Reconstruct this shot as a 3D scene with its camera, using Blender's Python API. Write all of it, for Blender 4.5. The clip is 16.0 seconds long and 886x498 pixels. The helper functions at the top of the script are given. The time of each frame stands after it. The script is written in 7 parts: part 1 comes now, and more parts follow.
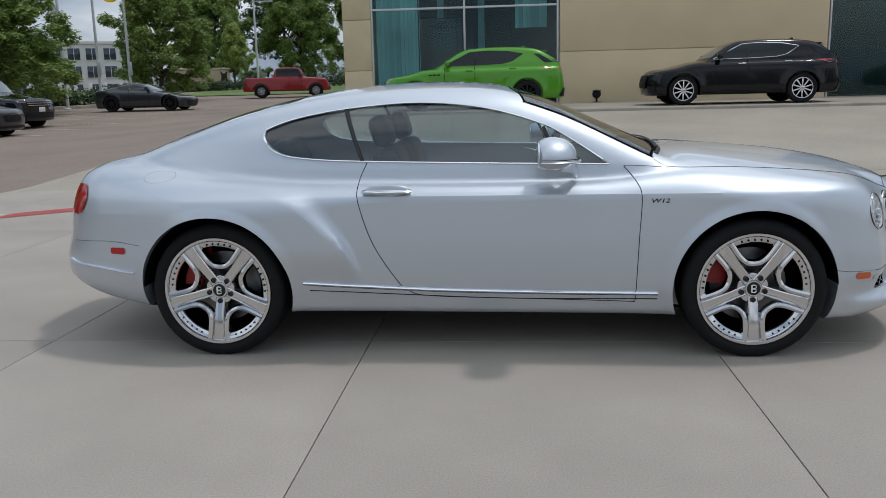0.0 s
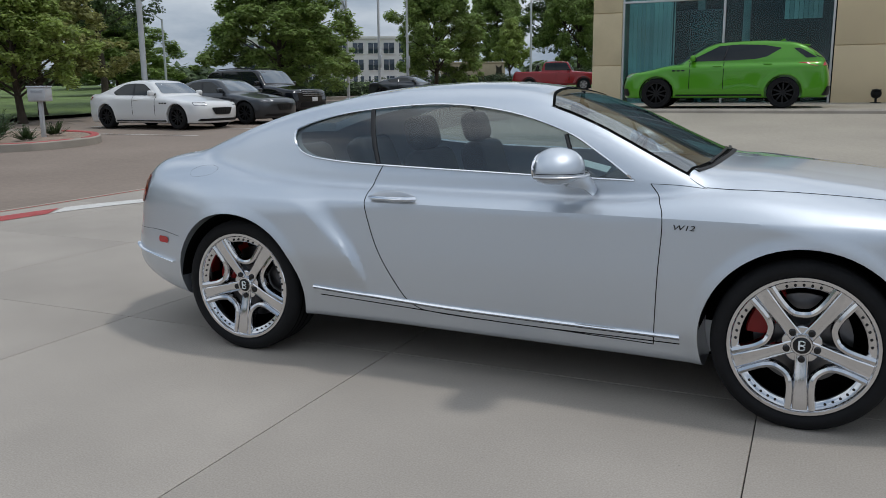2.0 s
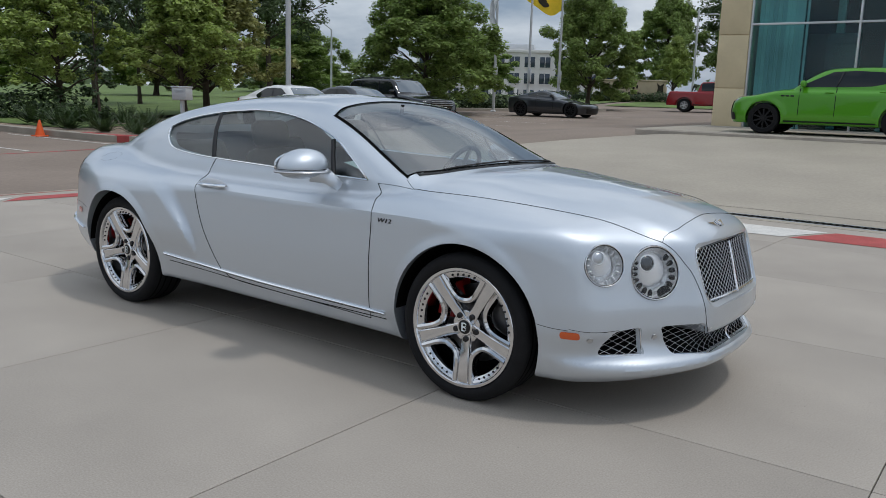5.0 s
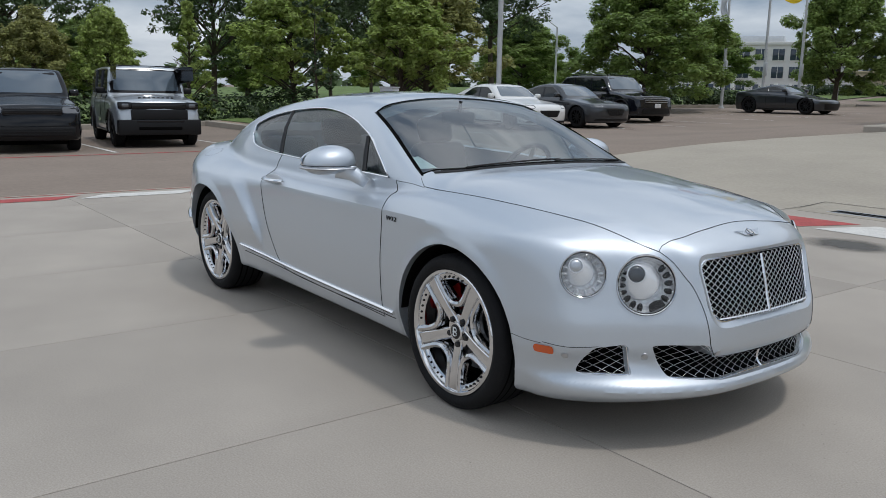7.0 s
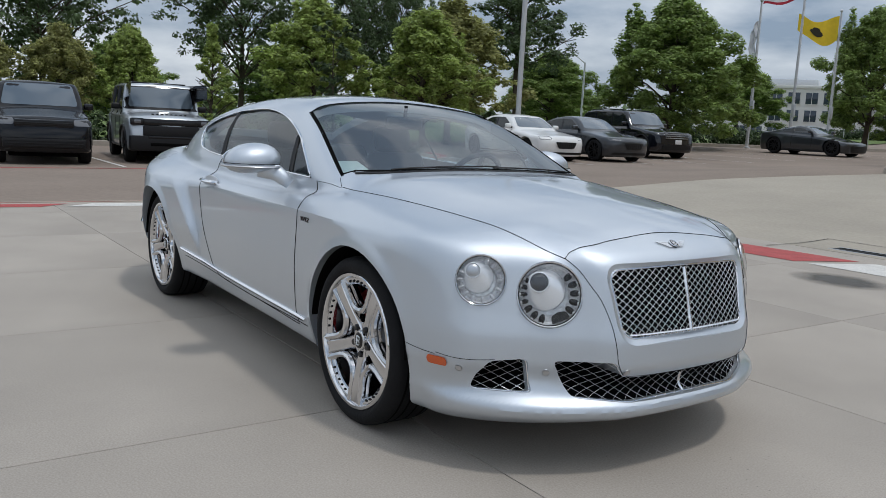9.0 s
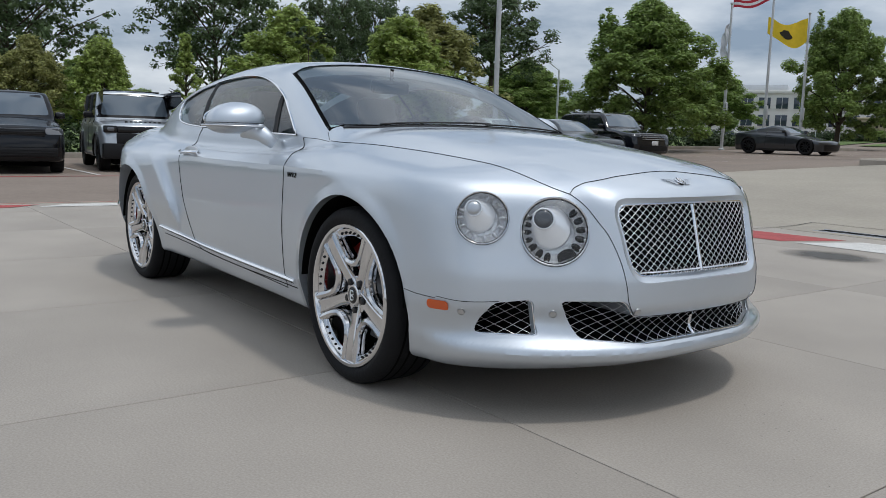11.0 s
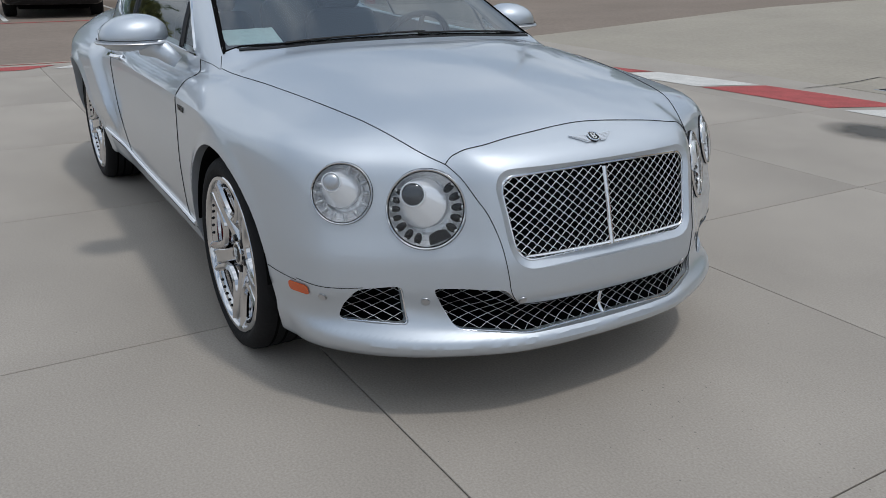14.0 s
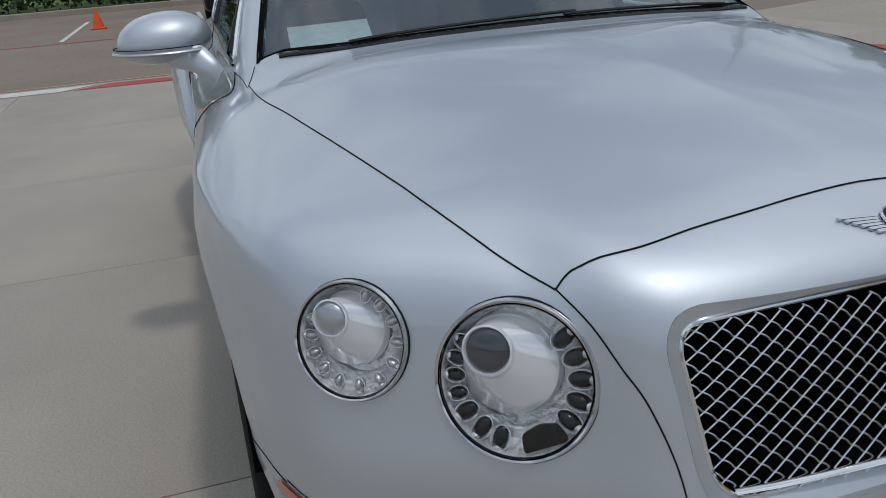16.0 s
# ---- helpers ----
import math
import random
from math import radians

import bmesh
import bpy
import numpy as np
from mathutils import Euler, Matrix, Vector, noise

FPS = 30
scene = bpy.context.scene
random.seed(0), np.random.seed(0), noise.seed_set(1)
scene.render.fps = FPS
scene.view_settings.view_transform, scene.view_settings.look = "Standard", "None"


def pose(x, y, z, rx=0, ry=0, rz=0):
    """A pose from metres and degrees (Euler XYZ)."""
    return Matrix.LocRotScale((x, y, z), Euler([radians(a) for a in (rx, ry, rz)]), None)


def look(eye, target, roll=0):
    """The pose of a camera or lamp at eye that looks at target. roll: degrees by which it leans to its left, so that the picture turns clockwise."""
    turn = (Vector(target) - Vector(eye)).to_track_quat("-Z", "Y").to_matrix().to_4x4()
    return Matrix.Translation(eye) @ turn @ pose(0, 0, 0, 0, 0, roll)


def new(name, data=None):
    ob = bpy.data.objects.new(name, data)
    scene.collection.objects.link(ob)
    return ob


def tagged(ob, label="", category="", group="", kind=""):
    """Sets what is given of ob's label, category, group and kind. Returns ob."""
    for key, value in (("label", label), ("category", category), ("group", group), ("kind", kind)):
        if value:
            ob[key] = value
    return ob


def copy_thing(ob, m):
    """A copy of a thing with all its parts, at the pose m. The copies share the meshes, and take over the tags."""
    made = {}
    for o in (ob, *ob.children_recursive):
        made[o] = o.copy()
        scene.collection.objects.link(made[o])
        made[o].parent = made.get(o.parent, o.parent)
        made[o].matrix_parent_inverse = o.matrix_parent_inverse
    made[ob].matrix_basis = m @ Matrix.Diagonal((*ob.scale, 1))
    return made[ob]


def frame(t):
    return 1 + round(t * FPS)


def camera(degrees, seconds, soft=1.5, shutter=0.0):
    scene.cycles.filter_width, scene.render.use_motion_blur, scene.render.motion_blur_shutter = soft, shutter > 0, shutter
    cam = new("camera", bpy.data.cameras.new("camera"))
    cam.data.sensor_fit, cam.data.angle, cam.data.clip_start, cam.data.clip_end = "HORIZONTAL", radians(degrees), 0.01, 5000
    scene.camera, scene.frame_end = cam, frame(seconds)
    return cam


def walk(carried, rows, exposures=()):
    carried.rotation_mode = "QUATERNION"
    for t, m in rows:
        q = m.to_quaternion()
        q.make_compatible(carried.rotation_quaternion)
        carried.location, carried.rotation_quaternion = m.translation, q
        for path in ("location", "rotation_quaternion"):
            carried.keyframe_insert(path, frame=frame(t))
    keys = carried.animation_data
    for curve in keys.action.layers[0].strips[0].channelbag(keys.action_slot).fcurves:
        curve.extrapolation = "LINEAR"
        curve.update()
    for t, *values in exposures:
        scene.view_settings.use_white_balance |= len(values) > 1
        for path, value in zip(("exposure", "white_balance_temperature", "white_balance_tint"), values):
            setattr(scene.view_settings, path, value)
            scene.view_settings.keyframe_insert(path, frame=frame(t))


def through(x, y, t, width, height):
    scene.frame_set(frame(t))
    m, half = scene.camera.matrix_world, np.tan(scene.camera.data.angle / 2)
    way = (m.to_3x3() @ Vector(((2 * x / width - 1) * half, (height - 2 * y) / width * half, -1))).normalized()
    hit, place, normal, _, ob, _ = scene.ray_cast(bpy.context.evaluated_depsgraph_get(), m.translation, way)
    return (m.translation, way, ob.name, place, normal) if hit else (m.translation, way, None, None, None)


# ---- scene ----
cam = camera(56.9, 16.0, soft=0.6)
PATH = [
    (0, (0.183, -4.995, 1.366), (0.009, -3.04, 0.982), -1.4),
    (0.5, (0.378, -4.858, 1.391), (0.061, -2.913, 1.05), -1.7),
    (1, (0.751, -4.79, 1.387), (0.246, -2.885, 1.046), 0.3),
    (1.5, (1.06, -4.574, 1.345), (0.454, -2.705, 0.968), -0.6),
    (2, (1.366, -4.355, 1.378), (0.554, -2.569, 0.991), -0.6),
    (2.5, (1.788, -4.237, 1.381), (0.884, -2.494, 1.0), 2.5),
    (3, (2.13, -4.31, 1.375), (1.226, -2.567, 0.996), 2.3),
    (3.5, (2.499, -4.322, 1.384), (1.537, -2.608, 1.016), 0.2),
    (3.7, (2.663, -4.303, 1.394), (1.681, -2.601, 1.025), 0.9),
    (5.8, (3.758, -3.629, 1.401), (2.479, -2.131, 1.053), 1.3),
    (6, (3.807, -3.537, 1.41), (2.5, -2.064, 1.062), 1.5),
    (6.5, (4.002, -3.31, 1.409), (2.58, -1.949, 1.054), 1.1),
    (7, (4.159, -3.098, 1.409), (2.593, -1.912, 1.031), 1.0),
    (7.5, (4.206, -2.885, 1.409), (2.628, -1.72, 1.021), 1.6),
    (8, (4.307, -2.69, 1.41), (2.718, -1.537, 1.028), 2.0),
    (8.2, (4.34, -2.629, 1.402), (2.74, -1.485, 1.041), 2.6),
    (10.3, (4.175, -2.52, 1.011), (2.551, -1.384, 0.742), 2.2),
    (10.5, (4.176, -2.515, 1.001), (2.558, -1.37, 0.733), 2.0),
    (11, (4.158, -2.539, 0.982), (2.568, -1.356, 0.713), 1.7),
    (11.5, (4.172, -2.531, 0.996), (2.594, -1.333, 0.729), 1.3),
    (12, (4.2, -2.493, 1.062), (2.622, -1.295, 0.79), 0.9),
    (12.5, (4.285, -2.403, 1.215), (2.725, -1.239, 0.755), -0.8),
    (13, (4.336, -2.27, 1.39), (2.758, -1.32, 0.61), -2.6),
    (13.5, (4.214, -2.055, 1.433), (2.614, -1.082, 0.732), -1.7),
    (14, (4.137, -1.717, 1.397), (2.533, -0.74, 0.707), 0.6),
    (14.5, (3.955, -1.421, 1.391), (2.305, -0.555, 0.665), 1.4),
    (15, (3.635, -1.18, 1.36), (1.933, -0.411, 0.646), 2.1),
    (15.5, (3.364, -0.976, 1.296), (1.573, -0.41, 0.608), -0.7),
    (16, (3.093, -0.927, 1.262), (1.293, -0.41, 0.56), -4.2),
]
walk(cam, [(t, look(eye, target, roll)) for t, eye, target, roll in PATH], exposures=[(0, .04), (3.5, -.02), (6, .06), (8, .06), (10.5, .10), (11.5, .08), (12.5, -.10), (13.5, -.08), (14.5, -.03), (15, .0), (15.5, -.20), (16, -.33)])

# ---- sky, sun ----
world = bpy.data.worlds.new("world")
scene.world = world
world.use_nodes = True
wn, wl = world.node_tree.nodes, world.node_tree.links
SUN_EL, SUN_AZ = 70.0, 24.0   # height above the horizon, and the turn from +x towards +y, degrees
sky = wn.new("ShaderNodeTexSky")
sky.sky_type = "NISHITA"
sky.sun_disc = False
sky.sun_elevation = radians(SUN_EL)
sky.sun_rotation = radians(90 - SUN_AZ)
sky.dust_density = 3.0
# a broken grey cloud cover over the blue
wtc = wn.new("ShaderNodeTexCoord")
wmap = wn.new("ShaderNodeMapping")
wmap.inputs["Scale"].default_value = (1.0, 1.0, 3.2)
wnoise = wn.new("ShaderNodeTexNoise")
wnoise.inputs["Scale"].default_value = 2.1
wnoise.inputs["Detail"].default_value = 7.0
wnoise.inputs["Roughness"].default_value = 0.55
wramp = wn.new("ShaderNodeValToRGB")
wramp.color_ramp.elements[0].position = 0.40
wramp.color_ramp.elements[0].color = (0.27, 0.355, 0.475, 1)
wramp.color_ramp.elements[1].position = 0.61
wramp.color_ramp.elements[1].color = (0.85, 0.91, 0.98, 1)
wmix = wn.new("ShaderNodeMix")
wmix.data_type = "RGBA"
wmix.inputs[0].default_value = 0.86
CLOUD = 12.3
wgain = wn.new("ShaderNodeVectorMath")
wgain.operation = "SCALE"
wgain.inputs["Scale"].default_value = CLOUD
wl.new(wtc.outputs["Generated"], wmap.inputs["Vector"])
wl.new(wmap.outputs["Vector"], wnoise.inputs["Vector"])
wl.new(wnoise.outputs["Fac"], wramp.inputs["Fac"])
wl.new(wramp.outputs["Color"], wgain.inputs[0])
wl.new(sky.outputs["Color"], wmix.inputs[6])
# an overcast sky is brighter overhead than at the horizon
wsep = wn.new("ShaderNodeSeparateXYZ")
whigh = wn.new("ShaderNodeMapRange")
whigh.inputs["To Min"].default_value = 0.70
whigh.inputs["To Max"].default_value = 1.08
wlift = wn.new("ShaderNodeVectorMath")
wlift.operation = "SCALE"
wl.new(wtc.outputs["Generated"], wsep.inputs[0])
wl.new(wsep.outputs["Z"], whigh.inputs["Value"])
wl.new(wgain.outputs["Vector"], wlift.inputs[0])
wl.new(whigh.outputs["Result"], wlift.inputs["Scale"])
wl.new(wlift.outputs["Vector"], wmix.inputs[7])
wl.new(wmix.outputs[2], wn["Background"].inputs["Color"])
wn["Background"].inputs["Strength"].default_value = 0.10

sun = new("sun", bpy.data.lights.new("sun", "SUN"))
sun.data.energy = 1.05
sun.data.angle = radians(4.8)
sun.data.color = (1.0, 0.985, 0.96)
sd = Vector((math.cos(radians(SUN_EL)) * math.cos(radians(SUN_AZ)), math.cos(radians(SUN_EL)) * math.sin(radians(SUN_AZ)), math.sin(radians(SUN_EL))))
sun.matrix_world = look(sd * 60, (0, 0, 0))


# ---- materials ----
def mat(name, color, rough=0.5, metal=0.0, coat=0.0, var=0.0, scale=4.0, bump=0.0, bscale=60.0, spec=0.5, trans=0.0, ior=1.45, emit=None, rand=0.0, alpha=1.0, island=0.0, fine=0.0, fscale=90.0):
    m = bpy.data.materials.new(name)
    m.use_nodes = True
    n, l = m.node_tree.nodes, m.node_tree.links
    p = n["Principled BSDF"]
    p.inputs["Base Color"].default_value = (*color, 1)
    p.inputs["Roughness"].default_value = rough
    p.inputs["Metallic"].default_value = metal
    p.inputs["Coat Weight"].default_value = coat
    p.inputs["Coat Roughness"].default_value = 0.03
    p.inputs["Specular IOR Level"].default_value = spec
    p.inputs["Transmission Weight"].default_value = trans
    p.inputs["IOR"].default_value = ior
    if emit:
        p.inputs["Emission Color"].default_value = (*emit[0], 1)
        p.inputs["Emission Strength"].default_value = emit[1]
    last = None
    tc = n.new("ShaderNodeTexCoord")

    def darker(amount, fac, col):
        mx = n.new("ShaderNodeMix")
        mx.data_type = "RGBA"
        mx.blend_type = "MULTIPLY"
        mx.inputs[0].default_value = 1.0
        rp = n.new("ShaderNodeMapRange")
        rp.inputs["To Min"].default_value = 1 - amount
        rp.inputs["To Max"].default_value = 1 + amount * 0.6
        rp.inputs["From Min"].default_value = 0.3
        rp.inputs["From Max"].default_value = 0.7
        rp.clamp = True
        l.new(fac, rp.inputs["Value"])
        l.new(rp.outputs["Result"], mx.inputs[7])
        if col is None:
            mx.inputs[6].default_value = (*color, 1)
        else:
            l.new(col, mx.inputs[6])
        return mx.outputs[2]

    if var:
        t = n.new("ShaderNodeTexNoise")
        t.inputs["Scale"].default_value = scale
        t.inputs["Detail"].default_value = 6
        l.new(tc.outputs["Object"], t.inputs["Vector"])
        last = darker(var, t.outputs["Fac"], last)
    if fine:
        t = n.new("ShaderNodeTexNoise")
        t.inputs["Scale"].default_value = fscale
        t.inputs["Detail"].default_value = 4
        l.new(tc.outputs["Object"], t.inputs["Vector"])
        last = darker(fine, t.outputs["Fac"], last)
    if rand:
        oi = n.new("ShaderNodeObjectInfo")
        ad = n.new("ShaderNodeMapRange")
        ad.inputs["To Min"].default_value = 0.3
        ad.inputs["To Max"].default_value = 0.7
        l.new(oi.outputs["Random"], ad.inputs["Value"])
        last = darker(rand, ad.outputs["Result"], last)
    if island:
        g = n.new("ShaderNodeNewGeometry")
        ad = n.new("ShaderNodeMapRange")
        ad.inputs["To Min"].default_value = 0.3
        ad.inputs["To Max"].default_value = 0.7
        l.new(g.outputs["Random Per Island"], ad.inputs["Value"])
        last = darker(island, ad.outputs["Result"], last)
    if last is not None:
        l.new(last, p.inputs["Base Color"])
    if bump:
        t2 = n.new("ShaderNodeTexNoise")
        t2.inputs["Scale"].default_value = bscale
        t2.inputs["Detail"].default_value = 5
        l.new(tc.outputs["Object"], t2.inputs["Vector"])
        b = n.new("ShaderNodeBump")
        b.inputs["Strength"].default_value = bump
        b.inputs["Distance"].default_value = 0.01
        l.new(t2.outputs["Fac"], b.inputs["Height"])
        l.new(b.outputs["Normal"], p.inputs["Normal"])
    return m


def glass_mat(name, tint, clear, rough=0.0):
    """Thin pane: what passes straight through is tinted, the rest is a mirror by Fresnel."""
    m = bpy.data.materials.new(name)
    m.use_nodes = True
    n, l = m.node_tree.nodes, m.node_tree.links
    n.clear()
    out = n.new("ShaderNodeOutputMaterial")
    tr = n.new("ShaderNodeBsdfTransparent")
    tr.inputs["Color"].default_value = (*tint, 1)
    gl = n.new("ShaderNodeBsdfGlossy")
    gl.inputs["Roughness"].default_value = rough
    fr = n.new("ShaderNodeLayerWeight")
    fr.inputs["Blend"].default_value = .5
    pw = n.new("ShaderNodeMath")
    pw.operation = "POWER"
    pw.inputs[1].default_value = 5.0
    r0 = ((clear - 1) / (clear + 1)) ** 2
    ml = n.new("ShaderNodeMath")
    ml.operation = "MULTIPLY_ADD"
    ml.inputs[1].default_value = 1 - r0
    ml.inputs[2].default_value = r0
    mx = n.new("ShaderNodeMixShader")
    l.new(fr.outputs["Facing"], pw.inputs[0])
    l.new(pw.outputs[0], ml.inputs[0])
    l.new(ml.outputs[0], mx.inputs[0])
    l.new(tr.outputs[0], mx.inputs[1])
    l.new(gl.outputs[0], mx.inputs[2])
    l.new(mx.outputs[0], out.inputs["Surface"])
    return m


def leaf_mat(name, color, through=.45):
    """Leaves: part of the light passes through them."""
    m = mat(name, color, .55, island=.5)
    n, l = m.node_tree.nodes, m.node_tree.links
    p = n["Principled BSDF"]
    tr = n.new("ShaderNodeBsdfTranslucent")
    src = p.inputs["Base Color"].links[0].from_socket
    l.new(src, tr.inputs["Color"])
    mx = n.new("ShaderNodeMixShader")
    mx.inputs[0].default_value = through
    l.new(p.outputs[0], mx.inputs[1])
    l.new(tr.outputs[0], mx.inputs[2])
    l.new(mx.outputs[0], n["Material Output"].inputs["Surface"])
    return m


PAINT = mat("silver_paint", (0.570, 0.615, 0.668), 0.48, 0.82, coat=1.0, fine=0.06, fscale=700)
PAINT.node_tree.nodes["Principled BSDF"].inputs["Coat IOR"].default_value = 1.58
CHROME = mat("chrome", (0.80, 0.81, 0.83), 0.09, 1.0)
RIM = mat("polished_rim", (0.66, 0.66, 0.67), 0.10, 1.0, var=0.05, scale=12)
# colour noise paints the dark streaks that the chrome facets would reflect
BOWL = mat("lamp_bowl", (0.95, 0.955, 0.96), 0.07, 0.55, var=.22, scale=70, bump=.7, bscale=75)
TUBE = mat("lamp_tube", (0.92, 0.93, 0.95), 0.12, 0.35)
WIRE = mat("bright_wire", (0.70, 0.71, 0.73), 0.30, 0.95)
SATIN = mat("satin_alloy", (0.55, 0.56, 0.58), 0.35, 1.0)
TYRE = mat("tyre_rubber", (0.010, 0.010, 0.011), 0.75, spec=.25, var=0.2, scale=9, bump=0.25, bscale=70)
BLACK = mat("black_plastic", (0.010, 0.010, 0.011), 0.5, fine=0.15, spec=.3)
GLOSSBLACK = mat("gloss_black", (0.008, 0.008, 0.009), 0.12)
LENSDARK = mat("dark_lens", (0.035, 0.038, 0.043), 0.06, spec=.9, coat=.6)
# near-black; in ducts, wells, arches and the drain it stands in for shade
DARK = mat("black_void_shade", (0.004, 0.004, 0.004), 0.9, fine=0.2, spec=.05)
LEATHER = mat("dark_leather", (0.030, 0.032, 0.035), 0.5, var=0.2, bump=0.2, bscale=200)
SEAM = mat("panel_gap", (0.012, 0.013, 0.014), 0.8, spec=.15)
RED = mat("red_lens", (0.42, 0.01, 0.012), 0.12, coat=0.6)
AMBER = mat("amber_lens", (0.60, 0.095, 0.015), 0.15, coat=0.6)
CALIPER = mat("red_caliper", (0.35, 0.012, 0.012), 0.35)
DISC = mat("brake_disc", (0.16, 0.16, 0.165), 0.35, 1.0, var=0.2, scale=20)
WHITE = mat("white_plastic", (0.75, 0.76, 0.77), 0.35)
PAPER = mat("paper", (0.74, 0.86, 0.83), 0.8, var=.1, scale=30)
GLASS = glass_mat("tinted_glass", (0.60, 0.68, 0.69), 2.05)
SHIELD = glass_mat("windscreen_glass", (0.74, 0.82, 0.83), 2.9)
LENS = glass_mat("clear_lens", (0.96, 0.97, 0.98), 1.42)


# ---- mesh helpers ----
def link_mesh(name, me, material, parent=None, label="", smooth=None):
    ob = new(name, me)
    if material is not None and not me.materials:
        me.materials.append(material)
    if smooth is not None:
        me.shade_smooth()
        me.set_sharp_from_angle(angle=radians(smooth))
    if parent is not None:
        ob.parent = parent
    if label:
        ob["label"] = label
    return ob


def part(name, bm, material, parent, label="", smooth=35):
    me = bpy.data.meshes.new(name)
    bmesh.ops.recalc_face_normals(bm, faces=bm.faces)
    bm.to_mesh(me)
    bm.free()
    return link_mesh(name, me, material, parent, label, smooth)


def empty(name, m=None, **tags):
    e = new(name)
    e.empty_display_size = 0.2
    if m is not None:
        e.matrix_world = m
    return tagged(e, **tags)


def box_bm(cx, cy, cz, sx, sy, sz, bevel=0.0, segs=2, bm=None, rot=None):
    bm2 = bmesh.new()
    bmesh.ops.create_cube(bm2, size=1.0)
    bmesh.ops.scale(bm2, vec=(sx, sy, sz), verts=bm2.verts)
    if bevel:
        bmesh.ops.bevel(bm2, geom=bm2.edges[:], offset=bevel, segments=segs, affect="EDGES", profile=0.5)
    if rot is not None:
        bmesh.ops.transform(bm2, matrix=rot, verts=bm2.verts)
    bmesh.ops.translate(bm2, vec=(cx, cy, cz), verts=bm2.verts)
    if bm is None:
        return bm2
    me = bpy.data.meshes.new("t")
    bm2.to_mesh(me)
    bm2.free()
    bm.from_mesh(me)
    bpy.data.meshes.remove(me)
    return bm


def tube_into(bm, pts, r, sides=6, closed=False, rads=None, flat=1.0, ref=None):
    """A tube along pts; flat squashes it across ref."""
    pts = [Vector(p) for p in pts]
    n = len(pts)
    rings = []
    for i, p in enumerate(pts):
        a = pts[(i - 1) % n] if (closed or i > 0) else p
        b = pts[(i + 1) % n] if (closed or i < n - 1) else p
        t = (b - a)
        t = t.normalized() if t.length > 1e-9 else Vector((0, 0, 1))
        up = Vector(ref) if ref is not None else (Vector((0, 0, 1)) if abs(t.z) < 0.9 else Vector((1, 0, 0)))
        s = t.cross(up).normalized()
        u = s.cross(t).normalized()
        rr = rads[i] if rads else r
        rings.append([bm.verts.new(p + (s * math.cos(2 * math.pi * k / sides) + u * flat * math.sin(2 * math.pi * k / sides)) * rr) for k in range(sides)])
    for i in range(n if closed else n - 1):
        A, B = rings[i], rings[(i + 1) % n]
        for k in range(sides):
            bm.faces.new((A[k], A[(k + 1) % sides], B[(k + 1) % sides], B[k]))
    if not closed and sides > 2:
        bm.faces.new(list(reversed(rings[0])))
        bm.faces.new(rings[-1])
    return bm


def lathe_into(bm, prof, m=Matrix(), segs=32, a0=0.0, a1=2 * math.pi):
    """Turn the profile of (radius, height) about the local z axis."""
    full = abs(a1 - a0 - 2 * math.pi) < 1e-6
    cnt = segs if full else segs + 1
    rings = []
    for k in range(cnt):
        a = a0 + (a1 - a0) * k / segs
        rings.append([bm.verts.new(m @ Vector((r * math.cos(a), r * math.sin(a), h))) for r, h in prof])
    for k in range(segs):
        A, B = rings[k], rings[(k + 1) % cnt]
        for i in range(len(prof) - 1):
            if prof[i][0] < 1e-7 and prof[i + 1][0] < 1e-7:
                continue
            try:
                bm.faces.new((A[i], B[i], B[i + 1], A[i + 1]))
            except ValueError:
                pass
    bmesh.ops.remove_doubles(bm, verts=bm.verts, dist=1e-6)
    return bm


def prism_bm(poly, depth, m=Matrix(), bevel=0.0, bm=None):
    """A flat outline (list of 2D points) in the local xy plane, pushed up by depth."""
    b = bmesh.new()
    lo = [b.verts.new((p[0], p[1], 0)) for p in poly]
    hi = [b.verts.new((p[0], p[1], depth)) for p in poly]
    b.faces.new(list(reversed(lo)))
    b.faces.new(hi)
    k = len(poly)
    for i in range(k):
        b.faces.new((lo[i], lo[(i + 1) % k], hi[(i + 1) % k], hi[i]))
    bmesh.ops.recalc_face_normals(b, faces=b.faces)
    if bevel:
        bmesh.ops.bevel(b, geom=b.edges[:], offset=bevel, segments=2, affect="EDGES", profile=0.5)
    bmesh.ops.transform(b, matrix=m, verts=b.verts)
    if bm is None:
        return b
    me = bpy.data.meshes.new("t")
    b.to_mesh(me)
    b.free()
    bm.from_mesh(me)
    bpy.data.meshes.remove(me)
    return bm


def rounded(poly, r, n=5):
    """The outline with its corners rounded."""
    out = []
    k = len(poly)
    for i in range(k):
        p, a, b = Vector(poly[i]).to_2d(), Vector(poly[i - 1]).to_2d(), Vector(poly[(i + 1) % k]).to_2d()
        da, db = (a - p), (b - p)
        rr = min(r, da.length * 0.45, db.length * 0.45)
        s, e = p + da.normalized() * rr, p + db.normalized() * rr
        for j in range(n + 1):
            t = j / n
            out.append(tuple((1 - t) ** 2 * s + 2 * t * (1 - t) * p + t * t * e))
    return out


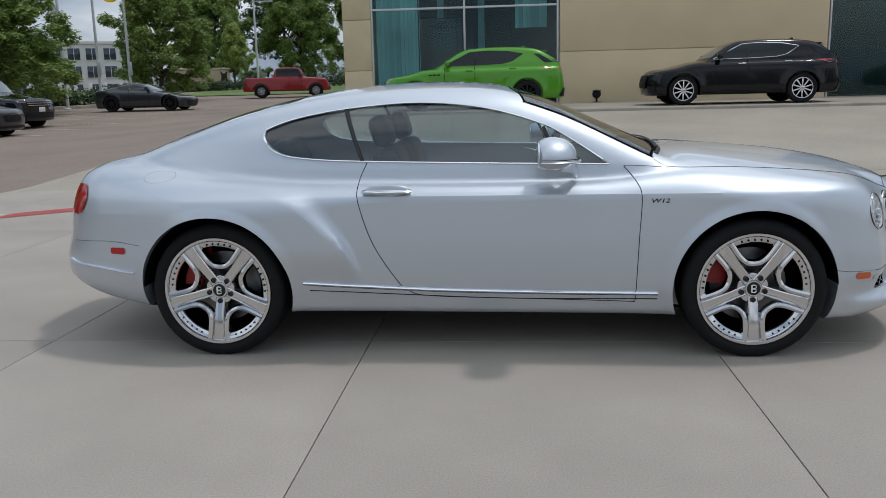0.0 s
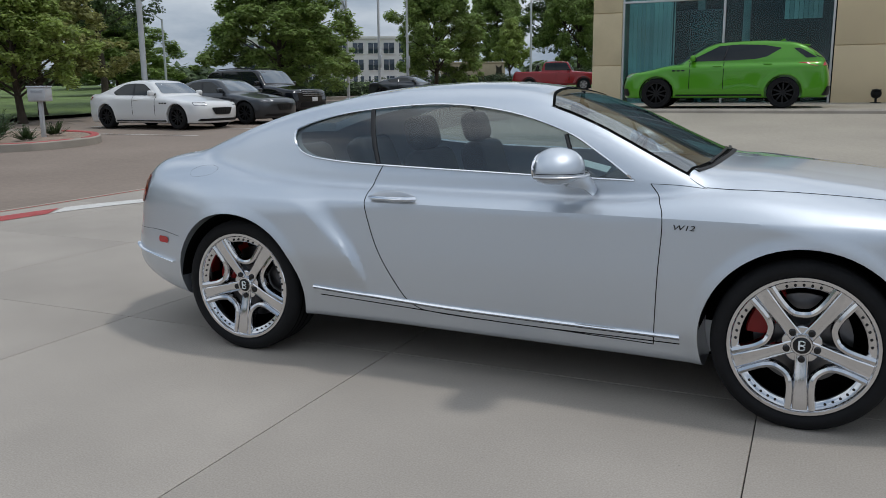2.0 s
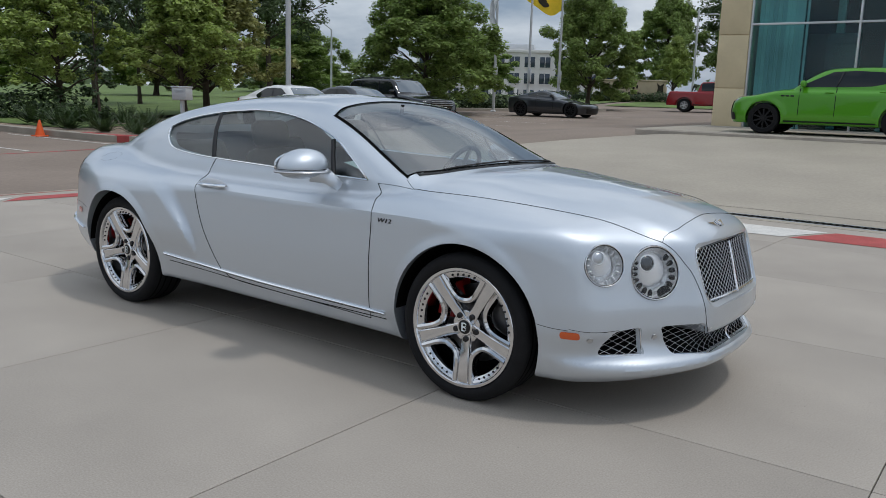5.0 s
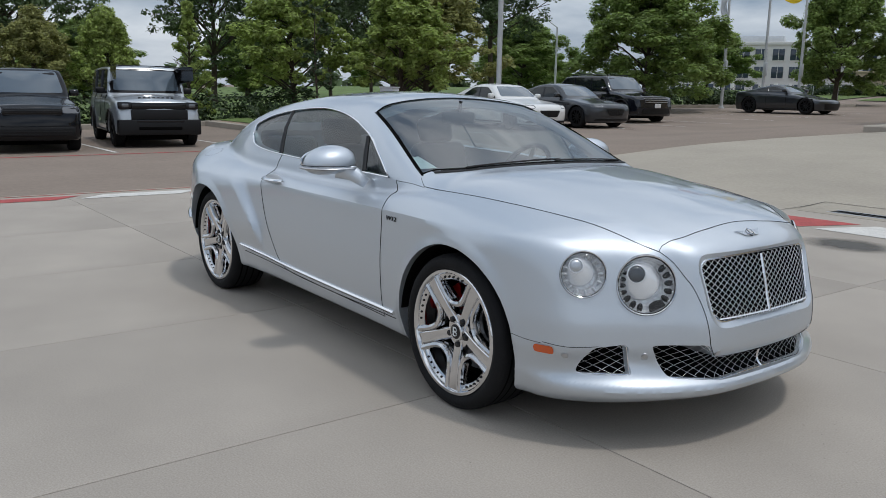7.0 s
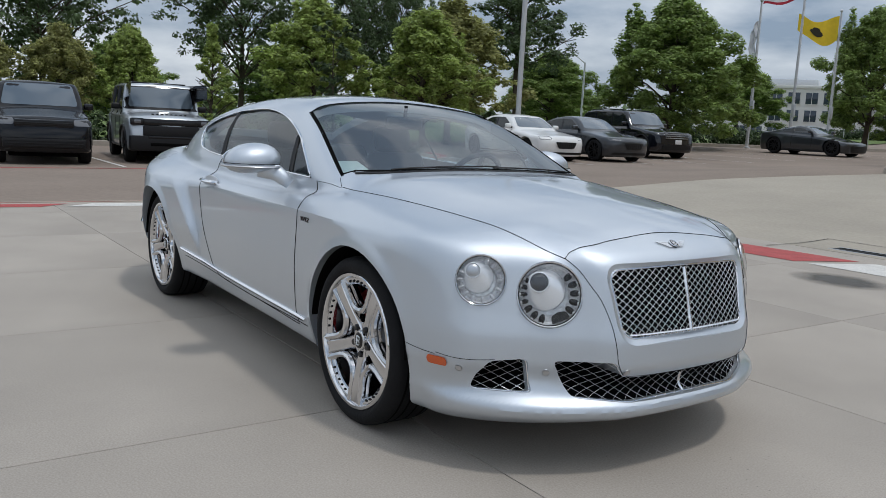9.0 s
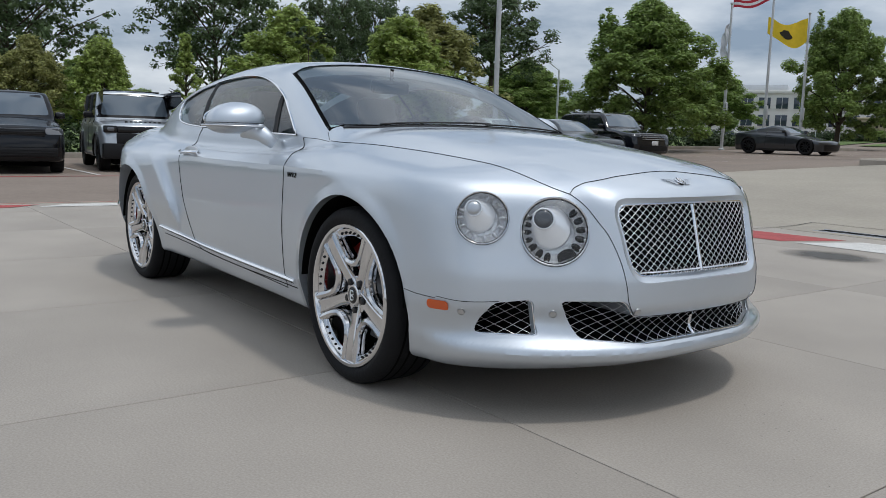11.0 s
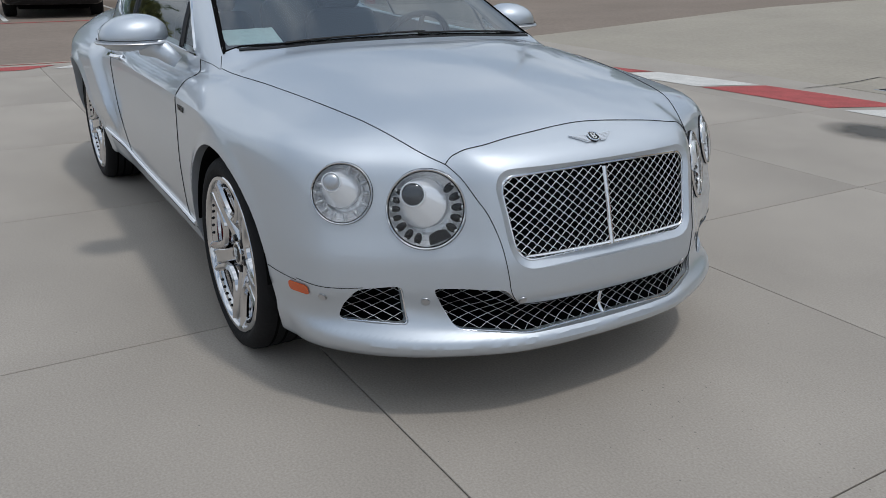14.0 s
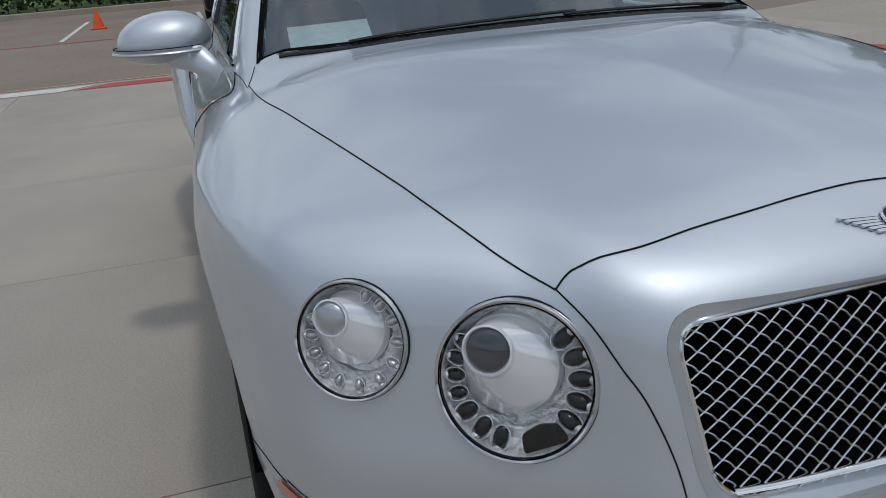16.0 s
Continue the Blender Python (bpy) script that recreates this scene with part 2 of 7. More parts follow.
def smooth_line(pts, n=8, closed=False):
    """Catmull-Rom through the points."""
    P = [Vector(p) for p in pts]
    k = len(P)
    out = []
    for i in range(k if closed else k - 1):
        p0 = P[(i - 1) % k] if (closed or i > 0) else P[0] * 2 - P[1]
        p1, p2 = P[i], P[(i + 1) % k]
        p3 = P[(i + 2) % k] if (closed or i + 2 < k) else p2 * 2 - p1
        for j in range(n):
            t = j / n
            out.append(0.5 * ((2 * p1) + (p2 - p0) * t + (2 * p0 - 5 * p1 + 4 * p2 - p3) * t * t + (3 * p1 - p0 - 3 * p2 + p3) * t ** 3))
    if not closed:
        out.append(P[-1])
    return out


def curve1(table, soft=0.0):
    """A smooth function through (position, value) pairs (monotone cubic), rounded off over the length soft."""
    xs = np.array([a for a, b in table], float)
    ys = np.array([b for a, b in table], float)
    h = np.diff(xs)
    d = np.diff(ys) / h
    m = np.zeros(len(xs))
    m[0], m[-1] = d[0], d[-1]
    for i in range(1, len(xs) - 1):
        if d[i - 1] * d[i] > 0:
            w1, w2 = 2 * h[i] + h[i - 1], h[i] + 2 * h[i - 1]
            m[i] = (w1 + w2) / (w1 / d[i - 1] + w2 / d[i])

    def f(x):
        x = np.clip(np.asarray(x, float), xs[0], xs[-1])
        i = np.clip(np.searchsorted(xs, x) - 1, 0, len(xs) - 2)
        t = (x - xs[i]) / h[i]
        return ((1 + 2 * t) * (1 - t) ** 2 * ys[i] + t * (1 - t) ** 2 * h[i] * m[i] + t * t * (3 - 2 * t) * ys[i + 1] + t * t * (t - 1) * h[i] * m[i + 1])
    if not soft:
        return f
    d = soft / 6
    gx = np.arange(xs[0], xs[-1] + d, d)
    k = np.exp(-.5 * (np.arange(-18, 19) / 6) ** 2)
    raw = f(gx)
    ends = np.arange(1, 19)
    raw = np.concatenate([raw[0] - (raw[1] - raw[0]) * ends[::-1], raw, raw[-1] + (raw[-1] - raw[-2]) * ends])
    gy = np.convolve(raw, k / k.sum(), 'valid')
    return lambda x: np.interp(x, gx, gy)


def smax(a, b, k):
    h = np.maximum(k - np.abs(a - b), 0) / k
    return np.maximum(a, b) + h * h * k / 4


def smin(a, b, k):
    return -smax(-a, -b, k)


def step01(x, a, b):
    t = np.clip((x - a) / (b - a), 0, 1)
    return t * t * (3 - 2 * t)


def skin(f, lo, hi, cell, name, rounds=3):
    """The surface on which f(x, y, z) is zero, as a quad mesh."""
    axes = [np.arange(lo[i], hi[i] + cell, cell) for i in range(3)]
    X, Y, Z = np.meshgrid(*axes, indexing="ij")
    V = f(X, Y, Z)
    ins = V < 0
    nx, ny, nz = V.shape
    acc = np.zeros((nx - 1, ny - 1, nz - 1, 3))
    cnt = np.zeros((nx - 1, ny - 1, nz - 1))
    sl = lambda o, n: slice(o, n - 1 + o)
    P = np.stack([X, Y, Z], -1)
    corners = [(i, j, k) for i in (0, 1) for j in (0, 1) for k in (0, 1)]
    for c in corners:
        for ax in range(3):
            if c[ax]:
                continue
            d = list(c)
            d[ax] = 1
            A = V[sl(c[0], nx), sl(c[1], ny), sl(c[2], nz)]
            B = V[sl(d[0], nx), sl(d[1], ny), sl(d[2], nz)]
            cr = (A < 0) != (B < 0)
            t = np.where(cr, A / np.where(cr, A - B, 1), 0)
            PA = P[sl(c[0], nx), sl(c[1], ny), sl(c[2], nz)]
            PB = P[sl(d[0], nx), sl(d[1], ny), sl(d[2], nz)]
            acc += np.where(cr[..., None], PA + t[..., None] * (PB - PA), 0)
            cnt += cr
    on = cnt > 0
    idx = np.full(on.shape, -1)
    idx[on] = np.arange(on.sum())
    verts = acc[on] / cnt[on][:, None]
    for _ in range(rounds):
        x, y, z = verts.T
        e = 1e-3
        v = f(x, y, z)
        g = np.stack([(f(x + e, y, z) - f(x - e, y, z)), (f(x, y + e, z) - f(x, y - e, z)), (f(x, y, z + e) - f(x, y, z - e))], -1) / (2 * e)
        s = np.clip(v / np.maximum((g * g).sum(-1), 1e-3), -cell, cell)
        verts = verts - g * s[:, None] * 0.8
    faces = []
    for ax in range(3):
        o = [slice(1, n - 1) for n in V.shape]
        o[ax] = slice(0, V.shape[ax] - 1)
        o2 = list(o)
        o2[ax] = slice(1, V.shape[ax])
        a, b = ins[tuple(o)], ins[tuple(o2)]
        cr = np.argwhere(a != b)
        flip = a[tuple(cr.T)]
        base = cr.copy()
        for q in range(3):
            if q != ax:
                base[:, q] += 1
        u, w = [q for q in range(3) if q != ax]
        quad = []
        for du, dw in ((-1, -1), (0, -1), (0, 0), (-1, 0)):
            c = base.copy()
            c[:, u] += du
            c[:, w] += dw
            quad.append(idx[tuple(c.T)])
        quad = np.stack(quad, -1)
        if ax == 1:
            flip = ~flip
        quad[~flip] = quad[~flip][:, ::-1]
        faces.append(quad)
    faces = np.concatenate(faces)
    faces = faces[(faces >= 0).all(1)]
    me = bpy.data.meshes.new(name)
    me.from_pydata(verts.tolist(), [], faces.tolist())
    me.update()
    return me


def carve(me, cutters, solver="EXACT"):
    """The mesh less the cutters (bmeshes), as a new mesh."""
    ob = new("carved", me)
    tools = []
    for c in cutters:
        cm = bpy.data.meshes.new("cutter")
        if isinstance(c, bpy.types.Mesh):
            cm = c
        else:
            bmesh.ops.recalc_face_normals(c, faces=c.faces)
            c.to_mesh(cm)
            c.free()
        co = new("cutter", cm)
        tools.append(co)
        md = ob.modifiers.new("cut", "BOOLEAN")
        md.operation, md.object, md.solver = "DIFFERENCE", co, solver
    dg = bpy.context.evaluated_depsgraph_get()
    dg.update()
    out = bpy.data.meshes.new_from_object(ob.evaluated_get(dg))
    for o in tools + [ob]:
        m = o.data
        bpy.data.objects.remove(o)
        bpy.data.meshes.remove(m)
    return out


from mathutils.bvhtree import BVHTree


class Shell:
    """Finds places on a body's skin along an axis."""

    def __init__(self, me):
        self.tree = BVHTree.FromPolygons([v.co for v in me.vertices], [p.vertices for p in me.polygons])

    def side(self, x, z, s=-1, lift=0.0):
        p, n, _, _ = self.tree.ray_cast(Vector((x, s * 3, z)), Vector((0, -s, 0)))
        return (p + n * lift, n) if p else (Vector((x, s * 0.5, z)), Vector((0, s, 0)))

    def front(self, y, z, d=1, lift=0.0):
        p, n, _, _ = self.tree.ray_cast(Vector((d * 5, y, z)), Vector((-d, 0, 0)))
        return (p + n * lift, n) if p else (Vector((d * 2, y, z)), Vector((d, 0, 0)))

    def near(self, p, lift=0.0):
        q, n, _, _ = self.tree.find_nearest(Vector(p))
        return q + n * lift

    def top(self, x, y, lift=0.0):
        p, n, _, _ = self.tree.ray_cast(Vector((x, y, 3)), Vector((0, 0, -1)))
        return (p + n * lift, n) if p else (Vector((x, y, 1)), Vector((0, 0, 1)))


def sheet(poly, how, grid=0.06, lift=0.0, thick=0.0):
    """An outline in 2D laid on a shell by how(u, v, lift)."""
    bm = bmesh.new()
    bm.faces.new([bm.verts.new((p[0], p[1], 0)) for p in poly])
    us, vs = [p[0] for p in poly], [p[1] for p in poly]
    for ax, a, b in ((0, min(us), max(us)), (1, min(vs), max(vs))):
        k = int((b - a) / grid)
        for i in range(1, k + 1):
            q = a + (b - a) * i / (k + 1)
            co = Vector((q, 0, 0)) if ax == 0 else Vector((0, q, 0))
            no = Vector((1, 0, 0)) if ax == 0 else Vector((0, 1, 0))
            bmesh.ops.bisect_plane(bm, geom=bm.verts[:] + bm.edges[:] + bm.faces[:], plane_co=co, plane_no=no)
    bmesh.ops.triangulate(bm, faces=[f for f in bm.faces if len(f.verts) > 4])
    nor = {}
    for v in bm.verts:
        p, n = how(v.co.x, v.co.y)
        v.co = p + n * lift
        nor[v] = n
    if thick:
        ret = bmesh.ops.extrude_face_region(bm, geom=bm.faces[:])
        for v in [g for g in ret["geom"] if isinstance(g, bmesh.types.BMVert)]:
            p, n = v.co, min(nor.items(), key=lambda kv: (kv[0].co - v.co).length_squared)[1]
            v.co = p + n * thick
    return bm

# ---- the lie of the land ----
cLot = curve1([(-80, -.1), (3, 0), (14, .25), (22, .42), (31, .72), (52, 1.1), (65, 1.75), (110, 2.4), (400, 3.5)])
cApron = curve1([(-80, 0), (6.9, 0), (8, .05), (12, .345), (16.86, .69), (17.02, .745), (18.5, .762), (22, .80), (60, 1.0), (400, 3.5)])


def land(x, y):
    w = float(step01(np.float64(x), -12.0, -6.5))
    return (1 - w) * float(cLot(y)) + w * float(cApron(y))


CONCRETE = mat("pale_concrete", (0.392, 0.350, 0.303), .82, var=.18, scale=.7, fine=.16, fscale=130, bump=.09, bscale=220, rand=.05)
APRON = mat("apron_concrete", (0.375, 0.335, 0.275), .85, var=.12, scale=.5, fine=.08, fscale=20, bump=.1, bscale=90)
LOT = mat("brown_lot_concrete", (0.25, 0.198, 0.16), .88, var=.16, scale=.35, fine=.10, fscale=14, bump=.12, bscale=80)
JOINT = mat("joint_filler", (0.10, 0.092, 0.083), .9, var=.55, scale=28, fine=.4, fscale=140)
KERB = mat("kerb_concrete", (0.36, 0.32, 0.27), .85, var=.15, scale=2, fine=.1)
REDPAINT = mat("worn_red_paint", (0.42, 0.075, 0.07), .7, var=.18, scale=5, fine=.22, fscale=50)
WHITEPAINT = mat("worn_white_paint", (0.66, 0.64, 0.60), .7, var=.12, scale=5, fine=.18, fscale=50)
GRASS = mat("lawn_grass", (0.125, 0.185, 0.048), .9, var=.25, scale=.4, fine=.35, fscale=9, bump=.6, bscale=30)
GRAVEL = mat("river_gravel", (0.33, 0.25, 0.19), .9, var=.2, scale=3, fine=.5, fscale=28, bump=1.0, bscale=30)
STUCCO = mat("beige_stucco", (0.70, 0.565, 0.365), .9, var=.06, scale=.8, fine=.07, fscale=60, bump=.25, bscale=140)
STONE = mat("pier_stone", (0.64, 0.53, 0.345), .85, var=.1, scale=1.4, fine=.08, rand=.08)
ALU = mat("aluminium", (0.62, 0.63, 0.64), .4, .6, var=.05)
POLE = mat("pole_paint", (0.50, 0.51, 0.52), .45, .2, var=.08, scale=2)
OFFICE = mat("office_white", (0.68, 0.67, 0.64), .8, var=.05, scale=.2)
DGLASS = mat("office_glass", (0.03, 0.045, 0.065), .08, spec=.8)
ROOMDARK = mat("showroom_unlit", (0.016, 0.021, 0.022), .8, var=.3, scale=.6)
CURTAIN = glass_mat("curtain_wall_glass", (.70, .93, .93), 1.5)
SLAT_SHEEN = mat("pale_reflection", (.36, .39, .39), .7, var=.3, scale=.7, rand=.35)
BARK = mat("bark", (0.075, 0.058, 0.043), .95, var=.3, scale=3, bump=.6, bscale=25)
LEAF1 = leaf_mat("leaves_mid", (0.27, 0.37, 0.105), .5)
LEAF2 = leaf_mat("leaves_dark", (0.110, 0.160, 0.070), .4)
LEAF3 = leaf_mat("leaves_light", (0.36, 0.45, 0.125), .5)
LEAF4 = leaf_mat("leaves_red_tinge", (0.36, 0.37, 0.135), .5)
SHRUB = leaf_mat("shrub_leaves", (0.045, 0.078, 0.025), .3)
ORANGE = mat("cone_orange", (0.75, 0.11, 0.02), .5)
YELLOW = mat("yellow_cloth", (0.80, 0.56, 0.03), .75, var=.08)
DARKCLOTH = mat("dark_mark", (0.03, 0.025, 0.015), .8)
REDCLOTH = mat("red_cloth", (0.45, 0.03, 0.05), .8)
WHITECLOTH = mat("white_cloth", (0.72, 0.72, 0.74), .8)


def draped(name, xs, ys, material, lift, label, category, kind="structure", zf=land):
    me = bpy.data.meshes.new(name)
    V = [(x, y, zf(x, y) + lift) for y in ys for x in xs]
    n = len(xs)
    F = [(j * n + i, j * n + i + 1, (j + 1) * n + i + 1, (j + 1) * n + i) for j in range(len(ys) - 1) for i in range(n - 1)]
    me.from_pydata(V, [], F)
    ob = link_mesh(name, me, material, None)
    me.shade_smooth()
    return tagged(ob, label, category, kind=kind)


steps = lambda a, b, d: list(np.arange(a, b + d * .5, d))
far = [-420, -300, -200, -140, -100, -80]
draped("ground", far + steps(-64, 64, 2) + [80, 100, 140, 200, 300, 420], far + steps(-64, 120, 2) + [140, 200, 300, 420], LOT, -.035, "brown weathered concrete of the car park", "ground")

# lawn behind the parking rows
draped("lawn", steps(-150, -26.4, 3.1), steps(-60, 40, 4), GRASS, .10, "green lawn behind the car park", "lawn", zf=land)
draped("lawn", steps(-151, -27, 4) , steps(44, 110, 3), GRASS, .02, "green lawn behind the car park", "lawn", zf=land)
draped("lawn", steps(-25.5, 12, 2.5), steps(56, 100, 4), GRASS, .02, "green lawn behind the car park", "lawn", zf=land)

# ---- concrete slabs ----
JX = [-6.2, -4.35, -2.455, -.615, 1.22, 3.10, 4.96, 6.82, 8.68, 10.5, 12.3]
JY = [-8.8, -6.75, -4.72, -2.74, -.686, 1.235, 3.16, 5.1]
pavement = draped("pavement", steps(-7.28, 14.0, .8), steps(-11, 6.69, .6), JOINT, -.011, "pale concrete slabs with dark tooled joints", "paving", zf=lambda x, y: 0.0)


def slab_mesh(w, d):
    g, b = .0026, .0014
    x0, x1, y0, y1 = g, w - g, g, d - g
    V = [(x0, y0, -.02), (x1, y0, -.02), (x1, y1, -.02), (x0, y1, -.02), (x0, y0, -b), (x1, y0, -b), (x1, y1, -b), (x0, y1, -b), (x0 + b, y0 + b, 0), (x1 - b, y0 + b, 0), (x1 - b, y1 - b, 0), (x0 + b, y1 - b, 0)]
    F = [(8, 9, 10, 11)] + [(i, (i + 1) % 4, 4 + (i + 1) % 4, 4 + i) for i in range(4)] + [(4 + i, 4 + (i + 1) % 4, 8 + (i + 1) % 4, 8 + i) for i in range(4)]
    me = bpy.data.meshes.new("slab")
    me.from_pydata(V, [], F)
    me.materials.append(CONCRETE)
    return me


def lay_slabs():
    made = {}
    xs = [-7.26] + [x for x in JX if x > -7.2] + [14.0]
    ys = [-10.9] + [y for y in JY if y > -10.5] + [6.75]
    for i in range(len(xs) - 1):
        for j in range(len(ys) - 1):
            w, d = round(xs[i + 1] - xs[i], 3), round(ys[j + 1] - ys[j], 3)
            if (w, d) not in made:
                made[(w, d)] = slab_mesh(w, d)
            ob = new("slab", made[(w, d)])
            ob.location = (xs[i], ys[j], 0)
            ob.parent = pavement


# apron up to the showroom, in broad bays
edge = smooth_line([(-7.32, -11, 0), (-7.30, 0, 0), (-7.28, 3, 0), (-7.30, 6.5, 0), (-7.25, 9, 0), (-7.1, 10.3, 0), (-6.93, 11.6, 0), (-6.64, 13.1, 0), (-6.3, 14.7, 0), (-5.75, 15.75, 0), (-5.15, 16.4, 0), (-4.5, 16.78, 0)], 12)
edge_x = lambda y: float(np.interp(y, [p.y for p in edge], [p.x for p in edge]))
me = bpy.data.meshes.new("apron")
ay = steps(7.3, 16.3, .5) + [16.6, 16.85, 16.88]
V = [(q, y, land(q, y)) for y in ay for q in np.linspace(edge_x(y), 26, 34)]
me.from_pydata(V, [], [(j * 34 + i, j * 34 + i + 1, j * 34 + i + 35, j * 34 + i + 34) for j in range(len(ay) - 1) for i in range(33)])
me.shade_smooth()
apron = tagged(link_mesh("apron", me, APRON, None), "pale concrete apron rising to the showroom", "paving", kind="structure")
bm = bmesh.new()
er = []
for i, p in enumerate(edge):
    t = (edge[min(i + 1, len(edge) - 1)] - edge[max(i - 1, 0)]).normalized()
    side = Vector((t.y, -t.x, 0))
    a, b = p - side * .10, p + side * .12
    er.append([bm.verts.new((q.x, q.y, land(q.x, q.y) + (-.045, .006, .006, .006, -.012)[k])) for k, q in enumerate(a.lerp(b, f) for f in (0, .06, .4, .75, 1))])
for A, B in zip(er, er[1:]):
    for i in range(4):
        bm.faces.new((A[i], A[i + 1], B[i + 1], B[i]))
tagged(part("kerb_edge", bm, APRON, None), "pale flush concrete edging beside the car park", "edging", kind="structure")
bm = bmesh.new()
tube_into(bm, smooth_line([(-7.29, -11, .010), (-7.27, 0, .010), (-7.25, 3, .010), (-7.26, 5.5, .010)], 12), .018, 4, flat=.06)
tagged(part("edge_line", bm, REDPAINT, None), "thin worn red line along the edging", "line marking", kind="structure")
# the strip between the slabs and the drain
draped("margin", steps(-7.28, 14.2, .74), [6.69, 7.0, 7.36], APRON, -.001, "concrete margin along the drain", "paving")
# raised pad where the cars by the showroom stand
PAD = .045
pad = draped("showroom_pad", steps(-5.6, 26.4, .8), [17.02] + steps(17.3, 22.4, .6), APRON, PAD, "raised concrete pad before the showroom", "paving")
bm = bmesh.new()
kx = steps(-5.6, 26.4, .8)
rows = []
for x in kx:
    z = land(x, 17.02)
    rows.append([bm.verts.new(p) for p in ((x, 16.87, z - .14), (x, 16.885, z + PAD * .3), (x, 16.92, z + PAD), (x, 17.03, z + PAD + .004))])
for A, B in zip(rows, rows[1:]):
    for i in range(3):
        bm.faces.new((A[i], B[i], B[i + 1], A[i + 1]))
tagged(part("kerb", bm, KERB, None), "low pale concrete kerb of the showroom pad", "kerb", kind="structure")


# ---- painted fire lane along the drive: worn red and white by turns ----
lane = [p for p in smooth_line([(-7.02, -11, 0), (-7.02, -6, 0), (-6.98, -2, 0), (-6.85, 1.2, 0), (-6.64, 2.9, 0), (-5.95, 4.1, 0), (-4.6, 5.05, 0), (-3.0, 5.56, 0), (-1.2, 5.82, 0), (.8, 5.92, 0), (3, 5.98, 0), (6, 6.0, 0), (9, 6.0, 0), (13.5, 6.0, 0)], 24)]
wid = lambda p: .165 + .205 * float(step01(np.float64(p.x), -6.0, -1.0))
arc = [0.0]
for a, b in zip(lane, lane[1:]):
    arc.append(arc[-1] + (b - a).length)
near0 = min(range(len(lane)), key=lambda i: (lane[i] - Vector((-.40, 5.87, 0))).length)
S0 = arc[near0]


def stripe(a, b, material, name, label):
    pts = [p for p, s in zip(lane, arc) if a <= s <= b]
    if len(pts) < 3:
        return
    bm = bmesh.new()
    rows = []
    for i, p in enumerate(pts):
        t = (pts[min(i + 1, len(pts) - 1)] - pts[max(i - 1, 0)]).normalized()
        n = Vector((-t.y, t.x, 0))
        sk = t * .18
        rows.append([bm.verts.new(p - n * wid(p) - sk + Vector((0, 0, .0045))), bm.verts.new(p + n * wid(p) + sk + Vector((0, 0, .0045)))])
    for A, B in zip(rows, rows[1:]):
        bm.faces.new((A[0], B[0], B[1], A[1]))
    tagged(part(name, bm, material, None), label, "road marking", kind="structure")


sm06 = arc[min(range(len(lane)), key=lambda i: (lane[i] - Vector((-6.86, -.6, 0))).length)]
bounds = [sm06 - 9.0, sm06 - 7.5, sm06 - 6.0, sm06 - 4.5, sm06 - 3.0, sm06 - 1.5, sm06, sm06 + 1.5, sm06 + 3.0, sm06 + 4.9, sm06 + 6.1, sm06 + 7.2, S0 - 2.95, S0 - 1.65, S0, S0 + 1.75, S0 + 3.5, S0 + 5.3, S0 + 7.0, S0 + 8.8, S0 + 10.5, S0 + 12.3]
tone = [0, 1, 0, 1, 0, 1, 0, 1, 0, 1, 0, 1, 0, 1, 0, 1, 0, 1, 0, 1, 0]
for a, b, red in zip(bounds, bounds[1:], tone):
    if b > a:
        stripe(a + .01, b - .01, REDPAINT if red else WHITEPAINT, "fire_lane_marking", "worn red paint of the fire lane" if red else "worn white paint of the fire lane")

# linear drain with a dark slotted grate in a concrete collar
drain = empty("drain", pose(0, 0, 0), label="dark slotted trench drain grate set in a concrete collar", category="drain")
part("collar", box_bm(5.4, 7.05, -.014, 13.6, .60, .04, .006), APRON, drain, "pale concrete collar")
part("channel", box_bm(5.4, 7.05, .0025, 12.9, .235, .012), DARK, drain)
for i in range(160):
    part("bar", box_bm(-1.0 + .08 * i, 7.05, .0075, .03, .22, .008), BLACK, drain, smooth=None)
for y in (6.925, 7.175):
    part("frame_rail", box_bm(5.4, y, .006, 12.95, .025, .012, .003), SATIN, drain)


# dark joints that frame the drain's slab
bm = bmesh.new()
for run in ([(-1.5, y) for y in (6.30, 6.5, 6.72)], [(-1.5, y) for y in (6.72, 7.0, 7.3, 7.66)], [(x, 7.66) for x in steps(-1.5, 13.5, 1.0)]):
    for a, b in zip(run, run[1:]):
        n = Vector((b[1] - a[1], a[0] - b[0], 0)).normalized() * .009
        bm.faces.new([bm.verts.new((q[0] + k * n.x, q[1] + k * n.y, max(land(*q), .003) + .0055)) for q, k in ((a, 1), (b, 1), (b, -1), (a, -1))])
tagged(part("drain_joint", bm, JOINT, None), "dark joint round the drain's slab", "joint", kind="structure")


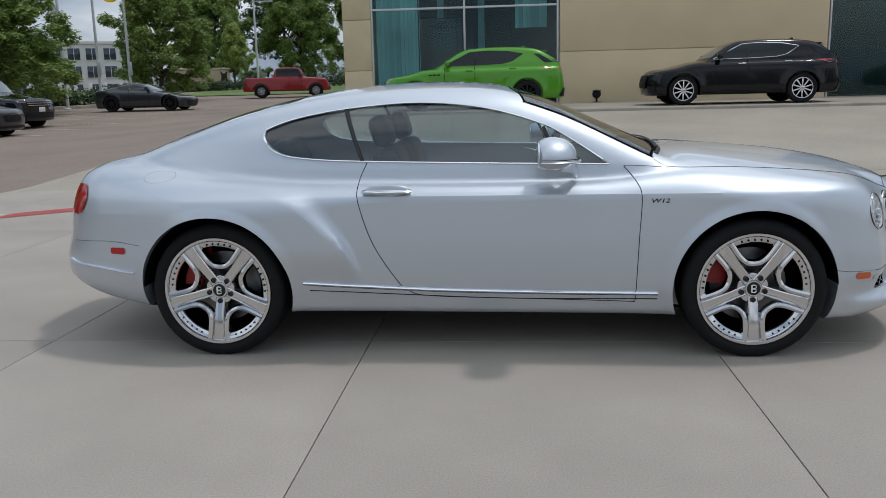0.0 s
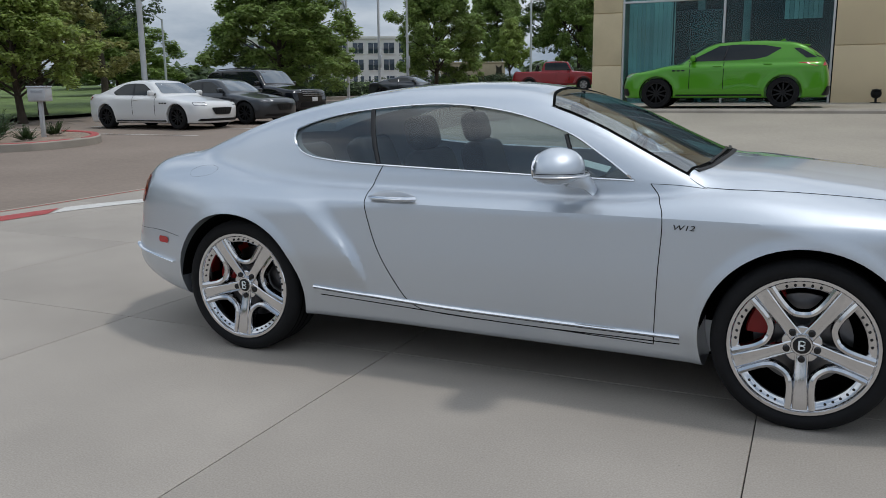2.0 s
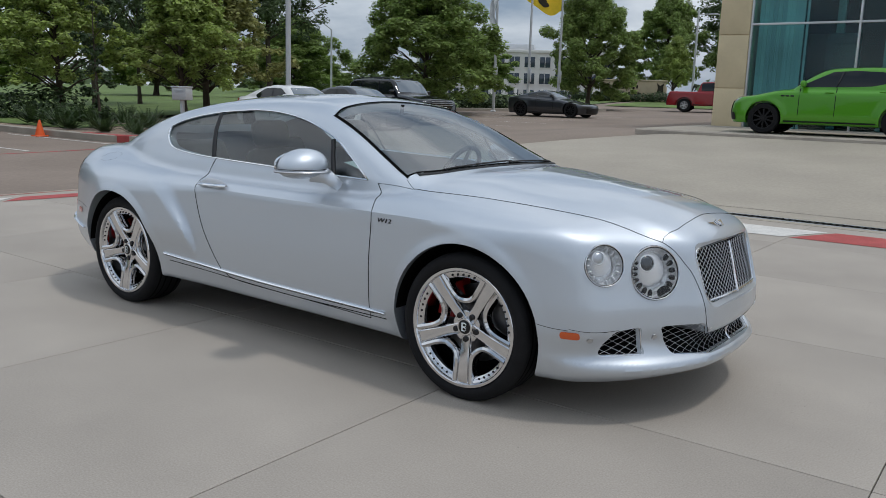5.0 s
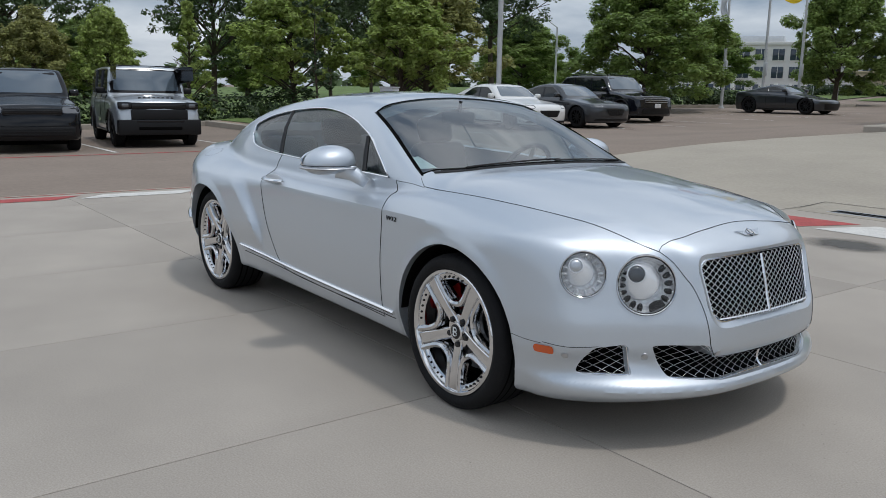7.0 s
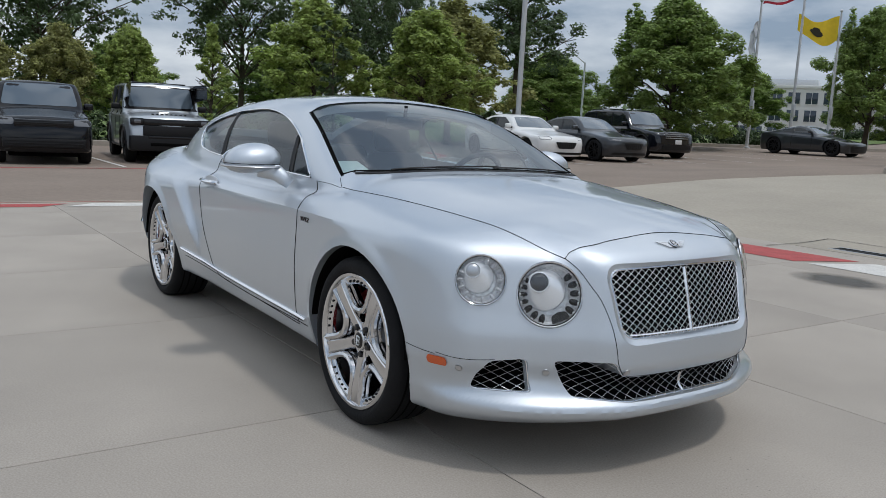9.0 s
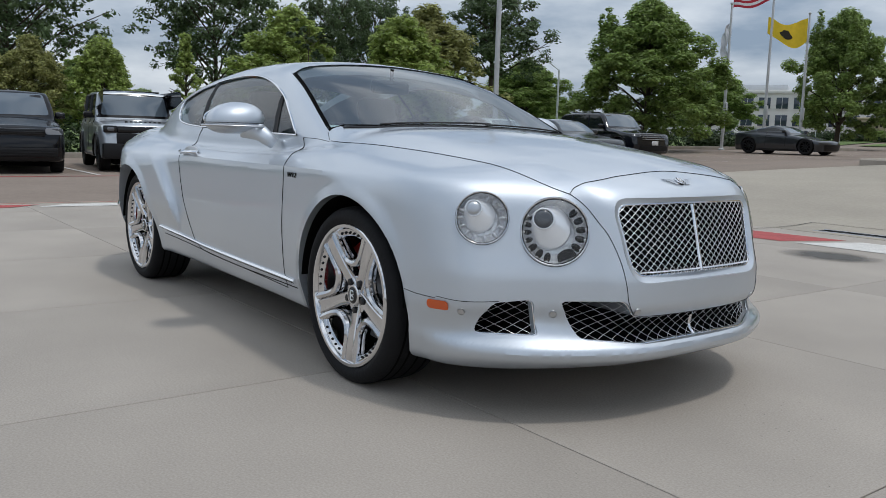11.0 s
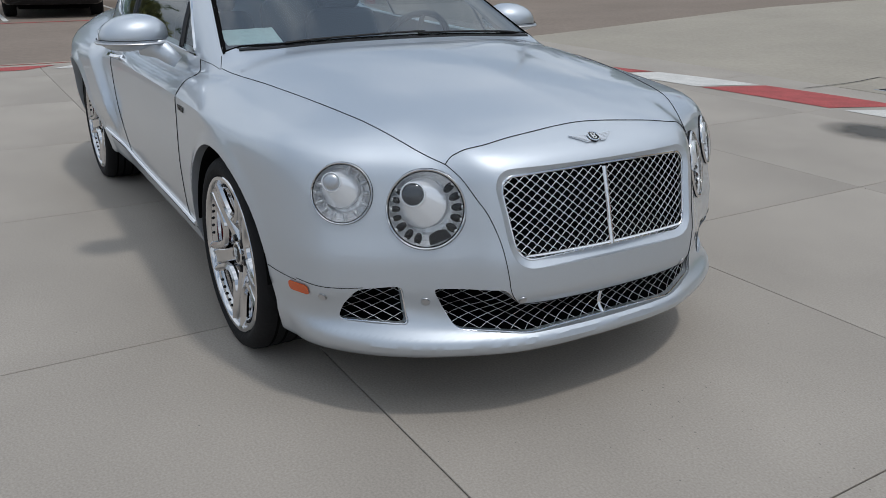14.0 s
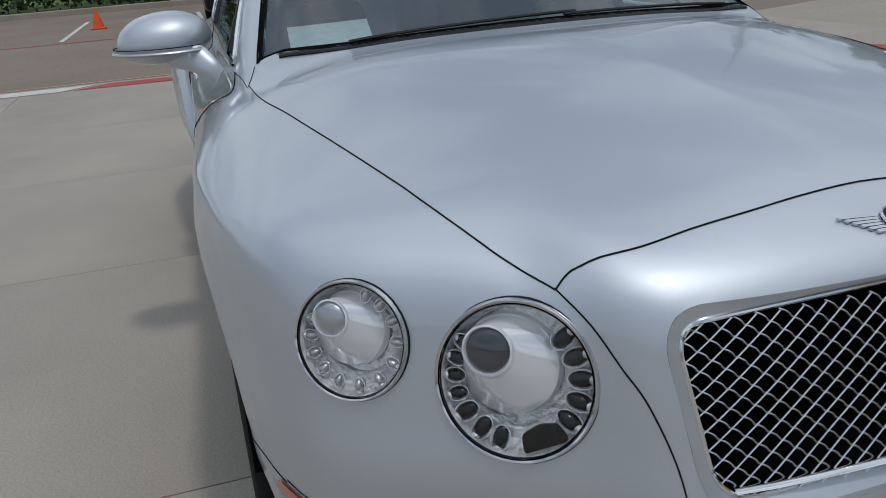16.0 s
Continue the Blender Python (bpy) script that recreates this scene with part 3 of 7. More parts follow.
def stain_mat(name, color, rx, ry):
    """A dark film that thins out unevenly towards its rim."""
    m = mat(name, color, .6)
    n, l = m.node_tree.nodes, m.node_tree.links
    tc = n.new("ShaderNodeTexCoord")
    mp = n.new("ShaderNodeMapping")
    mp.inputs["Scale"].default_value = (1 / rx, 1 / ry, 1)
    gr = n.new("ShaderNodeTexGradient")
    gr.gradient_type = "SPHERICAL"
    nz = n.new("ShaderNodeTexNoise")
    nz.inputs["Scale"].default_value = 5
    nz.inputs["Detail"].default_value = 5
    mu = n.new("ShaderNodeMath")
    mu.operation = "MULTIPLY"
    l.new(tc.outputs["Object"], mp.inputs["Vector"])
    l.new(mp.outputs["Vector"], gr.inputs["Vector"])
    l.new(tc.outputs["Object"], nz.inputs["Vector"])
    l.new(gr.outputs["Fac"], mu.inputs[0])
    l.new(nz.outputs["Fac"], mu.inputs[1])
    rp = n.new("ShaderNodeMapRange")
    rp.inputs["From Max"].default_value = .32
    rp.inputs["To Max"].default_value = .8
    l.new(mu.outputs[0], rp.inputs["Value"])
    l.new(rp.outputs["Result"], n["Principled BSDF"].inputs["Alpha"])
    return m


bm = bmesh.new()
bmesh.ops.create_grid(bm, x_segments=4, y_segments=4, size=.6)
oil = part("oil_stain", bm, stain_mat("oil_stain", (0.085, 0.08, 0.072), .48, .42), None)
oil.location = (.26, 4.83, .003)
tagged(oil, "dark oil stain on the concrete", "stain", kind="structure")


# small dark pits and flecks, thickest where the surface is worn
def flecks():
    rng = np.random.default_rng(77)
    V, F = [], []
    for k in range(900):
        if k < 340:
            x, y = rng.normal(PIT[0], .45), rng.normal(PIT[1], .40)
        else:
            x, y = rng.uniform(-5, 8), rng.uniform(-8, 4)
        r = .0008 + .0024 * rng.random() ** 4
        n = 6
        base = len(V)
        for q in range(n):
            a = 6.283 * q / n
            s = r * rng.uniform(.5, 1.4)
            V.append((x + s * 1.5 * math.cos(a), y + s * math.sin(a), .0012))
        F.append(tuple(range(base, base + n)))
    me = bpy.data.meshes.new("concrete_flecks")
    me.from_pydata(V, [], F)
    tagged(link_mesh("concrete_flecks", me, mat("fleck", (.20, .185, .165), .9)), "small dark pits and flecks in the concrete slabs", "flecks", kind="stuff")


PIT = (2.75, .25)
flecks()


# ---- showroom ----
WY, WZ = 22.0, land(0, 22) + PAD - .02
TOPZ = WZ + 8.5
show = empty("showroom_building", label="beige stucco car showroom with tall aluminium framed glazing", category="building")


def panel_wall(x0, x1, zs, y, material, t=.3, name="wall_panel"):
    for a, b in zip(zs, zs[1:]):
        part(name, box_bm((x0 + x1) / 2, y + t / 2, (a + b) / 2, x1 - x0 - .008, t, b - a - .022, .008), material, show)
    part("wall_core", box_bm((x0 + x1) / 2, y + t * .5 + .03, (zs[0] + zs[-1]) / 2, x1 - x0 - .01, t - .03, zs[-1] - zs[0]), STUCCO, show)


zl = [WZ - .3, WZ + 1.18, WZ + 2.78, WZ + 4.4, WZ + 6.2, TOPZ]
panel_wall(-5.30, -4.38, zl, WY - .05, STONE, .6)
panel_wall(1.66, 9.9, [WZ - .3, WZ + 1.62, WZ + 4.3, TOPZ], WY, STUCCO, .35)
panel_wall(26, 30, [WZ - .3, WZ + 4.3, TOPZ], WY, STUCCO, .35)
part("side_wall", box_bm(-5.12, 32, WZ + 3.9, .3, 19.5, 9.2), STUCCO, show)
part("back_wall", box_bm(12, 41.5, WZ + 3.9, 36, .3, 9.2), STUCCO, show)
part("end_wall", box_bm(29.8, 32, WZ + 3.9, .3, 19, 9.2), STUCCO, show)
part("roof", box_bm(12.3, 31.9, TOPZ + .1, 35.6, 20.4, .25), STUCCO, show)
# floor and inner wall coloured near-black, standing for the unlit room
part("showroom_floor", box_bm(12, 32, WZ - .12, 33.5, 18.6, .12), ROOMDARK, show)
part("inner_wall", box_bm(12, 28.0, WZ + 3.4, 33, .2, 7.0), ROOMDARK, show, "inner wall coloured dark like an unlit room")
part("header", box_bm(10.8, WY + .2, WZ + 7.6, 30, .3, 2.2), STUCCO, show)


def glazing(x0, x1, cols, zs, thick=.06):
    for i in range(len(cols) - 1):
        for a, b in zip(zs, zs[1:]):
            w = part("pane", box_bm((cols[i] + cols[i + 1]) / 2, WY + .10, (a + b) / 2, cols[i + 1] - cols[i] - thick, .012, b - a - thick), CURTAIN, show, "dark reflective glass", smooth=None)
    for c in cols:
        part("mullion", box_bm(c, WY + .06, (zs[0] + zs[-1]) / 2, thick, .13, zs[-1] - zs[0], .006), ALU, show)
    for z in zs:
        part("transom", box_bm((x0 + x1) / 2, WY + .06, z, x1 - x0, .10, thick, .006), ALU, show)


glazing(-4.35, 1.63, [-4.35, -1.36, 1.60], [WZ - .05, WZ + 3.08, WZ + 6.2])
for c in (-2.85, .12):
    part("mullion", box_bm(c, WY + .14, WZ + 3.05, .035, .05, 6.2), BLACK, show)
glazing(9.93, 26, [9.95, 11.9, 13.9, 15.9, 17.9, 19.9, 21.9, 23.9, 25.9], [WZ - .05, WZ + 3.08, WZ + 6.2], .05)
# pale columns inside, with slats added for soft pale reflections in the glass
for x in (-3.9, -3.4, -2.3, -.9):
    part("inner_column", box_bm(x, WY + 2.2, WZ + 2.9, .22, .22, 5.8, .02), mat("pale_inner", (.16, .22, .22), .6, var=.2), show)
for k in range(11):
    part("blind_slat", box_bm(-4.22 + .13 * k, WY + .55, WZ + 2.95, .122, .012, 6.1, rot=Matrix.Rotation(radians(14), 4, 'Z')), SLAT_SHEEN, show)
# second set of added slats, for the bright reflection high on the right
for k in range(8):
    part("blind_slat", box_bm(.32 + .13 * k, WY + .8, WZ + 3.9, .122, .012, 2.9, rot=Matrix.Rotation(radians(14), 4, 'Z')), SLAT_SHEEN, show)
part("display_screen", box_bm(-2.3, WY + 1.6, WZ + 1.9, 1.5, .1, 2.0, .02), GLOSSBLACK, show)
# low flood lamp at the wall's foot
fl = empty("flood_lamp", label="small black ground flood lamp at the wall foot", category="lamp")
head = bmesh.new()
bmesh.ops.create_uvsphere(head, u_segments=16, v_segments=10, radius=.14)
bmesh.ops.scale(head, vec=(1, .9, .95), verts=head.verts)
bmesh.ops.translate(head, vec=(2.79, WY - .55, WZ + .27), verts=head.verts)
part("lamp_head", head, BLACK, fl)
part("lamp_visor", box_bm(2.79, WY - .60, WZ + .37, .24, .22, .03, .01), BLACK, fl)
part("lamp_stem", box_bm(2.79, WY - .55, WZ + .10, .06, .06, .22, .01), BLACK, fl)
part("lamp_base", box_bm(2.79, WY - .55, WZ + .012, .26, .22, .05, .01), BLACK, fl)


# ---- trees ----
def leaf_mesh(name, clumps, count, size, material, seed):
    rng = np.random.default_rng(seed)
    V, F = [], []
    mean = sum(c[3] for c in clumps) / len(clumps)
    for (cx, cy, cz, r, fl) in clumps:
        n_each = max(6, int(count * (r / mean) ** 2))
        d = rng.normal(size=(n_each, 3))
        d /= np.linalg.norm(d, axis=1)[:, None]
        rad = r * rng.uniform(.35, 1.0, n_each) ** .6 * rng.uniform(.8, 1.25, n_each)
        P = d * rad[:, None] * np.array([1, 1, fl]) + np.array([cx, cy, cz])
        N = d * .8 + rng.normal(scale=.45, size=(n_each, 3)) + np.array([0, 0, 1.0])
        N /= np.linalg.norm(N, axis=1)[:, None]
        A = np.cross(N, rng.normal(size=(n_each, 3)))
        A /= np.linalg.norm(A, axis=1)[:, None]
        B = np.cross(N, A)
        s = size * rng.uniform(.6, 1.35, n_each)[:, None]
        base = len(V)
        for q in range(n_each):
            p, a, b, nn = P[q], A[q] * s[q], B[q] * s[q] * .62, N[q] * s[q] * .16
            V += [tuple(p - a), tuple(p + b - nn), tuple(p + a), tuple(p - b - nn)]
            k = base + 4 * q
            F.append((k, k + 1, k + 2, k + 3))
    me = bpy.data.meshes.new(name)
    me.from_pydata(V, [], F)
    me.materials.append(material)
    return me


def crown_clumps(H, W, style, seed):
    """Leaf clumps over an uneven crown: a full outer coat, a thinner inside, and leaders that break the top."""
    rng = random.Random(seed * 7 + 1)
    low = {11: .12, 14: .10}.get(seed, .25)
    cl = []
    off = Vector((seed * 3.1, seed * 1.7, 0))
    count = 240 if style == "maple" else 130
    for i in range(count):
        f = rng.random() ** (.85 if style == "maple" else 1.25)
        a = rng.uniform(0, 6.283)
        if style == "maple":
            r = W / 2 * min(1.0, .84 + 1.1 * f) * (1 - f ** 1.9) ** .72
        else:
            r = W / 2 * (1.03 - f) ** .8
        z = H * (low + (.97 - low) * f)
        lobes = .84 + .60 * noise.noise(Vector((math.cos(a) * 1.9, math.sin(a) * 1.9, z / W * 4.2)) + off)
        deep = rng.uniform(.80, 1.02) if i % 4 else rng.uniform(.25, .75)
        q = r * lobes * deep
        cl.append((q * math.cos(a), q * math.sin(a), z + rng.gauss(0, .02 * H), W * rng.uniform(.034, .085), rng.uniform(.6, .85)))
    for k in range(9 if style == "maple" else 3):
        a, q = rng.uniform(0, 6.283), W * rng.uniform(.03, .30)
        top = H * rng.uniform(.80, 1.0)
        for j in range(5):
            cl.append((q * math.cos(a) + rng.gauss(0, .012) * W, q * math.sin(a) + rng.gauss(0, .012) * W, top - j * H * .045, W * (.022 + .010 * j), 1.25))
    return cl


def build_tree(H, W, style, material, seed, leaf=.16, dense=1.0, trunk_r=None):
    """A tapered trunk with limbs and a crown of leaf clumps, at the origin."""
    rng = random.Random(seed)
    t = empty("tree")
    tr = trunk_r or H * .016 + .04
    bm = bmesh.new()
    lean = rng.uniform(-.03, .03)
    trunk = [(lean * z + .08 * math.sin(z * .9 + seed), .06 * math.sin(z * .7 + 2 * seed), z) for z in np.linspace(-.15, H * .9, 12)]
    tube_into(bm, trunk, tr, 9, rads=[tr * (1.35 if i == 0 else 1) * (1 - .085 * i) for i in range(12)])
    clumps = []
    twigs = {"maple": 9, "oak": 8, "cone": 7, "pine": 9, "bush": 8}[style]
    base = {"maple": .20, "oak": .34, "cone": .14, "pine": .50, "bush": .05}[style]
    n_l = {"maple": 40, "oak": 30, "cone": 30, "pine": 24, "bush": 12}[style]
    for i in range(n_l):
        f = base + (1 - base) * (i + rng.random()) / n_l
        z0 = H * (f * .86)
        ang = i * 2.4 + rng.uniform(-.5, .5)
        if style == "maple":
            reach = W / 2 * (math.sin(min(1.0, (f - base) / (1 - base) * 1.05 + .20) * math.pi) ** .75) * rng.uniform(.50, .78)
        elif style == "oak":
            reach = W / 2 * (math.sin(min(1.0, (f - base) / (1 - base) + .28) * math.pi * .82) ** .6) * rng.uniform(.6, 1.1)
        elif style == "pine":
            reach = W / 2 * (1.02 - .72 * ((f - base) / (1 - base)) ** 1.6) * rng.uniform(.45, 1.1)
        elif style == "cone":
            reach = W / 2 * (1.05 - (f - base) / (1 - base)) * rng.uniform(.8, 1.1) + .1
        else:
            reach = W / 2 * rng.uniform(.3, 1)
        tip = Vector((reach * math.cos(ang), reach * math.sin(ang), z0 + reach * (.35 if style != "pine" else .15)))
        root = Vector((lean * z0, 0, max(H * base * .75, z0 - reach * .35)))
        mid = (root + tip) / 2 + Vector((0, 0, reach * .10))
        tube_into(bm, [root, mid, tip], tr * .3, 5, rads=[tr * .42 * (1 - .5 * f), tr * .26 * (1 - .4 * f), tr * .08])
        for q in range(int(twigs * (.6 + reach / W * 1.6) + rng.random())):
            u = rng.uniform(.42, 1.0) ** .8
            wide = reach * .30 + W * .035
            c = root.lerp(tip, u) + Vector((rng.gauss(0, .55), rng.gauss(0, .55), rng.gauss(.1, .45))) * wide
            if style in ("oak", "pine", "bush"):
                clumps.append((*c, W * rng.uniform(.030, .078), .62))
        if rng.random() < .7:
            s0 = root.lerp(tip, .6)
            tube_into(bm, [s0, s0 + Vector((rng.uniform(-1, 1), rng.uniform(-1, 1), rng.uniform(.2, 1))) * reach * .35], tr * .1, 4)
    clumps += crown_clumps(H, W, style, seed) if style in ("maple", "cone") else [(lean * H, 0, H * .95, W * .07, 1.3)]
    part("trunk", bm, BARK, t, "", 50)
    n = max(14, int(dense * 5.1 * (W * .05 / leaf) ** 2 * (1.0 if style in ("oak", "pine", "bush") else 2.1)))
    link_mesh("crown", leaf_mesh("crown", clumps, n, leaf, material, seed), None, t, "crown of leaves")
    return t


KINDS = {
    "maple": build_tree(10.0, 9.0, "maple", LEAF1, 11, .115, 1.25),
    "young": build_tree(6.0, 4.6, "maple", LEAF3, 12, .085, 1.05),
    "reddish": build_tree(6.0, 4.8, "maple", LEAF4, 13, .082, .85),
    "cone": build_tree(6.3, 3.3, "cone", LEAF3, 14, .08, 1.2),
    "oak": build_tree(14.0, 12.0, "oak", LEAF2, 15, .16, .75),
    "pine": build_tree(14.0, 9.5, "pine", LEAF2, 16, .13, .85),
}
LABEL = {"maple": "full green broadleaf tree on the lawn edge", "young": "young bright green tree by the car park", "reddish": "small tree with a reddish tinge to its leaves", "cone": "slim cone-shaped young green tree", "oak": "tall dark old oak with open limbs", "pine": "tall dark tree with layered open branches"}
for key, ob in KINDS.items():
    tagged(ob, LABEL[key], "tree", "trees round the car park")
placed = {}


def plant(kind, x, y, h, w=None, turn=0.0, sink=0.0):
    src = KINDS[kind]
    H0 = {"maple": 10.0, "young": 6.0, "reddish": 6.0, "cone": 6.3, "oak": 14.0, "pine": 14.0}[kind]
    W0 = {"maple": 9.0, "young": 4.6, "reddish": 4.8, "cone": 3.3, "oak": 12.0, "pine": 9.5}[kind]
    s = h / H0
    sw = (w / W0) if w else s
    m = Matrix.Translation((x, y, land(x, y) + .05 - sink)) @ Matrix.Rotation(turn, 4, "Z")
    if kind not in placed:
        placed[kind] = True
        ob = src
    else:
        ob = copy_thing(src, m)
    ob.matrix_basis = m @ Matrix.Diagonal((sw, sw, s, 1))
    return ob


for i, (kind, x, y, h, w) in enumerate([
    ("maple", -23.0, 30.0, 7.1, 8.2), ("maple", -22.8, 48.0, 8.3, 7.4), ("young", -26.6, 12.4, 5.7, 4.9), ("young", -24.6, 16.4, 5.5, 5.0), ("cone", -26.5, 8.1, 4.4, 2.1),
    ("young", -27.0, 5.3, 4.1, 2.9), ("reddish", -27.4, 3.0, 3.9, 3.2), ("reddish", -27.2, .6, 3.8, 3.2), ("oak", -38.5, 4.2, 10.0, 7.8), ("oak", -41.0, 14.8, 11.0, 8.4),
    ("oak", -39.5, 24.2, 9.6, 5.4), ("oak", -38.0, 20.5, 9.0, 5.5), ("reddish", -27.2, 19.6, 6.4, 6.2), ("pine", -32.7, 28.0, 9.9, 7.4), ("young", -28.5, -2.5, 4.8, 4.2), ("reddish", -28.5, -6.0, 4.8, 4.4),
    ("young", -25.0, 69.0, 5.7, 3.6), ("maple", -32.5, 85.5, 11.6, 9.5), ("maple", -23.5, 88, 14.0, 11), ("maple", -14, 90, 14.5, 12), ("oak", -28, 98, 15, 14), ("oak", -5, 92, 14, 14), ("oak", -40, -3, 10, 10),
    ("maple", -54, 50, 7.2, 11), ("maple", -58, 38, 6.8, 11), ("maple", -62, 26, 6.3, 11), ("maple", -70, 64, 6, 11), ("maple", -66, 14, 6.2, 11), ("maple", -48, 70, 7, 10)]):
    plant(kind, x, y, h, w, i * 1.37)


# far woods, closing the place all round
def woods():
    rng = np.random.default_rng(5)
    cl = []
    for k in range(420):
        a = rng.uniform(0, 2 * math.pi)
        r = rng.uniform(150, 215)
        x, y = r * math.cos(a), r * math.sin(a)
        if -110 < x < -50 and 90 < y < 190:
            continue
        h = rng.uniform(2, 5.0)
        cl.append((x, y, h * .5 + float(cLot(y)), h * .75, .75))
        cl.append((x + rng.uniform(-4, 4), y + rng.uniform(-4, 4), h * .25 + float(cLot(y)), h * .7, .7))
    ob = link_mesh("far_woods", leaf_mesh("far_woods", cl, 46, 1.1, LEAF2, 9), None)
    tagged(ob, "distant dark green belt of woods", "woods", kind="stuff")


woods()


def hedge(name, pts, h, w, seed, material=SHRUB, label="low dark clipped hedge", n=95, leaf=.075):
    rng = np.random.default_rng(seed)
    cl = []
    for a, b in zip(pts, pts[1:]):
        L = math.dist(a, b)
        for k in range(int(L / (w * .45)) + 1):
            t = k / max(1, int(L / (w * .45)))
            x, y = a[0] + (b[0] - a[0]) * t + rng.uniform(-.2, .2), a[1] + (b[1] - a[1]) * t + rng.uniform(-.2, .2)
            cl.append((x, y, land(x, y) + h * rng.uniform(.38, .58), w * rng.uniform(.42, .6), h / w * .92))
    return tagged(link_mesh(name, leaf_mesh(name, cl, n, leaf, material, seed), None), label, "hedge", kind="stuff")


hedge("hedge", [(-26.2, -14), (-26.2, 12.5)], 1.35, 1.5, 3, n=240, leaf=.09)
hedge("hedge", [(-27, 33.5), (-24.5, 37.5), (-22.8, 44)], 1.1, 1.4, 4, n=300, leaf=.085)
hedge("hedge", [(-33, 62.2), (-22, 63.6)], .9, 1.3, 6, n=300, leaf=.09)
hedge("hedge", [(-20, 69), (-3, 71)], 1.3, 1.6, 7, n=300, leaf=.09)

# kerbs round the parking rows
def kerb_line(pts, h=.14, w=.16, material=KERB, label="pale concrete kerb", closed=False):
    bm = bmesh.new()
    P = [Vector((x, y, land(x, y))) for x, y in pts]
    rows = []
    n = len(P)
    for i, p in enumerate(P):
        a = P[(i - 1) % n] if closed or i else p
        b = P[(i + 1) % n] if closed or i < n - 1 else p
        t = (b - a).normalized()
        s = Vector((-t.y, t.x, 0)) * w / 2
        up = Vector((0, 0, 1))
        rows.append([bm.verts.new(q) for q in (p - s - up * .06, p - s + up * (h - .02), p - s * .75 + up * h, p + s * .75 + up * h, p + s + up * (h - .02), p + s - up * .06)])
    for i in range(n if closed else n - 1):
        A, B = rows[i], rows[(i + 1) % n]
        for q in range(5):
            bm.faces.new((A[q], A[q + 1], B[q + 1], B[q]))
    if not closed:
        bm.faces.new(rows[0])
        bm.faces.new(list(reversed(rows[-1])))
    return tagged(part("kerb", bm, material, None), label, "kerb", kind="structure")


kerb_line([(-24.9, y) for y in steps(-16, 11, 3)], .14)
isl = [(p.x, p.y) for p in smooth_line([(-24.9, 11.2, 0), (-21, 11.6, 0), (-17.6, 11.9, 0), (-15.6, 11.3, 0), (-14.6, 10.2, 0), (-14.7, 8.9, 0), (-15.6, 8.1, 0), (-18, 7.9, 0), (-24.9, 8.1, 0)], 5)]
kerb_line(isl, .15, .2)
kerb_line([(p.x, p.y) for p in smooth_line([(-17.3, 11.88, 0), (-16.4, 11.68, 0), (-15.6, 11.3, 0), (-14.95, 10.7, 0), (-14.6, 10.1, 0)], 4)], .158, .212, REDPAINT, "red painted kerb end of the planted island")
kerb_line([(p.x, p.y) for p in smooth_line([(-14.62, 9.7, 0), (-14.75, 8.85, 0), (-15.1, 8.4, 0), (-15.6, 8.1, 0), (-16.2, 8.02, 0), (-17.3, 7.95, 0)], 4)], .158, .212, REDPAINT, "red painted kerb end of the planted island")
bm = bmesh.new()
bm.faces.new([bm.verts.new((x, y, land(x, y) + .13)) for x, y in isl])
tagged(part("planting_bed", bm, GRAVEL, None), "brown river gravel bed with low shrubs", "planting bed", kind="structure")
draped("lawn", steps(-26.4, -19.5, 1.2), [8.6, 9.6, 10.9], GRASS, .15, "strip of lawn in the planted island", "lawn")
kerb_line([(-5.6, y) for y in (17.0, 18, 19, 20, 22)], PAD, .12)
kerb_line([(-24.6, 33.6), (-22.0, 38.5), (-20.5, 46)], .14)
draped("lawn", steps(-33, -24.7, 1.6), steps(31.5, 37, 1.1), GRASS, .10, "grass verge of the car park", "lawn")


def shrub(seed):
    rng = np.random.default_rng(seed)
    V, F = [], []
    for q in range(44):
        a, el = rng.uniform(0, 6.28), rng.uniform(.35, 1.25)
        L = rng.uniform(.35, .62)
        d = np.array([math.cos(a) * math.cos(el), math.sin(a) * math.cos(el), math.sin(el)])
        s = np.array([-math.sin(a), math.cos(a), 0])
        for j in range(9):
            p = d * L * (.25 + .085 * j)
            for sg in (-1, 1):
                e = p + s * sg * .085 * (1.1 - j * .07) + d * .05 + np.array([0, 0, -.015])
                k = len(V)
                V += [tuple(p), tuple((p + e) / 2 + d * .022), tuple(e), tuple((p + e) / 2 - d * .018)]
                F.append((k, k + 1, k + 2, k + 3))
    me = bpy.data.meshes.new("shrub")
    me.from_pydata(V, [], F)
    me.materials.append(SHRUB)
    return me


sm = [shrub(21), shrub(22)]
for i, (x, y, s) in enumerate([(-15.6, 9.3, .75), (-16.2, 10.6, .8), (-16.7, 9.0, 1.0), (-17.4, 9.9, 1.1), (-17.2, 8.5, .9), (-18.2, 8.9, 1.2), (-18.6, 10.8, 1.2), (-19.2, 9.7, 1.3), (-18.9, 8.4, 1.0), (-20, 10.9, 1.3), (-20.4, 9.0, 1.4), (-21.2, 10.3, 1.4), (-15.9, 8.6, .7), (-21.7, 8.9, 1.5), (-22.4, 10.6, 1.4)]):
    ob = new("shrub", sm[i % 2])
    ob.matrix_world = Matrix.Translation((x, y, land(x, y) + .12)) @ Matrix.Rotation(i * 1.9, 4, "Z") @ Matrix.Scale(s, 4)
    tagged(ob, "low dark evergreen shrub in the gravel bed", "shrub", "shrubs in the island")
vine = build_tree(4.6, 1.9, "bush", SHRUB, 33, .075, 1.6, .05)
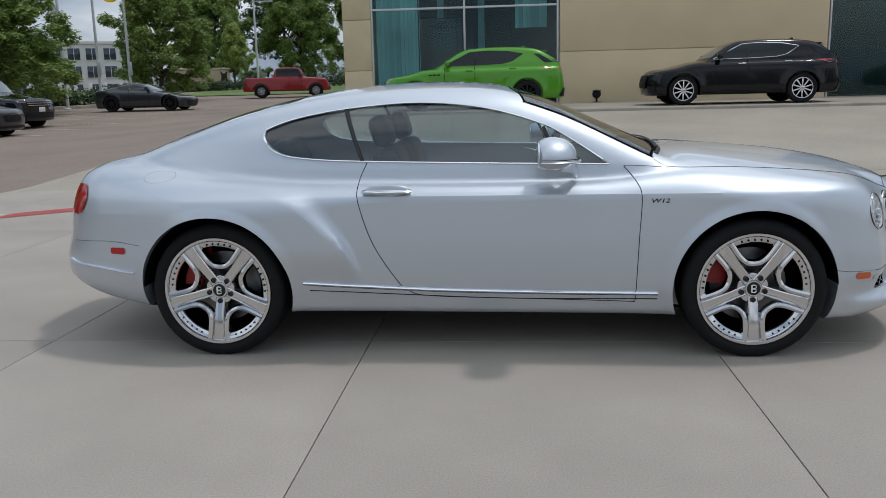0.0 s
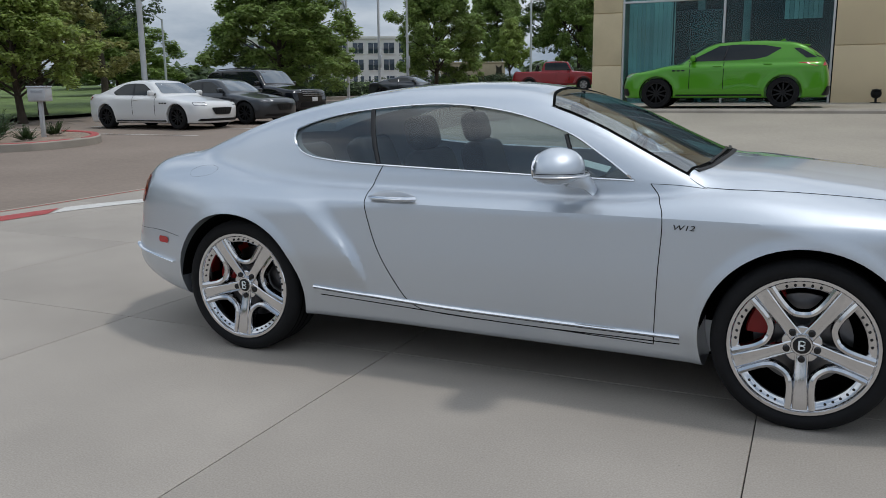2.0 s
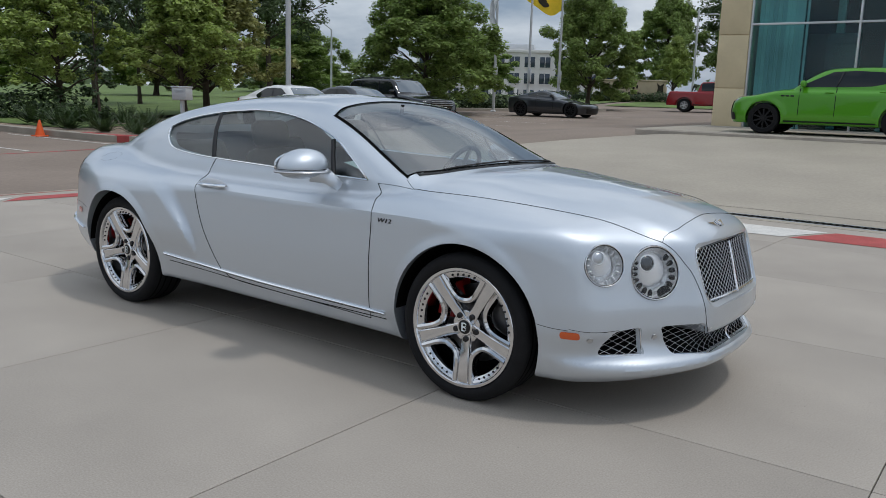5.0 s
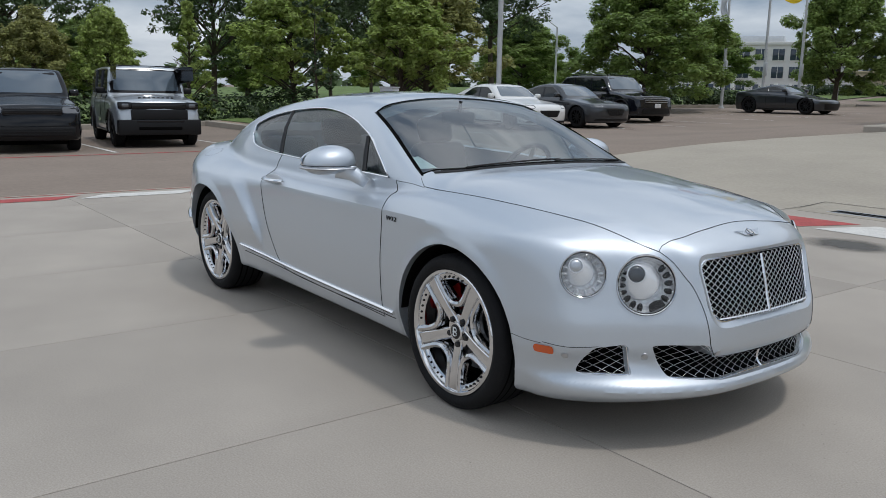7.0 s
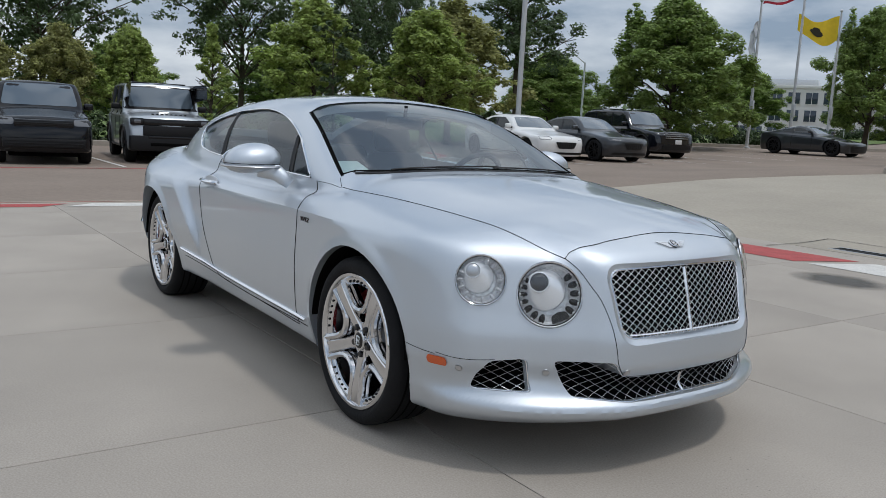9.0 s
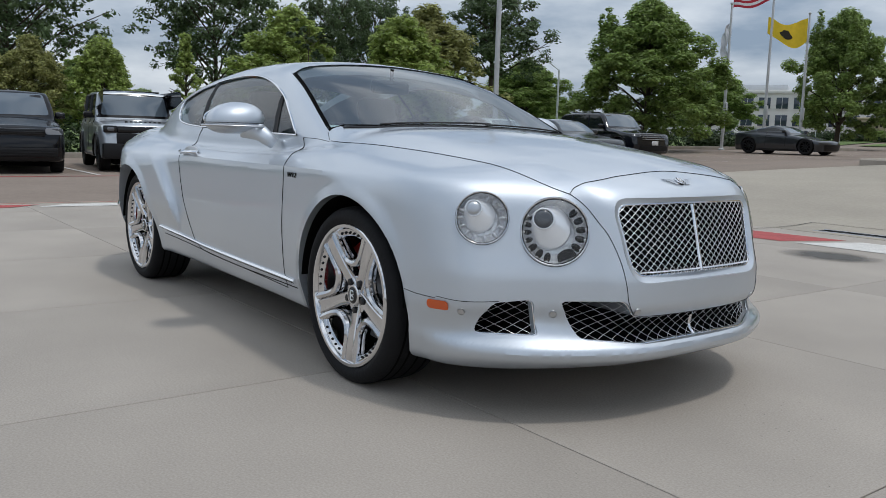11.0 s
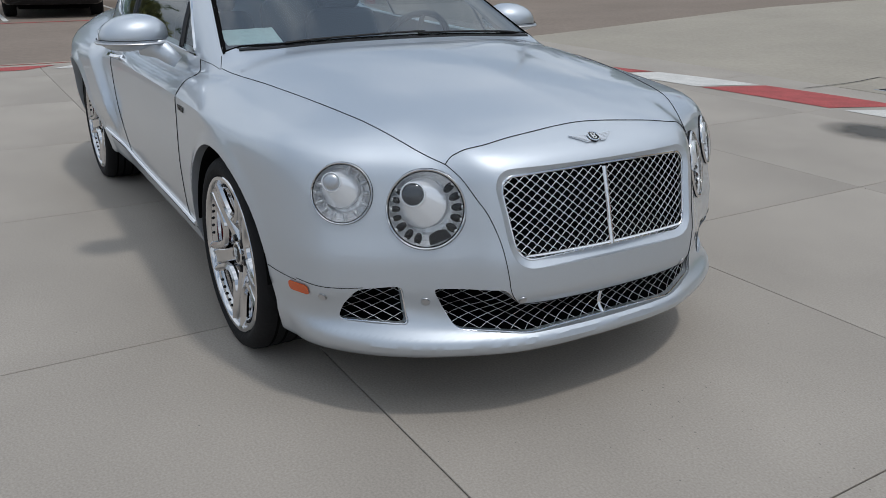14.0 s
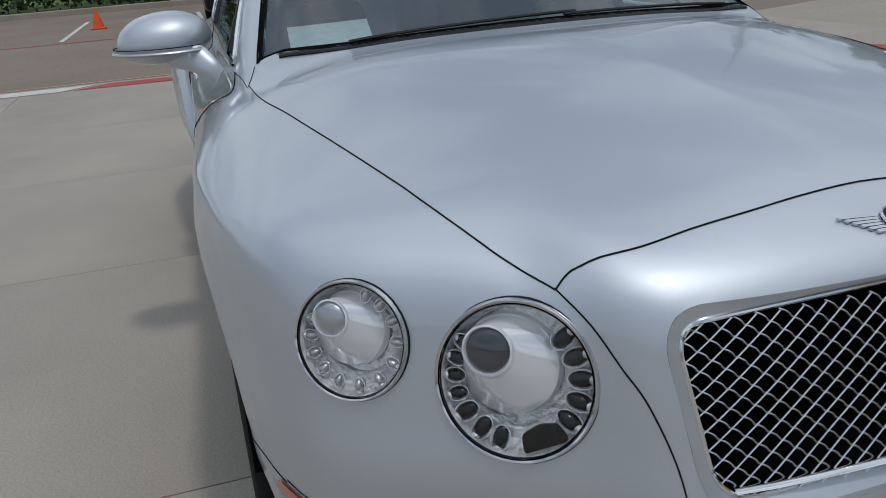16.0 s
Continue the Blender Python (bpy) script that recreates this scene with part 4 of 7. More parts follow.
vine.matrix_world = Matrix.Translation((-18.6, 9.2, land(-18.6, 9.2)))
tagged(vine, "narrow leafy bush grown over a slim trunk", "bush")

# mailbox-like box on a post
mb = empty("post_box", pose(-16.1, 10.2, land(-16.1, 10.2) + .12, 0, 0, 20), label="pale grey metal box on a square post", category="post box")
part("post", box_bm(0, 0, .45, .09, .09, .95, .01), POLE, mb)
part("box", box_bm(0, 0, 1.05, .46, .34, .34, .03), POLE, mb)
part("box_lid", box_bm(0, 0, 1.235, .49, .37, .04, .012), ALU, mb)
part("slot", box_bm(.02, -.172, 1.12, .30, .012, .05), SATIN, mb)

cone = empty("traffic_cone", pose(-19.0, 7.65, land(-19.0, 7.65) - .035), label="orange plastic traffic cone beside the kerb", category="traffic cone")
part("cone_base", box_bm(0, 0, .02, .36, .36, .04, .015), ORANGE, cone)
part("cone_body", lathe_into(bmesh.new(), [(.14, .04), (.03, .46), (.025, .475), (0, .475)], Matrix(), 20), ORANGE, cone)
cone.scale = (.95, .95, .95)
c2 = copy_thing(cone, pose(-17.5, -2.72, land(-17.5, -2.72) - .035))
c2.scale = (.95, .95, .95)
tagged(c2, "orange plastic traffic cone on a parking bay line", "traffic cone")


# ---- poles, flags, lamps, signs ----
def tall_pole(name, x, y, h, r0, r1, label, category, extra=None):
    p = empty(name, pose(x, y, land(x, y)), label=label, category=category)
    part("shaft", lathe_into(bmesh.new(), [(r0 * 1.9, -.1), (r0 * 1.9, .02), (r0, .06), (r1, h), (0, h + .01)], Matrix(), 14), POLE, p)
    return p


flagpoles = []
for x, y, h in ((-22.55, 35.75, 7.5), (-23.1, 40.4, 9.7), (-23.2, 44.4, 7.9)):
    fp = tall_pole("flagpole", x, y, h, .085, .045, "tall pale aluminium flagpole beside the lawn", "flagpole")
    part("finial", lathe_into(bmesh.new(), [(0, h + .2), (.07, h + .16), (.09, h + .09), (.05, h + .02), (0, h)], Matrix(), 12), ALU, fp)
    part("halyard", tube_into(bmesh.new(), [(.11, 0, .8), (.07, .02, h - .1)], .008, 4), WHITE, fp)
    part("cleat_box", box_bm(.12, -.06, 1.6 + .5, .16, .14, .75, .02), POLE, fp)
    tagged(fp, group="flagpoles")
    flagpoles.append(fp)


def cloth(w, h, fn, t=.01, nu=16, nv=8):
    bm = bmesh.new()
    g = [[bm.verts.new(fn(u / nu, v / nv)) for u in range(nu + 1)] for v in range(nv + 1)]
    for v in range(nv):
        for u in range(nu):
            bm.faces.new((g[v][u], g[v][u + 1], g[v + 1][u + 1], g[v + 1][u]))
    return bm


# yellow flag with a plain dark mark
fx, fy, fz = -23.2, 44.4, land(-23.2, 44.4)
yel = lambda u, v: Vector((fx - .08 - 1.95 * u, fy - 1.15 * u + .14 * math.sin(u * 7), fz + 7.72 - .35 * math.sin(3.14 * u) + .12 * u - (1.45 - .5 * u + .10 * math.sin(5 * u)) * v + .08 * math.sin(u * 9 + v * 2)))
flag = part("flag", cloth(0, 0, yel), YELLOW, None)
tagged(flag, "yellow flag with a dark mark flying in the wind", "flag")
bm = bmesh.new()
pv = [bm.verts.new(yel(.50 + .12 * math.cos(a) * (1 + .3 * math.sin(3 * a)), .48 + .22 * math.sin(a)) + Vector((.01, -.03, 0))) for a in np.linspace(0, 6.283, 16, endpoint=False)]
bm.faces.new(pv)
part("flag_mark", bm, DARKCLOTH, flag)
# striped flag on the tallest pole
gx, gy = -23.1, 40.4
gz = land(gx, gy)
striped = lambda u, v: Vector((gx - .1 - 1.7 * u, gy - 1.1 * u + .14 * math.sin(u * 6), gz + 9.55 - .4 * u - 1.3 * v + .12 * math.sin(u * 7 + v)))
us = empty("flag", label="red and white striped flag flying from a tall pole", category="flag")
for k in range(9):
    part("stripe", cloth(0, 0, lambda u, v: striped(u, (k + v) / 9), nv=2), REDCLOTH if k % 2 == 0 else WHITECLOTH, us)
part("canton", cloth(0, 0, lambda u, v: striped(u * .4, v * .55) + Vector((0, -.03, 0)), nv=4), mat("blue_cloth", (.03, .04, .16), .8), us)
# furled pale flag hanging along the third pole
hx, hy = -22.55, 35.75
hz = land(hx, hy)
hang = lambda u, v: Vector((hx - .06 - .42 * u * (.35 + .65 * math.sin(2.6 * v + .3)) - .06 * math.sin(11 * v), hy + .10 * math.sin(u * 9 + 5 * v), hz + 6.7 - 1.75 * v - .45 * u))
tagged(part("flag", cloth(0, 0, hang), WHITECLOTH, None), "pale furled flag hanging along its pole", "flag")

for (x, y, h, d) in ((-19.66, 17.43, 10.5, -1),):
    lp = tall_pole("light_pole", x, y, h, .10, .085, "tall square-armed grey car park light pole", "light pole")
    part("arm", box_bm(0, d * .5, h, .09, 1.2, .09, .01), POLE, lp)
    part("lamp_head", box_bm(0, d * 1.1, h, .40, .8, .14, .04), POLE, lp)
st = tall_pole("street_lamp", -39.06, 39.5, 5.2, .09, .06, "slim grey street lamp with a slanted arm", "street lamp")
part("arm", tube_into(bmesh.new(), [(0, 0, 5.15), (-.7, -.5, 5.8), (-1.3, -.9, 6.6)], .045, 6), POLE, st)
part("lamp_head", box_bm(-1.4, -1.0, 6.7, .6, .26, .12, .04), POLE, st)
st2 = tall_pole("street_lamp", -20.6, 61.9, 7.4, .10, .07, "slim grey street lamp with a flat head", "street lamp")
part("arm", box_bm(.55, 0, 7.0, 1.2, .07, .07, .01), POLE, st2)
part("lamp_head", box_bm(1.2, 0, 6.98, .75, .30, .10, .03), POLE, st2)

# stone sign wall with plain bars where its lettering stands
SIGN = mat("sign_stone", (.46, .38, .26), .85, var=.1, scale=2, rand=.05)
sg = empty("sign_wall", pose(-26.9, 64.5, land(-27, 64.5), 0, 0, 20), label="low beige stone sign wall with dark lettering bars", category="sign")
part("sign_slab", box_bm(0, 0, .85, 5.6, .45, 1.75, .04), SIGN, sg)
part("sign_cap", box_bm(0, 0, 1.78, 5.85, .6, .14, .03), SIGN, sg)
part("sign_step", box_bm(2.2, .05, .65, 1.4, .5, 1.3, .03), SIGN, sg)
for i in range(7):
    part("letter_bar", box_bm(-1.35 + i * .29, -.235, 1.25, .17, .03, .42 if i in (0, 2, 5) else .30, .01), DARKCLOTH, sg)
for i in range(8):
    part("letter_bar", box_bm(-1.35 + i * .27, -.235, .62, .16, .03, .28, .01), DARKCLOTH, sg)
for x, h in ((-2.3, 1.1), (2.35, 1.1)):
    part("sign_mark", prism_bm(rounded([(-.30, -.5), (.05, -.30), (.30, -.5), (.25, .2), (.32, .5), (0, .25), (-.30, .5), (-.2, .1)], .05), .03, Matrix.Translation((x, -.232, h)) @ Matrix.Rotation(radians(90), 4, "X")), DARKCLOTH, sg)

# road sign, small warning boards
def road_sign(x, y, h, w, hh, material, label):
    e = empty("road_sign", pose(x, y, land(x, y), 0, 0, 25), label=label, category="road sign")
    part("post", box_bm(0, 0, h / 2, .05, .05, h, .005), POLE, e)
    part("plate", box_bm(0, -.04, h, w, .02, hh, .008), material, e)


road_sign(-29.0, 56.5, 1.4, .22, .6, YELLOW, "yellow and black striped warning board")
road_sign(-25.0, 52.5, 2.6, .45, .7, WHITECLOTH, "white notice plate on a thin post")
road_sign(-24.9, 31.5, 1.7, .34, .34, ORANGE, "orange warning sign half hidden in leaves")


# white office block in the distance
def office():
    e = empty("office_building", pose(-72.5, 118, land(-72, 118) - 1.4, 0, 0, 28), label="white three-storey office block with square blue windows", category="building")
    part("wall", box_bm(0, 7, 4.2, 34, 14, 8.6), OFFICE, e)
    part("parapet", box_bm(0, 7, 8.75, 34.4, 14.4, .5, .05), OFFICE, e)
    part("roof_plant", box_bm(-2, 7, 9.6, 10, 6, 1.2, .05), ALU, e)
    for fl in range(3):
        for k in range(13):
            x = -15.6 + k * 2.6
            wdw = part("window", box_bm(x, -.02, 1.5 + fl * 2.75, 1.75, .12, 1.75, .02), DGLASS, e, "blue grey window")
            part("mullion", box_bm(x, -.09, 1.5 + fl * 2.75, .07, .04, 1.75), OFFICE, wdw)
            part("sill", box_bm(x, -.08, .58 + fl * 2.75, 1.9, .16, .08), OFFICE, wdw)
    # gallery of white piers before the ground floor
    for k in range(16):
        part("pier", box_bm(-16 + k * 2.1, -6, 1.2, .5, .5, 2.6, .03), OFFICE, e)


office()

# parking bay lines
def bay(x0, x1, y, w=.10):
    bm = bmesh.new()
    n = 6
    L = [(x0 + (x1 - x0) * i / n) for i in range(n + 1)]
    A = [bm.verts.new((x, y - w / 2, land(x, y) - .026)) for x in L]
    B = [bm.verts.new((x, y + w / 2, land(x, y) - .026)) for x in L]
    for i in range(n):
        bm.faces.new((A[i], A[i + 1], B[i + 1], B[i]))
    tagged(part("bay_line", bm, WHITEPAINT, None), "worn white parking bay line", "line marking", "bay lines", "structure")


for y in (-6.0, -3.2, -.45, 2.05, 5.1, 7.5):
    bay(-20.5, -14.6, y)
for y in (12.9, 15.5, 18.2, 20.8, 23.5, 26.2, 28.9, 31.6, 34.2):
    bay(-20.2, -13.6, y)
bm = bmesh.new()
tube_into(bm, [(-14.2, y, land(-14.2, y) - .03) for y in steps(-14, 7.5, 1.5)], .05, 4, flat=.1)
tagged(part("lane_line", bm, REDPAINT, None), "worn red line before the parking bays", "line marking", kind="structure")

# ---- the silver coupe ----
cW = curve1([(-2.6, .50), (-2.4, .70), (-2.2, .82), (-1.95, .905), (-1.7, .951), (-1.37, .965), (-1.0, .947), (-.5, .925), (0, .93), (.6, .935), (1.0, .945), (1.37, .955), (1.65, .938), (1.85, .918), (2.0, .89), (2.1, .855), (2.4, .68)], 0.06)
cSide = curve1([(.15, -.085), (.22, -.05), (.30, -.028), (.36, -.012), (.45, -.002), (.60, .006), (.75, .004), (.834, .0015), (.838, .0005), (.842, -.002), (.88, -.0255), (.95, -.068), (1.02, -.12), (1.2, -.28)], .0015)
# height of the crease that runs along the door and drops round the front arch
cCrease = curve1([(-2.6, .855), (-.4, .847), (.15, .841), (.82, .834), (1.196, .829), (1.436, .791), (1.631, .684), (1.726, .554), (2.4, .3)], .05)
cTopL = curve1([(-2.6, .86), (-2.4, .935), (-2.25, .985), (-2.07, 1.02), (-1.7, 1.03), (-1.0, 1.0), (0, .985), (.6, .99), (.95, 1.022), (1.1, 1.028), (1.33, 1.010), (1.6, .985), (1.82, .955), (2.05, .905), (2.2, .865), (2.4, .78)], 0.08)
cFa = curve1([(-.2, .008), (0, 0), (.2, .008), (.36, .030), (.42, .058), (.48, .115), (.55, .166), (.64, .232), (.763, .308), (.841, .370), (.88, .425), (.92, .52), (.96, .66), (1.2, 1.5)], .020)
cFl = curve1([(-.3, .022), (0, 0), (.15, .004), (.31, .022), (.46, .075), (.6, .145), (.71, .225), (.8, .33), (.88, .46), (.95, .62), (1.2, 1.4)], .03)
cFb = curve1([(.05, .25), (.15, .16), (.19, .090), (.215, .042), (.235, .014), (.255, .006), (.275, .012), (.298, .044), (.325, .054), (.36, .046), (.42, .012), (.5, .015), (.6, .04), (.7, .065), (.77, .085), (.82, .105), (.87, .16), (.92, .27), (1.05, .7)], .006)
cRa = curve1([(-.4, .03), (0, 0), (.4, .03), (.6, .085), (.75, .19), (.85, .33), (.92, .52), (1.1, 1.1)], 0.04)
cRb = curve1([(.15, .35), (.25, .22), (.32, .10), (.40, .0), (.5, .0), (.6, .03), (.77, .06), (.88, .10), (.95, .13), (1.05, .22)], 0.03)
cBot = curve1([(-2.5, .36), (-2.2, .31), (-1.75, .26), (-.95, .225), (.97, .205), (1.9, .175), (2.3, .19), (2.5, .2)], 0.08)
cSg = curve1([(.5, .82), (.95, .815), (1.0, .795), (1.1, .755), (1.2, .705), (1.3, .64), (1.4, .56)], 0.03)
cSgx = curve1([(-2.3, -.42), (-2.0, -.25), (-1.7, -.13), (-1.4, -.05), (-1.1, -.012), (-.7, 0), (.4, 0), (1.2, .0)], 0.08)
cZr = curve1([(-2.7, .3), (-2.4, .85), (-2.3, .925), (-2.15, .985), (-1.95, 1.07), (-1.7, 1.165), (-1.45, 1.25), (-1.15, 1.325), (-.8, 1.38), (-.5, 1.405), (-.25, 1.41), (0.0, 1.398), (.15, 1.375), (.40, 1.29), (.75, 1.137), (1.0, 1.026), (1.3, .88), (1.6, .55), (2.0, .0)], 0.05)
HUB_X, HUB_Z, TYRE_R = 1.373, 0.35, 0.354


def coupe_lower(x, y, z):
    a = np.abs(y)
    xb = np.interp(z, [.45, .56, .9, 1.1], [-.60, -.64, -.86, -.95])
    behind = np.maximum(xb - x, 0)
    haunch = .041 * step01(behind, 0, np.interp(z, [.45, .62, .80, .95], [.03, .055, .16, .42])) * step01(z, .34, .58) * step01(x, -2.35, -1.7)
    # swelling lips round the arches
    lip = 0
    for cx in (-HUB_X, HUB_X):
        d = np.hypot(x - cx, z - HUB_Z)
        lip = lip + .011 * np.clip((.452 - d) / .05, 0, 1)
    crease = .0065 * np.exp(-(np.abs(z - cCrease(x)) / .045) ** 1.5) * step01(x, 1.0, 1.4) * (1 - step01(x, 1.64, 1.76))
    side = a - (cW(x) + cSide(z) + haunch + lip + crease)
    rear_round = np.interp(x, [-2.2, -1.0, -.4, .8, 1.4], [.19, .12, .045, .05, .10])
    rear = 1 - step01(x, 1.0, 1.8)
    dip = .026 * step01(a, .43, .54) * step01(x, 1.9, 2.12)
    top = z - (cTopL(x) - dip - (1 - rear) * .135 * y * y - rear * np.minimum(.135 * y * y, .20 * y ** 4))
    # raised centre line of the bonnet
    top = top - .010 * np.clip(1 - a / .36, 0, 1) * step01(x, 1.0, 1.35) * (1 - step01(x, 2.06, 2.2))
    f = smax(side, top, rear_round)
    wz = step01(z, .28, .42)
    f = smax(f, (x - (2.375 - wz * cFa(a) - (1 - wz) * cFl(a) - cFb(z))) * .8, np.interp(z, [.25, .45], [.035, .075]))
    f = smax(f, ((-2.445 + cRa(a) + cRb(z)) - x) * .8, .09)
    return smax(f, cBot(x) - z, .035)


def coupe_cabin(x, y, z, low=.7):
    a = np.abs(y)
    side = a - (cSg(z) + cSgx(x))
    bow = .08 * step01(x, .15, .85)
    crown = .165 - .10 * step01(x, -.3, .5)
    top = (z - (cZr(x + bow * y * y + .10 * step01(-x, .9, 1.8) * -y * y) - crown * y * y)) * .9
    return smax(smax(side, top, .11), low - z, .05)


def coupe(x, y, z):
    return smin(coupe_lower(x, y, z), coupe_cabin(x, y, z), .035)


def disc_cut(x, z, r, y0, y1):
    bm = bmesh.new()
    m = Matrix.Translation((x, y0, z)) @ Matrix.Rotation(radians(-90), 4, "X")
    lathe_into(bm, [(0, 0), (r, 0), (r, y1 - y0), (0, y1 - y0)], m, 64)
    return bm


# local xy -> world: (x, z) outlines pushed along y; (y, z) outlines pushed along x; (x, y) outlines pushed along z
ALONG_Y = lambda y0: Matrix(((1, 0, 0, 0), (0, 0, 1, y0), (0, 1, 0, 0), (0, 0, 0, 1)))
ALONG_X = lambda x0: Matrix(((0, 0, 1, x0), (1, 0, 0, 0), (0, 1, 0, 0), (0, 0, 0, 1)))
ALONG_Z = lambda z0: Matrix.Translation((0, 0, z0))

DLO = [tuple(p) for p in smooth_line([(.665, .975), (.50, 1.085), (.33, 1.178), (.04, 1.262), (-.31, 1.297), (-.68, 1.275), (-.95, 1.232), (-1.10, 1.185), (-1.135, 1.155), (-1.11, 1.095), (-1.03, 1.045), (-.88, 1.022), (-.6, 1.006), (.15, .985)], 5)] + [(.40, .98)]
DLO = [(p[0], p[1]) for p in DLO]
WS = [(p[0], p[1]) for p in smooth_line([(.235, -.615), (.17, -.35), (.145, 0), (.17, .35), (.235, .615)], 5)] + [(p[0], p[1]) for p in smooth_line([(.885, .755), (.945, .45), (.965, 0), (.945, -.45), (.885, -.755)], 5)]
BACKLIGHT = [(p[0], p[1]) for p in smooth_line([(-1.02, .46), (-.97, 0), (-1.02, -.46)], 6)] + [(p[0], p[1]) for p in smooth_line([(-1.62, -.47), (-1.74, 0), (-1.62, .47)], 6)]
GRILLE = rounded([(-.375, .77), (.375, .77), (.340, .525), (-.340, .525)], .055, 10)
LOWGRILLE = rounded([(-.565, .437), (-.385, .445), (-.335, .385), (-.28, .377), (.28, .377), (.335, .385), (.385, .445), (.565, .437), (.50, .304), (.3, .284), (-.3, .284), (-.50, .304)], .022)
INTAKE = rounded([(-.793, .316), (-.778, .385), (-.757, .428), (-.638, .441), (-.621, .316)], .022)
HEADLAMPS = [(-.562, .674, .118), (-.765, .714, .091)]
GRILLE_OUT = rounded([(-.400, .793), (.400, .793), (.362, .503), (-.362, .503)], .075, 10)


def mirrored(poly):
    return [(-p[0], p[1]) for p in reversed(poly)]


coupe_raw = skin(coupe, (-2.6, -1.1, .1), (2.5, 1.1, 1.5), .0165, "coupe_skin")


def sharpen_door_line(me, zc, x0, x1, cell, lo):
    """Brings the row of vertices that lies along the door's crease onto it."""
    co = np.empty(len(me.vertices) * 3)
    me.vertices.foreach_get("co", co)
    co = co.reshape(-1, 3)
    k = math.floor((zc - lo) / cell)
    x, y, z = co.T
    on = (z > lo + k * cell) & (z < lo + (k + 1) * cell) & (x > x0) & (x < x1) & (np.abs(y) > .8)
    px, py = x[on], y[on].copy()
    pz = np.full(len(px), zc)
    for _ in range(4):
        py -= coupe(px, py, pz) * np.sign(py)
    co[on] = np.stack([px, py, pz], -1)
    me.vertices.foreach_set("co", co.ravel())
    me.update()


sharpen_door_line(coupe_raw, .838, -.62, 1.2, .0165, .1)
shell = Shell(coupe_raw)


def coupe_inside(x, y, z):
    return smax(smax(coupe_cabin(x, y, z, .2) + .05, .55 - z, .04), np.maximum(x - 1.0, -1.75 - x), .04)


cuts = [skin(coupe_inside, (-2.0, -.95, .4), (1.2, .95, 1.5), .045, "cabin_space")]
cuts += [prism_bm(DLO, 3.0, ALONG_Y(-1.5)), prism_bm(WS, .66, ALONG_Z(.94)), prism_bm(BACKLIGHT, .6, ALONG_Z(1.06))]
for sx in (-1, 1):
    for y0, y1 in ((-1.2, -.66), (.66, 1.2)):
        cuts.append(disc_cut(sx * HUB_X, HUB_Z, .402, y0, y1))
cuts.append(prism_bm(GRILLE_OUT, .8, ALONG_X(2.13)))
cuts.append(prism_bm(LOWGRILLE, .8, ALONG_X(2.05)))
cuts += [prism_bm(INTAKE, .8, ALONG_X(1.9)), prism_bm(mirrored(INTAKE), .8, ALONG_X(1.9))]
lamp_frames = []
for y, z, r in HEADLAMPS:
    for s in (1, -1):
        p, n = shell.front(y * s, z)
        around = [shell.front(y * s + r * .8 * math.cos(q), z + r * .8 * math.sin(q)) for q in np.linspace(0, 6.283, 8, endpoint=False)]
        n = sum((q[1] for q in around), n.copy()).normalized()
        p = p * .4 + sum((q[0] for q in around), Vector()) / 8 * .6
        zax = n
        xax = Vector((0, 0, 1)).cross(zax).normalized()
        yax = zax.cross(xax)
        m = Matrix((xax, yax, zax)).transposed().to_4x4()
        m.translation = p - n * .004
        lamp_frames.append((m, r))
        bm = bmesh.new()
        lathe_into(bm, [(0, -.10), (r, -.10), (r, .12), (0, .12)], m, 48)
        cuts.append(bm)
body_me = carve(coupe_raw, cuts)

car = empty("coupe_car", label="silver two-door luxury coupe with chrome wheels parked on concrete slabs", category="car")
link_mesh("body", body_me, PAINT, car, "silver metallic painted body", smooth=24)


def strip(name, pts, r, material, parent, label="", flat=1.0, sides=6, ref=None):
    bm = bmesh.new()
    tube_into(bm, pts, r, sides, flat=flat, ref=ref)
    return part(name, bm, material, parent, label, 60)


def on_side(pts, s, lift=0.0, n=10):
    return [shell.side(p[0], p[1], s, lift)[0] for p in smooth_line([(a, b, 0) for a, b in pts], n)]


